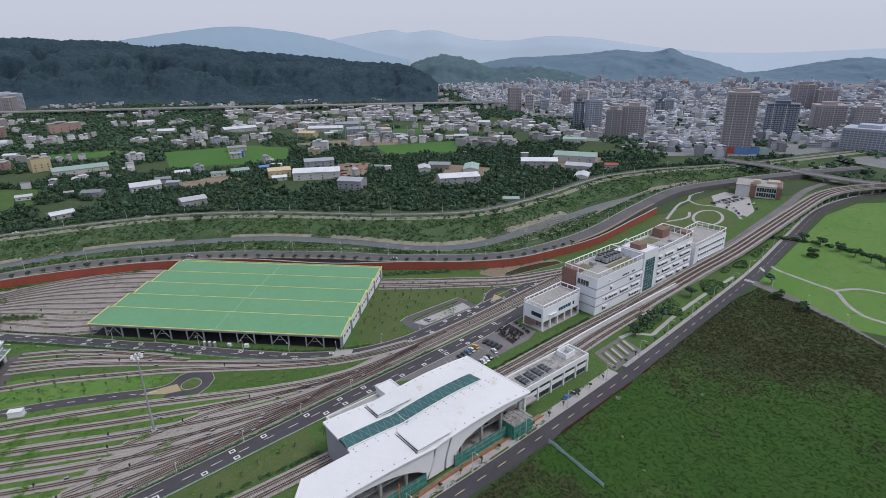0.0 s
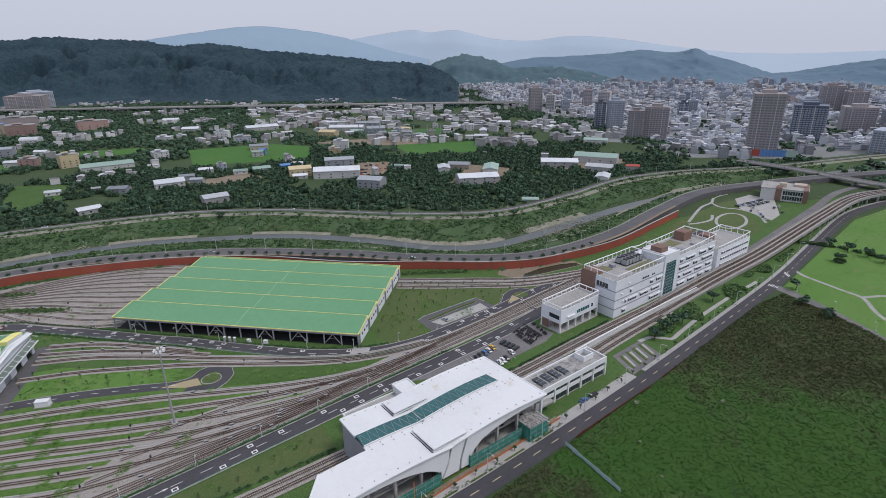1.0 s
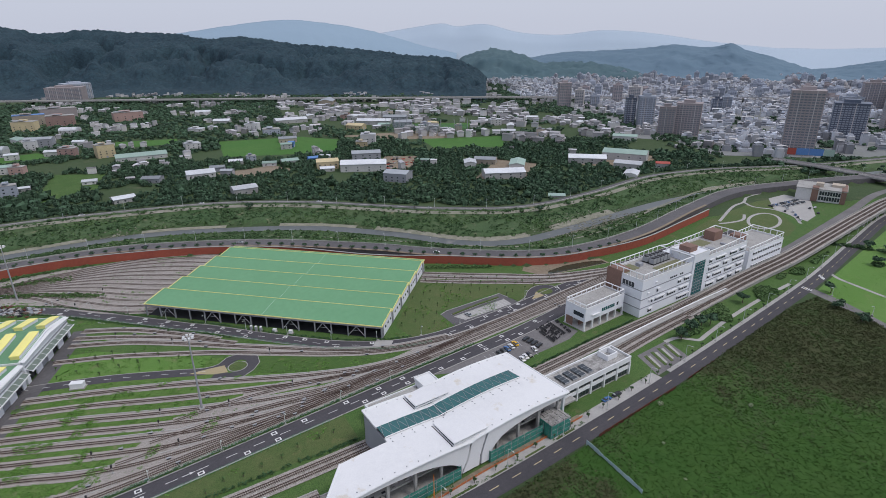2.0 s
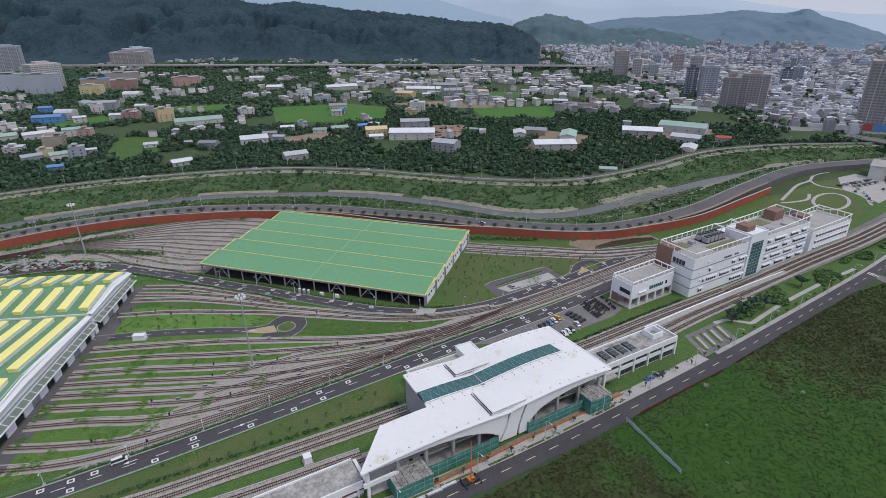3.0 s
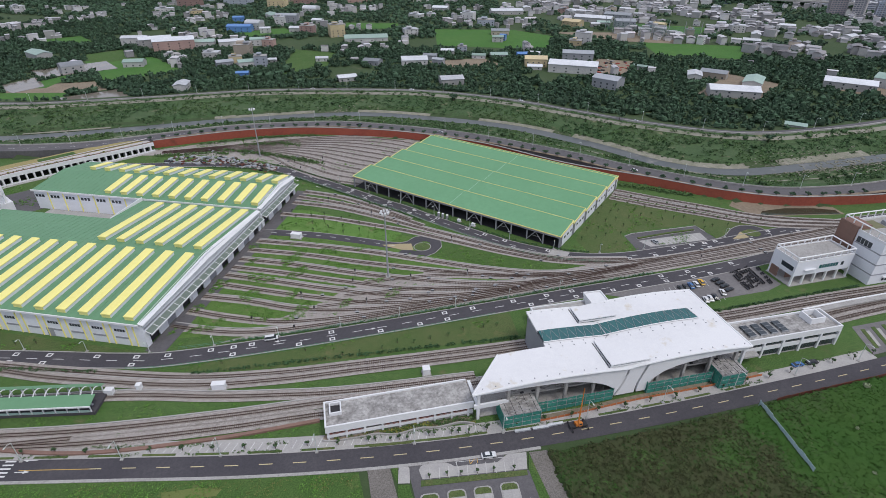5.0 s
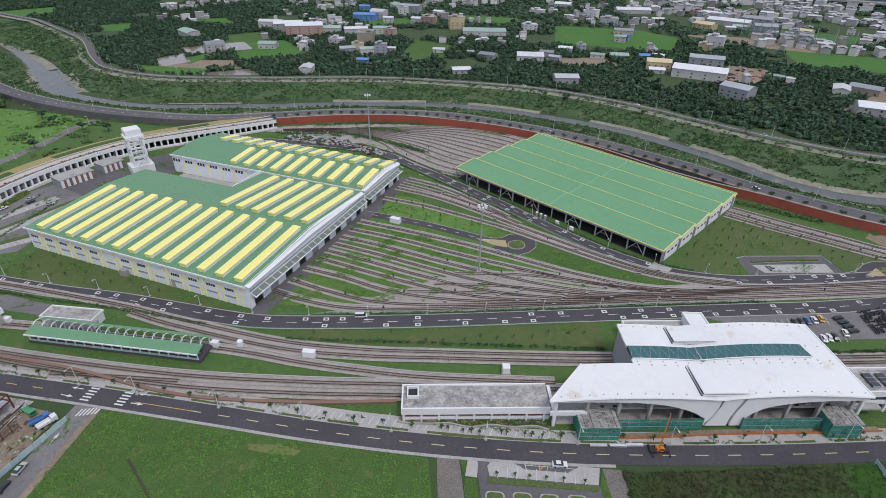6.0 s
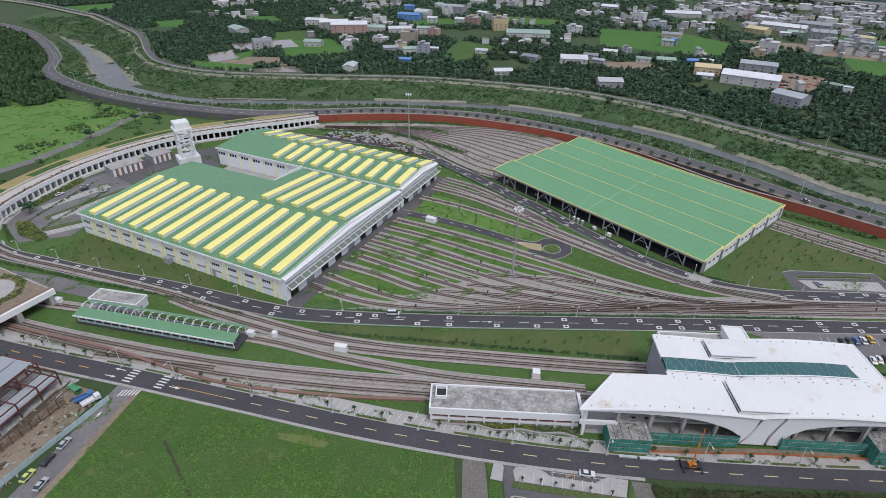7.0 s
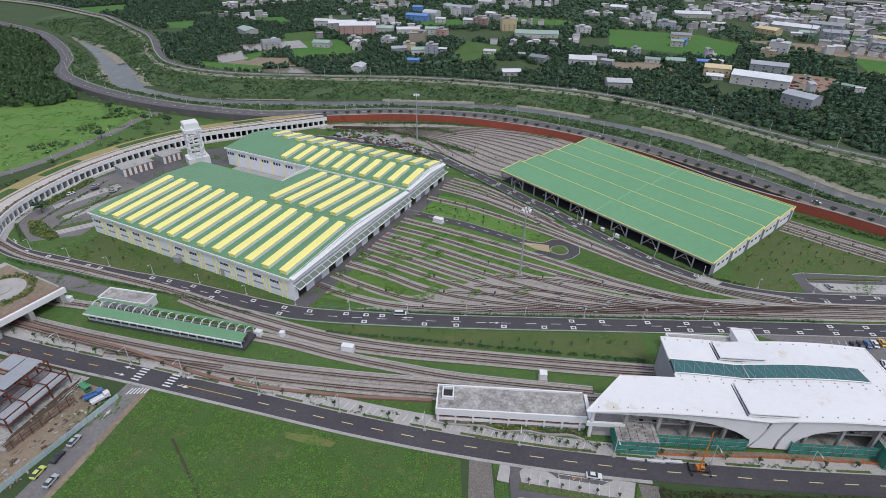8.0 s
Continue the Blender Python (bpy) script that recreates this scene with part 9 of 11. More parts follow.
def build_town():
    r = random.Random(41)
    styles = [TOWER_BROWN, TOWER_BROWN, TOWER_BROWN, TOWER_DARK, TOWER_GREY, TOWER_DARK, TOWER_GREY, TOWER_DARK, TOWER_GREY, TOWER_BROWN, TOWER_BROWN, TOWER_BROWN]
    for k, (x, y, w, h) in enumerate(TOWERS_NEAR):
        high_rise(x, y, w, h, styles[k], math.degrees(math.atan2(y, x)) - 90 + r.uniform(-8, 24), k)
    for k, (x, y, w, h) in enumerate(TOWERS_FAR):
        high_rise(x, y, w, h, (TOWER_FAR, TOWER_BROWN, TOWER_PALE)[k % 3], math.degrees(math.atan2(y, x)) - 90 + r.uniform(-15, 25), 50 + k)
    for k, (x, y, w, h) in enumerate(TOWERS_WEST):
        high_rise(x, y, w, h, TOWER_FAR, math.degrees(math.atan2(y, x)) - 100, 70 + k)
    for x, y, w, h in ((-262, 1840, 62, 18), (-180, 1812, 46, 12)):
        hall = thing("temple_hall", "broad temple hall with sweeping pale orange tiled roof", "temple", pose(x, y, 0, 0, 0, math.degrees(math.atan2(y, x)) - 92), "temple halls")
        part("wall", boxes((-w * 0.42, w * 0.42, -w * 0.22, w * 0.22, 0, h * 0.55)), TOWER_FAR, hall)
        bm = bmesh.new()
        rings = [[bm.verts.new((sx * w * f, sy * w * f * 0.55, z * h)) for sx, sy in ((-1, -1), (1, -1), (1, 1), (-1, 1))] for f, z in ((0.56, 0.55), (0.44, 0.66), (0.33, 0.84), (0.27, 1.05))]
        for a_, b_ in zip(rings, rings[1:]):
            for i in range(4):
                bm.faces.new((a_[i], a_[(i + 1) % 4], b_[(i + 1) % 4], b_[i]))
        bm.faces.new(rings[0][::-1])
        bm.faces.new(rings[-1])
        part("roof", bm, TEMPLE_TILE, hall, "pale orange sweeping roof")
    # rows of tower blocks in front of the mountains
    rs = np.random.RandomState(43)
    kinds = [high_rise(1500 + 60 * k, 500, w, h, m, 0, 80 + k, "tower blocks at the edge of the town") for k, (w, h, m) in
             enumerate(((20, 22, TOWER_FAR), (15, 27, TOWER_GREY), (24, 20, TOWER_BROWN), (15, 18, TOWER_PALE), (17, 29, TOWER_FAR)))]
    first = set()
    for k in range(86):
        a = rs.uniform(0.02, 0.70)
        d = rs.uniform(1500, 2300)
        kind = kinds[rs.randint(5)]
        m = pose(d * math.cos(a), d * math.sin(a), 0, 0, 0, math.degrees(a) - 90 + rs.uniform(-20, 35))
        if kind.name in first:
            copy_thing(kind, m)
        else:
            first.add(kind.name)
            kind.matrix_basis = m
    # the farthest tower blocks, in clusters, as one mass of walls and one of window bands
    n_ = 900
    a, d = rs.uniform(0.0, 0.72, n_), rs.uniform(1500, 2420, n_)
    q = np.column_stack([d * np.cos(a), d * np.sin(a)])
    ok = wave(q, 75, 5.0) > 0.62
    q, a = q[ok][:330], a[ok][:330]
    k = len(q)
    w, dp, h = rs.uniform(10, 20, k), rs.uniform(8, 12, k), rs.uniform(12, 28, k)
    turn = np.round(wave(q, 200, 2.0) * 3) * 0.3 + rs.choice([0, math.pi / 2], k)
    c, s = np.cos(turn)[:, None], np.sin(turn)[:, None]
    unit = np.array([(sx, sy, sz) for sz in (0, 1) for sx, sy in ((-1, -1), (1, -1), (1, 1), (-1, 1))], float)
    lx, ly = unit[None, :, 0] * w[:, None] / 2, unit[None, :, 1] * dp[:, None] / 2
    place = lambda gx, gy, gz: np.stack([gx * c - gy * s + q[:, :1], gx * s + gy * c + q[:, 1:], gz], -1).reshape(-1, 3)
    f = np.array([(4, 5, 6, 7), (0, 1, 5, 4), (1, 2, 6, 5), (2, 3, 7, 6), (3, 0, 4, 7)])
    quads = (f[None] + (np.arange(k) * 8)[:, None, None]).reshape(-1, 4)
    body, hut = place(lx, ly, unit[None, :, 2] * h[:, None]), place(lx * 0.5, ly * 0.5, unit[None, :, 2] * 4 + h[:, None])
    tagged(put("far_towers", fast_mesh("far_towers", np.concatenate([body, hut]), np.concatenate([quads, quads + 8 * k]), FAR_TOWER_MASS)), "clusters of far brownish tower blocks paled by painted haze", "tower blocks", "", "stuff")
    verts, quads = [], []
    for z in np.arange(2.0, 44, 3.4):
        on = (h > z + 2.2)[:, None, None]
        band = np.where(unit[None, :, 2:] > 0, z + 1.5, z)
        v = np.stack([lx * 1.012 * c - ly * 1.015 * s + q[:, :1], lx * 1.012 * s + ly * 1.015 * c + q[:, 1:], np.broadcast_to(band[..., 0], lx.shape)], -1)[on[:, 0, 0]]
        quads.append((f[None, 1:] + (np.arange(len(v)) * 8)[:, None, None] + sum(map(len, verts))).reshape(-1, 4))
        verts.append(v.reshape(-1, 3))
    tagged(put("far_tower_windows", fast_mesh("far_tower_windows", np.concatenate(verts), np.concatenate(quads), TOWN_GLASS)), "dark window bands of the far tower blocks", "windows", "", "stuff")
    # trees in the town
    tr = np.random.RandomState(46)
    a, d = tr.uniform(-0.1, 0.95, 9000), 700 + 1300 * tr.uniform(0, 1, 9000)
    q = np.column_stack([d * np.cos(a), d * np.sin(a)])
    q = q[(wave(q, 45, 7.0) > 0.58) & (q[:, 0] * 0.75 - q[:, 1] * 0.45 > 300) & (distance_to(VIADUCT, q)[0] > 30)]
    size = tr.uniform(2.5, 5.5, len(q))
    scatter("town_trees", np.column_stack([q, np.zeros(len(q))]), size, size * 1.2, FAR_TREES, CANOPY_DARK, "dark street and park trees between the town blocks", "trees", 47)
    # low blocks
    n_ = 9000
    a = rs.uniform(-0.12, 0.95, n_)
    d = 720 + 1500 * rs.uniform(0, 1, n_) ** 0.75
    x, y = d * np.cos(a), d * np.sin(a)
    q = np.column_stack([x, y])
    keep = (x * 0.75 - y * 0.45 > 330 + 120 * wave(q, 150, 2.0)) & ((wave(q, 60, 3.0) > 0.32) | (d > 1250))
    d6, s6 = distance_to(FAR_BANK_ROAD, q)
    keep &= (d6 > 45) & (distance_to(VIADUCT, q)[0] > 40) & (s6 > 0)
    for tx, ty, tw, _ in TOWERS_NEAR + TOWERS_FAR:
        keep &= np.hypot(x - tx, y - ty) > tw * 0.8
    x, y, d = x[keep], y[keep], d[keep]
    k = len(x)
    turn = 0.35 + 0.5 * np.round(wave(np.column_stack([x, y]), 200, 1.0) * 3) / 3 + rs.choice([0, math.pi / 2], k)
    w, dp, h = rs.uniform(6, 17, k), rs.uniform(6, 11, k), rs.choice([5, 7, 8, 10, 11, 13], k) * rs.uniform(0.85, 1.1, k)
    for name, lo, hi_, mat, label in (("town_blocks", 0.0, 1.0, CITY_WALL, "closely packed low-rise blocks of the town in haze-tinted grey"),):
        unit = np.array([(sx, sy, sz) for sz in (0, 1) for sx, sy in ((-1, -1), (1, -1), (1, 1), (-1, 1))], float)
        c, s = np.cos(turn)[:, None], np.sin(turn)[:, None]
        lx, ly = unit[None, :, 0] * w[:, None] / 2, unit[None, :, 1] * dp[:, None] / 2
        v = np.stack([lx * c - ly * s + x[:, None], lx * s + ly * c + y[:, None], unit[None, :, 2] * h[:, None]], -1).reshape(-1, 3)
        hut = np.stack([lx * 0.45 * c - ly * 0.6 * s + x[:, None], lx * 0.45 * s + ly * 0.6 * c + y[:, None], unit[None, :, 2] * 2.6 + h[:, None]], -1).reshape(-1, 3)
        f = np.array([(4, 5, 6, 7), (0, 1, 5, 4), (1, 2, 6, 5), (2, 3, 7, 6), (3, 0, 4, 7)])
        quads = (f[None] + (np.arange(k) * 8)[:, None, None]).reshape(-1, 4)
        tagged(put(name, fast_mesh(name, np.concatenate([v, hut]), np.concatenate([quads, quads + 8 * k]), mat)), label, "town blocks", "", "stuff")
    pick = rs.uniform(0, 1, k) < 0.28
    xs, ys, hs, ws, ds, ts = x[pick], y[pick], h[pick], w[pick], dp[pick], turn[pick]
    unit = np.array([(-1, -1, 0), (1, -1, 0), (1, 0, 1.2), (1, 1, 0), (-1, 1, 0), (-1, 0, 1.2)], float)
    c, s = np.cos(ts)[:, None], np.sin(ts)[:, None]
    lx, ly = unit[None, :, 0] * ws[:, None] * 0.54, unit[None, :, 1] * ds[:, None] * 0.54
    v = np.stack([lx * c - ly * s + xs[:, None], lx * s + ly * c + ys[:, None], unit[None, :, 2] + hs[:, None] + 2.7], -1).reshape(-1, 3)
    f = np.array([(0, 1, 2, 5), (5, 2, 3, 4)])
    quads = (f[None] + (np.arange(len(xs)) * 6)[:, None, None]).reshape(-1, 4)
    tagged(put("town_roofs", fast_mesh("town_roofs", v, quads, SHEET_TOWN)), "sheet-metal roof covers on the low-rise blocks", "town roofs", "", "stuff")
    # darker window strips on the low blocks
    rows = []
    for i in range(0, k, 2):
        m = Matrix.Translation((x[i], y[i], 0)) @ Matrix.Rotation(turn[i], 4, "Z")
        rows.append((m, w[i] / 2, dp[i] / 2, h[i]))
    verts, quads = [], []
    for m, a2, b2, tall in rows:
        for z in np.arange(2.0, tall - 1.2, 3.3):
            for sx, sy in ((1, -1), (-1, 1)):
                o = len(verts)
                verts += [tuple(m @ Vector((-a2 * 0.85 * sx, sy * (b2 + 0.06), z))), tuple(m @ Vector((a2 * 0.85 * sx, sy * (b2 + 0.06), z))), tuple(m @ Vector((a2 * 0.85 * sx, sy * (b2 + 0.06), z + 1.4))), tuple(m @ Vector((-a2 * 0.85 * sx, sy * (b2 + 0.06), z + 1.4)))]
                quads.append((o, o + 1, o + 2, o + 3))
    tagged(put("town_windows", fast_mesh("town_windows", np.array(verts), np.array(quads), TOWN_GLASS)), "dark window strips of the low-rise blocks", "town windows", "", "stuff")


TEMPLE_TILE = material("pale_orange_tile", (0.46, 0.33, 0.24), (0.40, 0.29, 0.22), rough=0.7)
TOWN_GROUND = material("town_streets", (0.22, 0.225, 0.235), (0.16, 0.18, 0.165), (0.27, 0.27, 0.27), rough=0.95, big=0.01, fine=0.05, spread=0.8)
sheet("town_ground", [(700, 330), (760, 420), (720, 520), (900, 720), (1000, 900), (1350, 1300), (1900, 1350), (2400, 900), (2500, 100), (2000, -400), (900, -200), (780, 60), (830, 180)], 0.02, TOWN_GROUND, "grey streets and yards of the town", "streets")
SHEET_TOWN = material("town_sheet_roofs", (0.45, 0.46, 0.48), (0.36, 0.37, 0.40), (0.34, 0.30, 0.28), rough=0.6, big=0.01, fine=0.05, per_island=0.5)
build_town()

# ---- elevated highway across the valley ----
HIGHWAY = spline([(-500, 2150), (-150, 1880), (141, 1662), (443, 1437), (754, 1185), (957, 1015), (1120, 850), (1391, 556), (1600, 330), (1760, 100)], 20)
hw = thing("highway_viaduct", "long grey elevated highway crossing the valley", "highway", kind="structure")
put("deck", mesh_from("deck", *ribbon(HIGHWAY, -11, 11, 10.0, 1.8), CONCRETE), hw)
for off in (-11, 10.4):
    put("parapet", mesh_from("parapet", *ribbon(HIGHWAY, off, off + 0.6, 11.2, 1.3), CONCRETE), hw)
for p, q in zip(*along(HIGHWAY, 42.0, 10)):
    part("pier", boxes((-1.2, 1.2, -5, -2.6, 0, 8.4), (-1.2, 1.2, 2.6, 5, 0, 8.4)), CONCRETE, hw, m=pose(p[0], p[1], 0, 0, 0, math.degrees(math.atan2(q[1], q[0]))))

# ---- road bridges and the brown public building by the park ----
CITY_BRIDGE = spline([(702, 262), (699, 220), (692, 184), (682, 148), (675.5, 116), (678, 86), (690, 50), (720, 0)], 6)
cb = thing("road_flyover", "grey concrete road flyover near the town", "flyover", kind="structure")
put("deck", mesh_from("deck", *ribbon(CITY_BRIDGE, -7, 7, 5.6, 1.2), ASPHALT_OLD), cb)
for off in (-7.3, 7.0):
    put("parapet", mesh_from("parapet", *ribbon(CITY_BRIDGE, off, off + 0.3, 6.5, 1.4), CONCRETE), cb)
for p, q in zip(*along(CITY_BRIDGE, 24.0, 8)):
    part("pier", boxes((-1, 1, -3, 3, 0, 4.4)), CONCRETE, cb, m=pose(p[0], p[1], 0, 0, 0, math.degrees(math.atan2(q[1], q[0]))))


def build_public_building():
    b = thing("public_building", "grey and brown three-storey public building with dark window grid", "public building", frame_of((562, 146), (598, 146)))
    b.matrix_basis = frame_of((556, 182), (566, 147))
    wall = part("wall", boxes((0, 37, 0, 28, 0, 11)), PLASTER, b)
    part("brown_block", boxes((12, 17, -0.6, 10, 0, 12.5), (34, 38, -0.5, 29, 0, 12)), BROWN_TILE, b)
    for row in range(2):
        for k in range(8):
            part("window", boxes((18 + k * 2, 19.7 + k * 2, -0.1, 0, 1.5 + row * 4.6, 5.0 + row * 4.6)), GLASS_DARK, wall)
    for k in range(6):
        part("window", boxes((38.0, 38.1, 2 + k * 4, 5 + k * 4, 1.5, 9.5)), GLASS_DARK, wall)
    part("roof_deck", boxes((-0.5, 38.5, -0.8, 29, 11, 11.5)), CONCRETE, b)
    part("roof_hut", boxes((14, 20, 8, 14, 11.5, 15), (26, 36, 14, 24, 11.5, 13.5)), PLASTER_WARM, b)


build_public_building()
billboard = thing("billboard", "wide roadside billboard in red, blue and green panels", "billboard", frame_of((742, 262), (770, 214)))
for k, (mat_, w_) in enumerate(((SHEET_RED, 9), (SHEET_BLUE, 13), (SHEET_BLUE, 15), (SHEET_GREEN, 11))):
    x_ = (0, 9.4, 22.8, 38.2)[k]
    part("panel", boxes((x_, x_ + w_, -0.3, 0.3, 6, 14)), mat_, billboard)
for x_ in (2, 16, 30, 46):
    part("post", boxes((x_, x_ + 0.6, 0.4, 1.0, 0, 13)), STEEL, billboard)

grow_scrub()
grow_yard()


# ---- street furniture ----
LAMP_WHITE = material("pale_green_lamp_paint", (0.55, 0.60, 0.58), (0.50, 0.55, 0.53), rough=0.5)
ORANGE = material("orange_machine_paint", (0.62, 0.22, 0.04), (0.55, 0.19, 0.04), rough=0.5)
BARRIER = material("orange_barrier", (0.50, 0.17, 0.07), (0.44, 0.15, 0.06), rough=0.7, fine=2.0)
RUBBER = material("rubber", (0.02, 0.02, 0.02), (0.03, 0.03, 0.03), rough=0.9)
RUST = material("rust_red_steel", (0.16, 0.055, 0.04), (0.12, 0.045, 0.035), rough=0.8)
CAR_PAINTS = [material("car_paint_" + n, c, tuple(q * 0.95 for q in c), rough=0.25, spec=0.6) for n, c in
              (("white", (0.72, 0.73, 0.75)), ("black", (0.03, 0.03, 0.035)), ("silver", (0.42, 0.44, 0.46)), ("blue", (0.06, 0.16, 0.38)), ("yellow", (0.70, 0.40, 0.03)),
               ("lime", (0.55, 0.62, 0.16)), ("green", (0.06, 0.28, 0.12)))]


def street_lamp(tall, arm, label, group):
    """A tapered pole on a foot, a raked arm and a flat lamp head."""
    t = thing("street_lamp", label, "street lamp", group=group)
    bm = bmesh.new()
    tube(bm, [(0, 0, 0), (0, 0, tall)], 0.14, 6, 0.6)
    part("pole", bm, LAMP_WHITE, t)
    bm = bmesh.new()
    tube(bm, [(0, 0, tall - 0.1), (0, -arm * 0.6, tall + 0.45), (0, -arm, tall + 0.5)], 0.08, 5)
    part("arm", bm, LAMP_WHITE, t)
    part("lamp_head", boxes((-0.18, 0.18, -arm - 0.7, -arm + 0.1, tall + 0.42, tall + 0.58)), LAMP_WHITE, t)
    part("foot", boxes((-0.45, 0.45, -0.45, 0.45, -0.1, 0.3)), CONCRETE, t)
    return t


class Row:
    """Sets down copies of one thing; the first time the thing itself."""

    def __init__(self, thing_):
        self.thing, self.used = thing_, False

    def at(self, m):
        if self.used:
            return copy_thing(self.thing, m)
        self.used = True
        self.thing.matrix_basis = m
        return self.thing


lamp = Row(street_lamp(8.2, 2.2, "pale street lamp with raked arm beside the front road", "lamps of the front road"))
LAMP_FEET = [(-168, 158.8), (-139.6, 151), (-111.3, 143.8), (-89.9, 137.9), (-61.3, 130.1), (-33, 123.2), (-5, 116.4), (24.2, 111.1), (52.2, 107.4), (80.5, 105.1), (108.5, 103.7), (136.5, 102.6)]
for k in range(17):
    LAMP_FEET.append(tuple(along(FRONT_ROAD[:, :2] + normals_of(FRONT_ROAD) * 4.4, 1000, 432 + 28.6 * k, 433 + 28.6 * k)[0][0]))
for x, y in LAMP_FEET:
    i = int(np.argmin(np.hypot(FRONT_ROAD[:-1, 0] - x, FRONT_ROAD[:-1, 1] - y)))
    q = FRONT_ROAD[i + 1] - FRONT_ROAD[i]
    lamp.at(pose(x, y, 0.1, 0, 0, math.degrees(math.atan2(q[1], q[0]))))
lamp = Row(street_lamp(8.5, 2.6, "pale street lamp on the riverside road", "lamps of the riverside road"))
pts, d = along(RIVER_ROAD_CORE, 34.0, 200)
for p, q in zip(pts, d):
    lamp.at(pose(p[0] + 5.0 * -q[1], p[1] + 5.0 * q[0], ROAD_TOP, 0, 0, math.degrees(math.atan2(q[1], q[0]))))
lamp = Row(street_lamp(7.5, 2.0, "pale street lamp on the far levee road", "lamps of the levee road"))
pts, d = along(FAR_BANK_CORE, 46.0, 150, 1400)
for p, q in zip(pts, d):
    lamp.at(pose(p[0] + 3.6 * -q[1], p[1] + 3.6 * q[0], 2.9, 0, 0, math.degrees(math.atan2(q[1], q[0]))))
lamp = Row(street_lamp(5.0, 1.2, "slim grey lamp along the service road", "lamps of the service roads"))
for line, off, start, end in ((DEPOT_ROAD, 4.6, 60, 380), (SHED_ROAD, 4.4, 110, 420), (LEFT_ROAD, -4.2, 10, 220), (STRIP_ROAD, 4.2, 10, 110)):
    pts, d = along(line, 24.0, start, end)
    for p, q in zip(pts, d):
        lamp.at(pose(p[0] - off * q[1], p[1] + off * q[0], 0.05, 0, 0, math.degrees(math.atan2(q[1], q[0])) + (0 if off > 0 else 180)))


def light_mast(x, y):
    t = thing("floodlight_mast", "tall grey floodlight mast with a ring of lamps", "floodlight mast", pose(x, y, 0), "floodlight masts")
    bm = bmesh.new()
    tube(bm, [(0, 0, 0), (0, 0, 16), (0, 0, 33)], 0.5, 8, 0.45)
    part("pole", bm, STEEL, t)
    bm = bmesh.new()
    tube(bm, [(1.6 * math.cos(a), 1.6 * math.sin(a), 33) for a in np.linspace(0, 2 * math.pi, 13)], 0.12, 4)
    for a in (0, math.pi / 2, math.pi, 1.5 * math.pi):
        tube(bm, [(0, 0, 32.8), (1.6 * math.cos(a), 1.6 * math.sin(a), 33)], 0.08, 4)
    part("lamp_ring", bm, STEEL, t)
    for k in range(8):
        a = 2 * math.pi * k / 8
        part("floodlight", boxes((-0.4, 0.4, -0.3, 0.3, 32.6, 33.5)), WHITE_PAINT, t, m=pose(1.75 * math.cos(a), 1.75 * math.sin(a), 0))
    part("footing", boxes((-1.0, 1.0, -1.0, 1.0, -0.1, 0.5)), CONCRETE, t)


light_mast(35.1, 204.4)
light_mast(-19.8, 376.5)

# ---- trees ----
kinds = [Row(leafy_tree("planter_shrub", "round dark shrub in a planter beside the riverside road", 3.0, 1.7, 60 + k, CANOPY_DARK, "shrubs along the riverside road")) for k in range(3)]
pts, d = along(RIVER_ROAD_CORE, 8.6, 420, 1120)
for k, (p, q) in enumerate(zip(pts, d)):
    if -100 < p[0] < 470:
        kinds[k % 3].at(pose(p[0] + 5.4 * q[1], p[1] - 5.4 * q[0], ROAD_TOP - 0.4, 0, 0, 47.0 * k))
strip("planter_bed", RIVER_ROAD[(RIVER_ROAD[:, 0] > -94) & (RIVER_ROAD[:, 0] < 460)], -6.4, -4.2, ROAD_TOP + 0.12, EARTH, thick=0.3, label="planted strip with shrubs beside the riverside road", category="planting strip")

kinds = [Row(leafy_tree("sapling", "thin young sapling tied to a stake on the lawn", 2.6, 0.6, 70 + k, BUSH, "saplings on the lawns")) for k in range(3)]
rs = np.random.RandomState(77)
count = 0
for area, spacing in (([(136, 212), (182, 255), (203, 238), (220, 222), (250, 197), (205, 195), (203, 211), (160, 213), (156, 197), (136, 199)], 7.5), ([(-48, 166), (0, 164), (78, 163), (76, 151), (14, 156), (-17, 159)], 7.0),
                      ([(-170, 234), (-68, 183), (-120, 200), (-178, 217)], 7.5), ([(-26, 272), (-12, 288), (8, 280), (34, 257), (48, 243), (24, 248)], 8.0)):
    o = np.array(area, float)
    gx, gy = np.meshgrid(np.arange(o[:, 0].min(), o[:, 0].max(), spacing), np.arange(o[:, 1].min(), o[:, 1].max(), spacing))
    xy = np.column_stack([gx.ravel(), gy.ravel()]) + rs.uniform(-1.2, 1.2, (gx.size, 2))
    for x, y in xy[inside(area, xy)]:
        kinds[count % 3].at(pose(x, y, -0.05, 0, 0, rs.uniform(0, 360)))
        count += 1

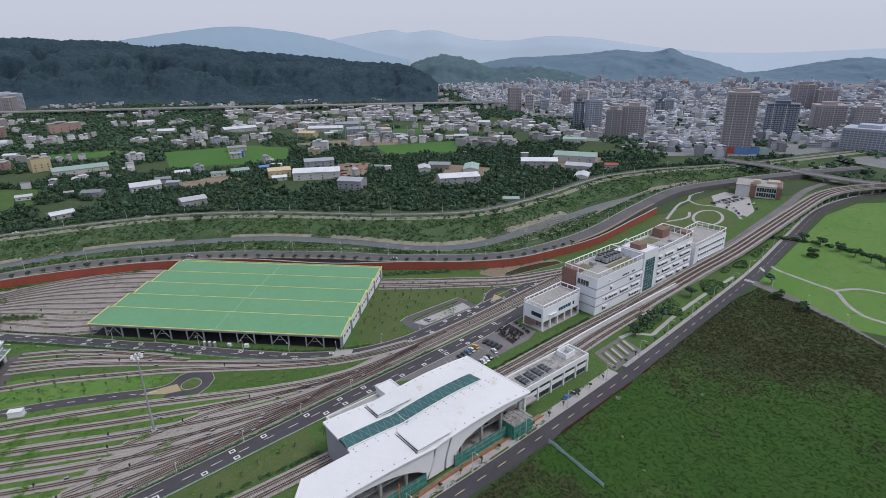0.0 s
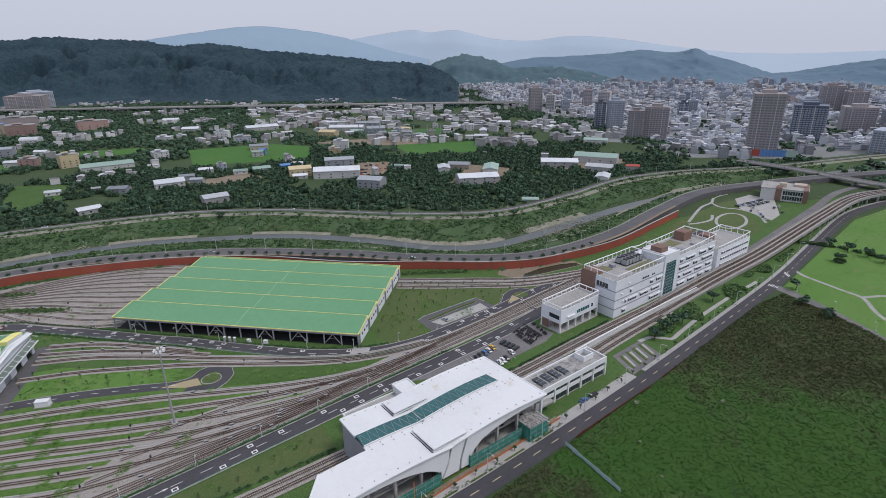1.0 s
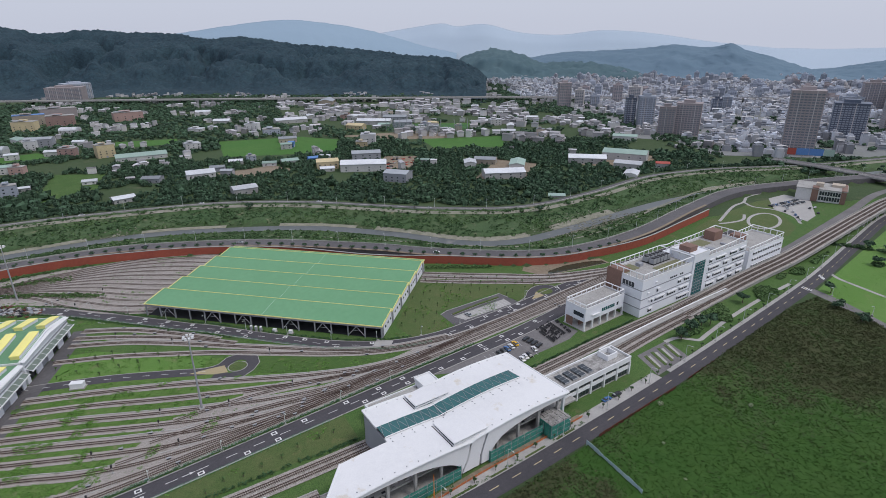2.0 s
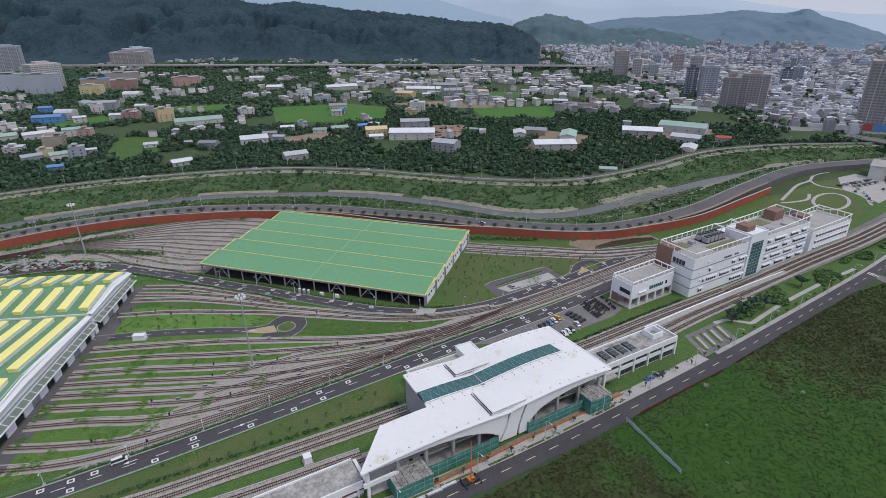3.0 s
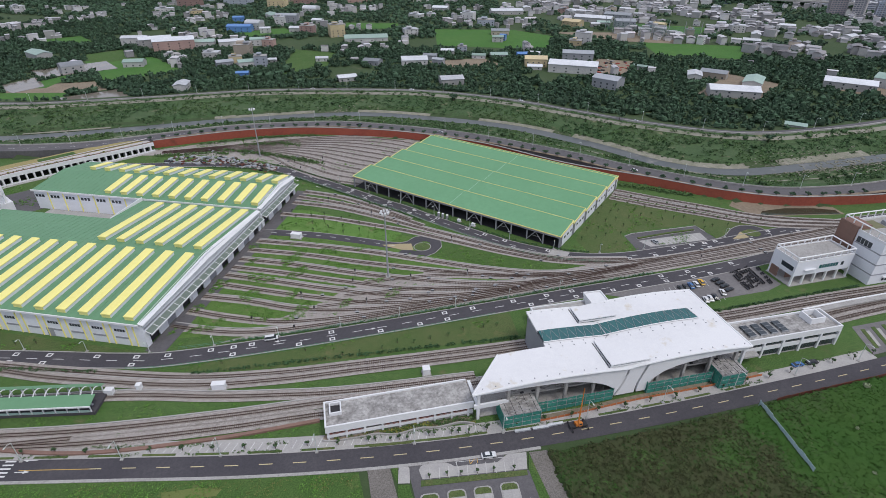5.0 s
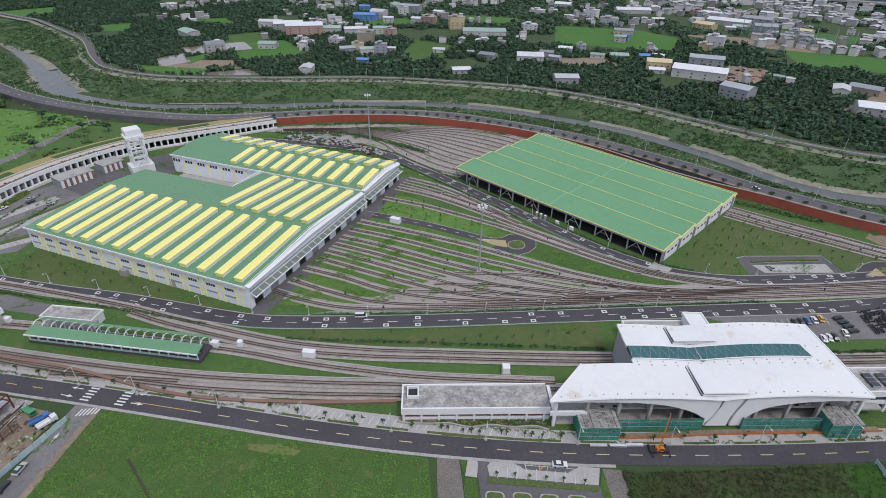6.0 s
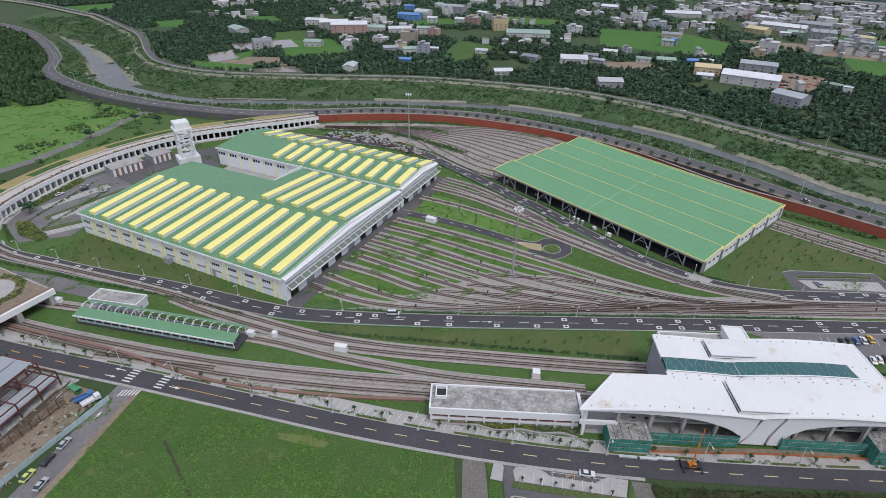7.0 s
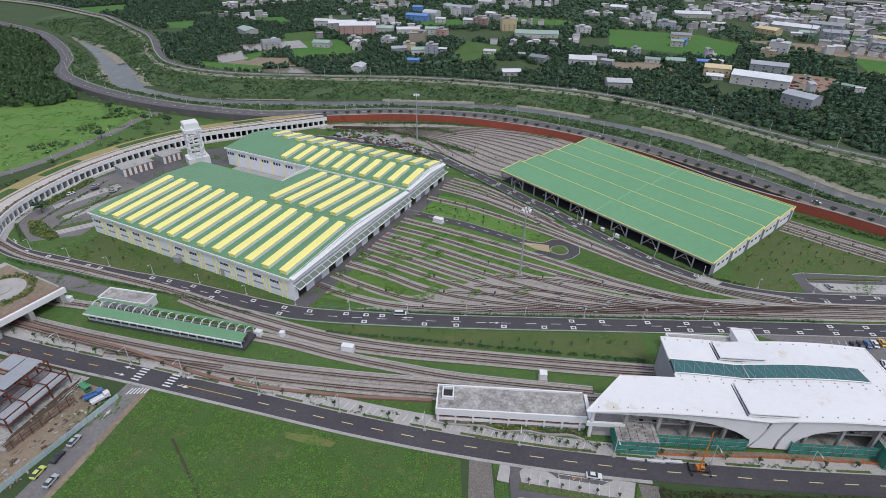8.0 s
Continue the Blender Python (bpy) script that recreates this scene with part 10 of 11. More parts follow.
kinds = [Row(leafy_tree("street_tree", "slender green street tree on the station pavement", 3.0, 0.75, 80 + k, CANOPY, "trees of the front pavement")) for k in range(3)]
pts, d = along(FRONT_ROAD, 9.5, 62, 620)
for k, (p, q) in enumerate(zip(pts, d)):
    kinds[k % 3].at(pose(p[0] - (5.4 + 0.5 * (k % 2)) * q[1], p[1] + (5.4 + 0.5 * (k % 2)) * q[0], 0.1, 0, 0, 63.0 * k))
kinds = [Row(leafy_tree("broad_tree", "broad green tree with an uneven crown", 7.0, 3.6, 90 + k, CANOPY_DARK, "broad trees")) for k in range(3)]
for k, (x, y) in enumerate([(422, 82), (452, 96), (449, 84), (446, 72), (442, 62), (437, 52), (432, 43), (236, 112), (246, 113), (255, 112.5), (262, 111), (330, 76), (322, 62), (300, 112), (352, 86), (-216, 258), (-224, 300),
                            (-260, 425), (-275, 438), (-232, 410), (-212, 405), (-246, 372), (150, 470), (260, 372), (20, 540), (340, 300)]):
    kinds[k % 3].at(pose(x, y, ground_at(x, y) - 0.1, 0, 0, 71.0 * k))

# low shrubs on the pavement strip and on the station's planting beds
rows = []
for off, lo, hi_ in ((4.4, 60, 260), (7.6, 60, 330), (4.6, 300, 420), (8.2, 330, 470)):
    pts, d = along(FRONT_ROAD, 0.7, lo, hi_)
    keep = wave(pts[:, :2], 6, off) > 0.5
    rows.append((pts[:, :2] + off * np.stack([-d[:, 1], d[:, 0]], 1) + rs.uniform(-0.5, 0.5, (len(pts), 2)))[keep])
for p, q in (((-225, 250), (-216, 300)), ((-212, 250), (-204, 300)), ((-200, 240), (-190, 290)), ((-206, 228), (-222, 246))):
    t = rs.uniform(0, 1, (160, 1))
    rows.append(np.array(p) * (1 - t) + np.array(q) * t + rs.uniform(-0.9, 0.9, (160, 2)))
xy = np.concatenate(rows)
size = rs.uniform(0.3, 0.6, len(xy))
scatter("low_shrubs", np.column_stack([xy, np.full(len(xy), 0.05)]), size, size * 0.9, TUFTS, BUSH, "low green shrubs in the pavement beds", "shrubs", 91)


# ---- road markings ----
def marks(name, line, length, gap, off, wide, z, mat, start, end, label):
    """Painted dashes along a road, each one a part."""
    t = thing(name, label, "road marking", kind="structure")
    pts, d = along(line, length + gap, start, end)
    me = mesh_from("dash", [(0, -wide / 2, 0), (length, -wide / 2, 0), (length, wide / 2, 0), (0, wide / 2, 0)], [(0, 1, 2, 3)], mat)
    for p, q in zip(pts, d):
        put("dash", me, t, m=pose(p[0] - off * q[1], p[1] + off * q[0], z, 0, 0, math.degrees(math.atan2(q[1], q[0]))))


marks("centre_dashes", FRONT_ROAD, 4.0, 6.0, 0.0, 0.3, 0.035, MARK_FADED, 198, 820, "yellow dashed centre line of the front road")
marks("centre_dashes", FRONT_ROAD, 4.0, 6.0, 0.0, 0.32, 0.035, MARK_YELLOW, 30, 150, "yellow dashed centre line of the front road")
marks("lane_dashes", DEPOT_ROAD, 4.0, 6.0, 0.0, 0.25, 0.045, MARK_WHITE, 70, 480, "white dashed line of the service road")
marks("lane_dashes", SHED_ROAD, 4.0, 6.0, 0.0, 0.25, 0.045, MARK_WHITE, 130, 470, "white dashed line of the service road")
marks("lane_dashes", LOOP_ROAD, 3.0, 5.0, 0.0, 0.25, 0.04, MARK_WHITE, 6, 80, "white dashed line of the loop road")
marks("lane_dashes", RIVER_ROAD, 4.0, 6.0, -0.5, 0.3, ROAD_TOP + 0.015, MARK_WHITE, 380, 1150, "white dashed line of the riverside road")
solid = FRONT_ROAD[(FRONT_ROAD[:, 0] > -91) & (FRONT_ROAD[:, 0] < -66)]
strip("centre_line", solid, -0.12, 0.12, 0.035, MARK_YELLOW, label="solid yellow line before the junction", category="road marking")


def stripes(name, rows, label):
    t = thing(name, label, "road marking", kind="structure")
    for x, y, long_, wide, turn in rows:
        put("stripe", mesh_from("stripe", [(-long_ / 2, -wide / 2, 0.034), (long_ / 2, -wide / 2, 0.034), (long_ / 2, wide / 2, 0.034), (-long_ / 2, wide / 2, 0.034)], [(0, 1, 2, 3)], MARK_WHITE), t, m=pose(x, y, 0, 0, 0, turn))


stripes("zebra_crossing", [(-105.0 - 0.35 * k, 141.6 - 1.25 * k, 3.2, 0.55, -15) for k in range(5)], "white zebra crossing over the front road")
stripes("zebra_crossing", [(-92.9 - 0.35 * k, 138.7 - 1.25 * k, 3.2, 0.55, -15) for k in range(5)], "white zebra crossing over the front road")
stripes("zebra_crossing", [(-105.5 + 1.15 * k, 131.0 + 0.12 * k, 3.0, 0.5, 72) for k in range(6)], "white zebra crossing over the side road")
stripes("zebra_crossing", [(372 + 0.9 * k, 96 + 0.9 * k, 3.4, 0.6, 5) for k in range(5)], "white zebra crossing on the eastern road")
stripes("zebra_crossing", [(348 + 0.1 * k, 94.4 + 1.2 * k, 3.4, 0.6, 0) for k in range(5)], "white zebra crossing on the eastern road")


def arrow(x, y, turn, z=0.036):
    v = [(-2.2, -0.15), (0.4, -0.15), (0.4, -0.6), (2.2, 0), (0.4, 0.6), (0.4, 0.15), (-2.2, 0.15)]
    put("arrow", mesh_from("arrow", [(a, b, z) for a, b in v], [(0, 1, 5, 6), (2, 3, 4), (1, 2, 4), (1, 4, 5)], MARK_WHITE), ARROWS, m=pose(x, y, 0, 0, 0, turn))


ARROWS = thing("lane_arrows", "white lane arrows painted on the roads", "road marking", kind="structure")
for x, y, turn in ((-111, 142.2, 165), (-87.5, 137.6, 165), (-88.5, 133.6, -15), (-113, 139, -15), (-110.5, 122, 80), (-108.0, 121, 80), (-211, 229, -40), (-208, 226, 140), (2, 328, -50), (14, 314, 130), (21, 178 - 8, 0), (-14, 172.6, 180)):
    arrow(x, y, turn)


def manhole_squares():
    """White painted squares round the manholes of the service roads."""
    t = thing("manhole_squares", "white painted squares round manhole covers", "road marking", kind="structure")
    ring = mesh_from("square", [(-1.1, -0.9, 0), (1.1, -0.9, 0), (1.1, 0.9, 0), (-1.1, 0.9, 0), (-0.6, -0.45, 0), (0.6, -0.45, 0), (0.6, 0.45, 0), (-0.6, 0.45, 0)],
                     [(0, 1, 5, 4), (1, 2, 6, 5), (2, 3, 7, 6), (3, 0, 4, 7)], MARK_WHITE)
    r = random.Random(3)
    for line, start, end in ((DEPOT_ROAD, 60, 470), (SHED_ROAD, 120, 440)):
        s = start
        while s < end:
            pts, d = along(line, 1000, s, s + 1)
            p, q = pts[0], d[0]
            for off in ([2.1], [-2.1], [2.1, -2.1])[r.randrange(3)]:
                put("square", ring, t, m=pose(p[0] - off * q[1], p[1] + off * q[0], 0.046, 0, 0, math.degrees(math.atan2(q[1], q[0]))))
            s += r.uniform(6, 20)


manhole_squares()


# ---- vehicles ----
def car_kind(paint, label, van=False):
    c = thing("car" if not van else "van", label, "car" if not van else "van", group="parked cars")
    long_, wide = (4.5, 1.78) if not van else (5.0, 1.85)
    w = wide / 2
    prof = [(-long_ / 2, 0.35), (long_ / 2, 0.35), (long_ / 2, 0.75), (long_ / 2 - 0.15, 0.9), (1.0, 1.0), (-long_ / 2 + 0.2, 1.02), (-long_ / 2, 0.85)]
    cab = [(1.05, 0.98), (0.35, 1.45), (-1.25, 1.47), (-1.95, 1.0)] if not van else [(1.9, 0.98), (1.3, 1.85), (-2.3, 1.9), (-2.4, 1.0)]

    def loft(outline, half, half_top=None):
        bm = bmesh.new()
        zs = [z for _, z in outline]
        lo_, hi__ = min(zs), max(zs)
        rings = []
        for s in (-1, 1):
            rings.append([bm.verts.new((x, s * (half + ((half_top or half) - half) * (z - lo_) / (hi__ - lo_)), z)) for x, z in outline])
        a, b = rings
        bm.faces.new(a)
        bm.faces.new(b[::-1])
        for i in range(len(outline)):
            j = (i + 1) % len(outline)
            bm.faces.new((a[i], b[i], b[j], a[j]))
        return bm
    body = loft(prof, w)
    bmesh.ops.bevel(body, geom=body.edges[:], offset=0.06, segments=1, affect="EDGES")
    part("body", body, paint, c)
    part("windows_band", loft(cab, w - 0.06, w - 0.28), GLASS_DARK, c, "dark glazing")
    part("roof_panel", boxes((cab[2][0] + 0.1, cab[1][0] - 0.1, -w + 0.3, w - 0.3, cab[2][1] - 0.03, cab[2][1] + 0.03)), paint, c)
    for x in (-long_ / 2 + 0.85, long_ / 2 - 0.85):
        for s in (-1, 1):
            bm = bmesh.new()
            tube(bm, [(x, s * (w - 0.22), 0.32), (x, s * (w + 0.01), 0.32)], 0.32, 10)
            part("wheel", bm, RUBBER, c)
    for s in (-1, 1):
        part("headlight", boxes((long_ / 2 - 0.04, long_ / 2 + 0.02, s * 0.62 - 0.2, s * 0.62 + 0.2, 0.6, 0.75)), WHITE_PAINT, c)
    return Row(c)


CARS = {n: car_kind(CAR_PAINTS[k], n + " parked car with dark windows" if n != "yellow" else "yellow parked taxi with dark windows") for k, n in enumerate(("white", "black", "silver", "blue", "yellow", "lime"))}
VAN = car_kind(CAR_PAINTS[0], "white delivery van with dark windows", True)
for x, y, turn, n in ((157.2, 158.6, 75, "black"), (160.0, 158.9, 75, "black"), (162.9, 159.2, 75, "blue"), (165.9, 159.5, 75, "white"), (169.2, 160.2, 75, "yellow"), (162.1, 148.4, 70, "white"), (164.6, 148.8, 70, "white"),
                      (167.2, 149.0, 70, "black"), (172.9, 151.0, 70, "white"), (176.8, 160.2, 10, "black"), (177.0, 157.5, 10, "black"), (177.2, 154.9, 10, "black"), (177.2, 152.0, 10, "black"), (44.6, 100.2, -8, "white"),
                      (-115.6, 98.9, 80, "lime"), (-110.2, 96.2, 80, "silver"), (-113.2, 104.2, 80, "black"), (-111.8, 110.1, 80, "silver"), (166.9, 105.4, -4, "blue"), (173.0, 104.9, -4, "black"), (171.2, 197.6, 95, "silver"),
                      (-206, 292, 60, "silver"), (-204, 288, 60, "black"), (-214, 281, 60, "white"), (-192, 285, 30, "silver"), (505, 170, 20, "black"), (508, 165, 20, "white"), (500, 160, 20, "blue"), (515, 172, 20, "silver"),
                      (530, 160, 10, "black"), (536, 158, 10, "white"), (494, 156, 20, "black"), (488, 152, 20, "white"), (520, 150, 20, "black"), *((512 + 3.4 * k, 184.5 - 0.6 * k, 75, ("black", "silver", "blue", "white", "black")[k % 5]) for k in range(12)), *((520 + 3.4 * k, 176.5 - 0.6 * k, 75, ("silver", "black", "white", "black")[k % 4]) for k in range(9)), (-157, 149, -15, "black")):
    CARS[n].at(pose(x, y, 0.06, 0, 0, turn))
for x, y, turn, n in ((120, 508, -32, "white"), (205, 445, -50, "white"), (30, 536, 160, "white"), (270, 365, -45, "silver")):
    CARS[n].at(pose(x, y, 3.1, 0, 0, turn))
for x, y, turn, n in ((110, 376.5, -35, "silver"), (207, 272, -48, "white"), (55, 411, 155, "black")):
    CARS[n].at(pose(x, y, ROAD_TOP + 0.03, 0, 0, turn))
VAN.at(pose(-17, 174.5, 0.06, 0, 0, 0))


def flatbed(paint, label, m):
    t = thing("truck", label, "truck", m)
    part("cab", boxes((1.2, 2.8, -1.0, 1.0, 0.5, 2.2)), paint, t)
    part("windscreen", boxes((2.8, 2.84, -0.85, 0.85, 1.3, 2.0)), GLASS_DARK, t)
    part("load_bed", boxes((-3.0, 1.1, -1.05, 1.05, 0.8, 1.0), (-3.0, 1.1, -1.05, -0.95, 1.0, 1.6), (-3.0, 1.1, 0.95, 1.05, 1.0, 1.6)), paint, t)
    for x in (-2.0, 1.8):
        for s in (-1, 1):
            bm = bmesh.new()
            tube(bm, [(x, s * 0.75, 0.42), (x, s * 1.02, 0.42)], 0.42, 8)
            part("wheel", bm, RUBBER, t)


flatbed(CAR_PAINTS[6], "green flatbed truck on the building site", pose(-121.0, 132.0, 0, 0, 0, -35))
flatbed(CAR_PAINTS[3], "blue flatbed truck on the building site", pose(-115.8, 128.3, 0, 0, 0, 40))
flatbed(CAR_PAINTS[0], "white and blue truck on the building site", pose(-112.8, 127.0, 0, 0, 0, 50))


def crane_truck():
    t = thing("crane_truck", "orange mobile crane with raised lattice boom on the road", "mobile crane", pose(76.2, 102.9, 0.05, 0, 0, -4) @ Matrix.Scale(0.66, 4))
    part("chassis", boxes((-4.5, 4.5, -1.2, 1.2, 0.7, 1.4)), DARK, t)
    part("cab", boxes((-0.4, 1.4, -1.5, -0.1, 1.5, 3.6)), ORANGE, t, "orange cab")
    part("turntable", boxes((-1.8, 1.3, 0.0, 1.3, 1.4, 2.7), (-1.6, -0.5, -1.2, 0.0, 1.4, 2.9)), ORANGE, t, "orange turntable housing")
    part("cab_window", boxes((-0.2, 1.2, -1.54, -1.5, 2.3, 3.3)), GLASS_DARK, t)
    bm = bmesh.new()
    a, b = Vector((0.2, 0.4, 2.6)), Vector((1.5, 2.6, 22.5))
    tube(bm, [a, a.lerp(b, 0.55)], 0.42, 4)
    tube(bm, [a.lerp(b, 0.5), b], 0.26, 4)
    part("boom", bm, ORANGE, t, "orange telescopic boom")
    bm = bmesh.new()
    tube(bm, [b, b - Vector((0, 0, 5))], 0.05, 4)
    part("cable", bm, DARK, t)
    for x in (-4.0, 4.0):
        part("outrigger", boxes((x - 0.2, x + 0.2, -3.2, 3.2, 0.8, 1.1), (x - 0.35, x + 0.35, -3.4, -2.8, 0, 0.8), (x - 0.35, x + 0.35, 2.8, 3.4, 0, 0.8)), DARK, t)
    for x in (-3.3, -2.0, 1.8, 3.2):
        for s in (-1, 1):
            bm = bmesh.new()
            tube(bm, [(x, s * 0.9, 0.55), (x, s * 1.3, 0.55)], 0.55, 10)
            part("wheel", bm, RUBBER, t)


crane_truck()


def scooter():
    t = thing("motor_scooter", "dark parked motor scooter in a tight row", "motor scooter", group="parked scooters")
    bm = boxes((-0.8, 0.1, -0.16, 0.16, 0.5, 0.85), (0.1, 0.5, -0.2, 0.2, 0.25, 0.4), (0.45, 0.7, -0.2, 0.2, 0.3, 1.0))
    part("body", bm, CAR_PAINTS[1], t)
    part("handlebar", boxes((0.5, 0.58, -0.33, 0.33, 1.0, 1.08)), DARK, t)
    for x in (-0.6, 0.75):
        bm = bmesh.new()
        tube(bm, [(x, -0.06, 0.24), (x, 0.06, 0.24)], 0.24, 8)
        part("wheel", bm, RUBBER, t)
    return Row(t)


SCOOTER = scooter()
rs = np.random.RandomState(5)
o_, u_, v_ = np.array((184.5, 149.0)), np.array((0.98, 0.18)), np.array((0.18, 0.98))
for row in range(5):
    for k in range(17):
        if rs.uniform() < 0.82:
            p = o_ + u_ * (1.2 + row * 2.5) + v_ * (0.8 + k * 0.85)
            SCOOTER.at(pose(p[0], p[1], 0.02, 0, 0, rs.uniform(-8, 8)))
for k in range(16):
    if rs.uniform() < 0.7:
        SCOOTER.at(pose(199 + 0.25 * k, 151 + 0.8 * k, 0.02, 0, 0, rs.uniform(-12, 12)))


# ---- trackside equipment ----
def cabinet(x, y, turn, wide, deep, tall, label):
    t = thing("equipment_cabinet", label, "equipment cabinet", pose(x, y, 0, 0, 0, turn), "trackside cabinets")
    part("plinth", boxes((-wide / 2 - 0.4, wide / 2 + 0.4, -deep / 2 - 0.4, deep / 2 + 0.4, 0, 0.45)), CONCRETE, t)
    part("housing", boxes((-wide / 2, wide / 2, -deep / 2, deep / 2, 0.45, tall)), WHITE_PAINT, t)
    part("lid", boxes((-wide / 2 - 0.12, wide / 2 + 0.12, -deep / 2 - 0.12, deep / 2 + 0.12, tall, tall + 0.15)), WHITE_PAINT, t)
    for k in range(int(wide / 1.0)):
        part("door", boxes((-wide / 2 + 0.1 + k, -wide / 2 + 0.95 + k, -deep / 2 - 0.04, -deep / 2, 0.6, tall - 0.15)), WALL_WHITE, t)


for x, y, turn, w, d_, h in ((-34.8, 152.6, -12, 4.4, 2.0, 2.6), (35.7, 139.6, 85, 2.4, 2.4, 2.8), (-70.4, 160.6, -15, 2.6, 1.8, 2.2), (-61.1, 160.0, -15, 1.6, 1.6, 2.4), (-133.4, 180.6, -14, 4.6, 2.0, 2.4), (-155.2, 180.6, -14, 3.0, 1.8, 2.2),
                            (-2.6, 253.2, 62, 2.6, 5.2, 2.6), (82.6, 246.4, -50, 1.6, 1.2, 1.6), (88.4, 239.6, -50, 1.8, 1.3, 1.7)):
    cabinet(x, y, turn, w, d_, h, "white trackside equipment cabinet on a concrete plinth")
for k in range(3):
    t = thing("water_tank", "upright silver water tank beside the shed", "water tank", pose(73.9 + 1.75 * k, 255.6 - 2.1 * k, 0) @ Matrix.Scale(0.75, 4), "silver tanks")
    bm = bmesh.new()
    tube(bm, [(0, 0, 0.9), (0, 0, 3.4)], 1.0, 14)
    part("tank", bm, STEEL, t)
    bm = bmesh.new()
    tube(bm, [(0, 0, 3.4), (0, 0, 3.9)], 1.0, 14, 0.35)
    part("lid", bm, WHITE_PAINT, t)
    part("stand", boxes((-0.8, 0.8, -0.8, 0.8, 0, 0.9)), CONCRETE, t)


def point_motor():
    t = thing("point_motor", "dark grey point motor box beside the rails", "point motor", group="point motors")
    part("housing", boxes((-0.7, 0.7, -0.35, 0.35, 0.1, 0.6)), DARK, t)
    part("lid", boxes((-0.75, 0.75, -0.4, 0.4, 0.6, 0.68)), STEEL, t)
    part("rod", boxes((-0.08, 0.08, 0.35, 1.6, 0.25, 0.35)), STEEL, t)
    return Row(t)


def signal_post():
    t = thing("signal_post", "short grey trackside signal on a slim post", "signal", group="trackside signals")
    bm = bmesh.new()
    tube(bm, [(0, 0, 0), (0, 0, 3.4)], 0.09, 6)
    part("post", bm, STEEL, t)
    part("signal_head", boxes((-0.3, 0.3, -0.2, 0.2, 2.5, 3.6)), DARK, t)
    part("base", boxes((-0.4, 0.4, -0.4, 0.4, -0.05, 0.3)), CONCRETE, t)
    return Row(t)


MOTOR, SIGNAL = point_motor(), signal_post()
rs = np.random.RandomState(52)
for line in TRACK_LINES[:24]:
    if len(line) < 6:
        continue
    for share in (0.42, 0.68, 0.86):
        k = int(share * (len(line) - 1))
        q = line[k] - line[k - 1]
        q = q / np.linalg.norm(q)
        at = line[k] + np.array((-q[1], q[0])) * (2.0 if rs.uniform() < 0.5 else -2.0)
        MOTOR.at(pose(at[0], at[1], 0.05, 0, 0, math.degrees(math.atan2(q[1], q[0])) + rs.choice((0, 180))))
    if rs.uniform() < 0.7:
        k = int(0.3 * (len(line) - 1))
        SIGNAL.at(pose(line[k][0] + 1.0, line[k][1] - 2.4, 0, 0, 0, 60))

def fence(line, off, start, end, tall, gap, label, mat):
    t = thing("fence", label, "fence", kind="structure")
    pts, d = along(line, gap, start, end)
    post = boxes((-0.05, 0.05, -0.05, 0.05, 0, tall))
    me = bpy.data.meshes.new("post")
    post.to_mesh(me)
    post.free()
    me.materials.append(mat)
    for p, q in zip(pts, d):
        put("post", me, t, m=pose(p[0] - off * q[1], p[1] + off * q[0], 0, 0, 0, math.degrees(math.atan2(q[1], q[0]))))
    pts, d = along(line, 2.0, start, end)
    for z in (tall - 0.1, tall * 0.5):
        put("rail", mesh_from("rail", *ribbon(np.column_stack([pts[:, :2] + off * np.stack([-d[:, 1], d[:, 0]], 1), np.zeros(len(pts))]), -0.04, 0.04, z, 0.08), mat), t)


GREEN_FENCE = material("green_fence_paint", (0.10, 0.24, 0.15), (0.12, 0.27, 0.17), rough=0.6)
fence(DEPOT_ROAD, 4.7, 215, 420, 1.5, 3.0, "green mesh fence between road and tracks", GREEN_FENCE)
fence(DEPOT_ROAD, -5.0, 200, 340, 1.5, 3.0, "green mesh fence along the lawn", GREEN_FENCE)
fence(SHED_ROAD, -4.6, 130, 330, 1.5, 3.0, "green mesh fence between road and tracks", GREEN_FENCE)


def hoarding(name, a, b, tall, width, mat, label):
    """A sheet fence of separate panels between two places."""
    t = thing(name, label, "hoarding")
    a, b = np.array(a, float), np.array(b, float)
    n_p = max(1, int(np.linalg.norm(b - a) / width))
    turn = math.degrees(math.atan2(b[1] - a[1], b[0] - a[0]))
    w = np.linalg.norm(b - a) / n_p
    r = random.Random(int(a[0]))
    for k in range(n_p):
        p = a + (b - a) * k / n_p
        part("panel", boxes((0.03, w - 0.03, -0.04, 0.04, 0, tall * r.uniform(0.95, 1.05))), mat, t, m=pose(p[0], p[1], 0, r.uniform(-3, 3), 0, turn))


BLUE_SHEET = material("pale_blue_sheet", (0.36, 0.48, 0.52), (0.42, 0.52, 0.55), rough=0.6)
hoarding("site_hoarding", (138.4, 93.6), (133.3, 67.5), 3.0, 2.2, BLUE_SHEET, "pale blue sheet hoarding across the scrub")
hoarding("red_hoarding", (146, 93.6), (196, 92.0), 1.6, 2.4, RUST, "low rusty red sheet hoarding along the scrub")
hoarding("red_hoarding", (206, 92.0), (232, 91.8), 1.6, 2.4, RUST, "low rusty red sheet hoarding along the scrub")
hoarding("site_hoarding", (-107.5, 128), (-119, 101), 2.2, 2.2, BLUE_SHEET, "blue-grey sheet hoarding of the building site")
hoarding("site_hoarding", (-119, 101), (-127, 82), 2.2, 2.2, BLUE_SHEET, "blue-grey sheet hoarding of the building site")
BARRIER_LINE = spline([(57, 108.4), (76, 107.6), (100, 107.2), (125, 105.8), (150, 104.8)], 2.5)
br = thing("site_barrier", "orange barrier fence along the station building site", "barrier fence")
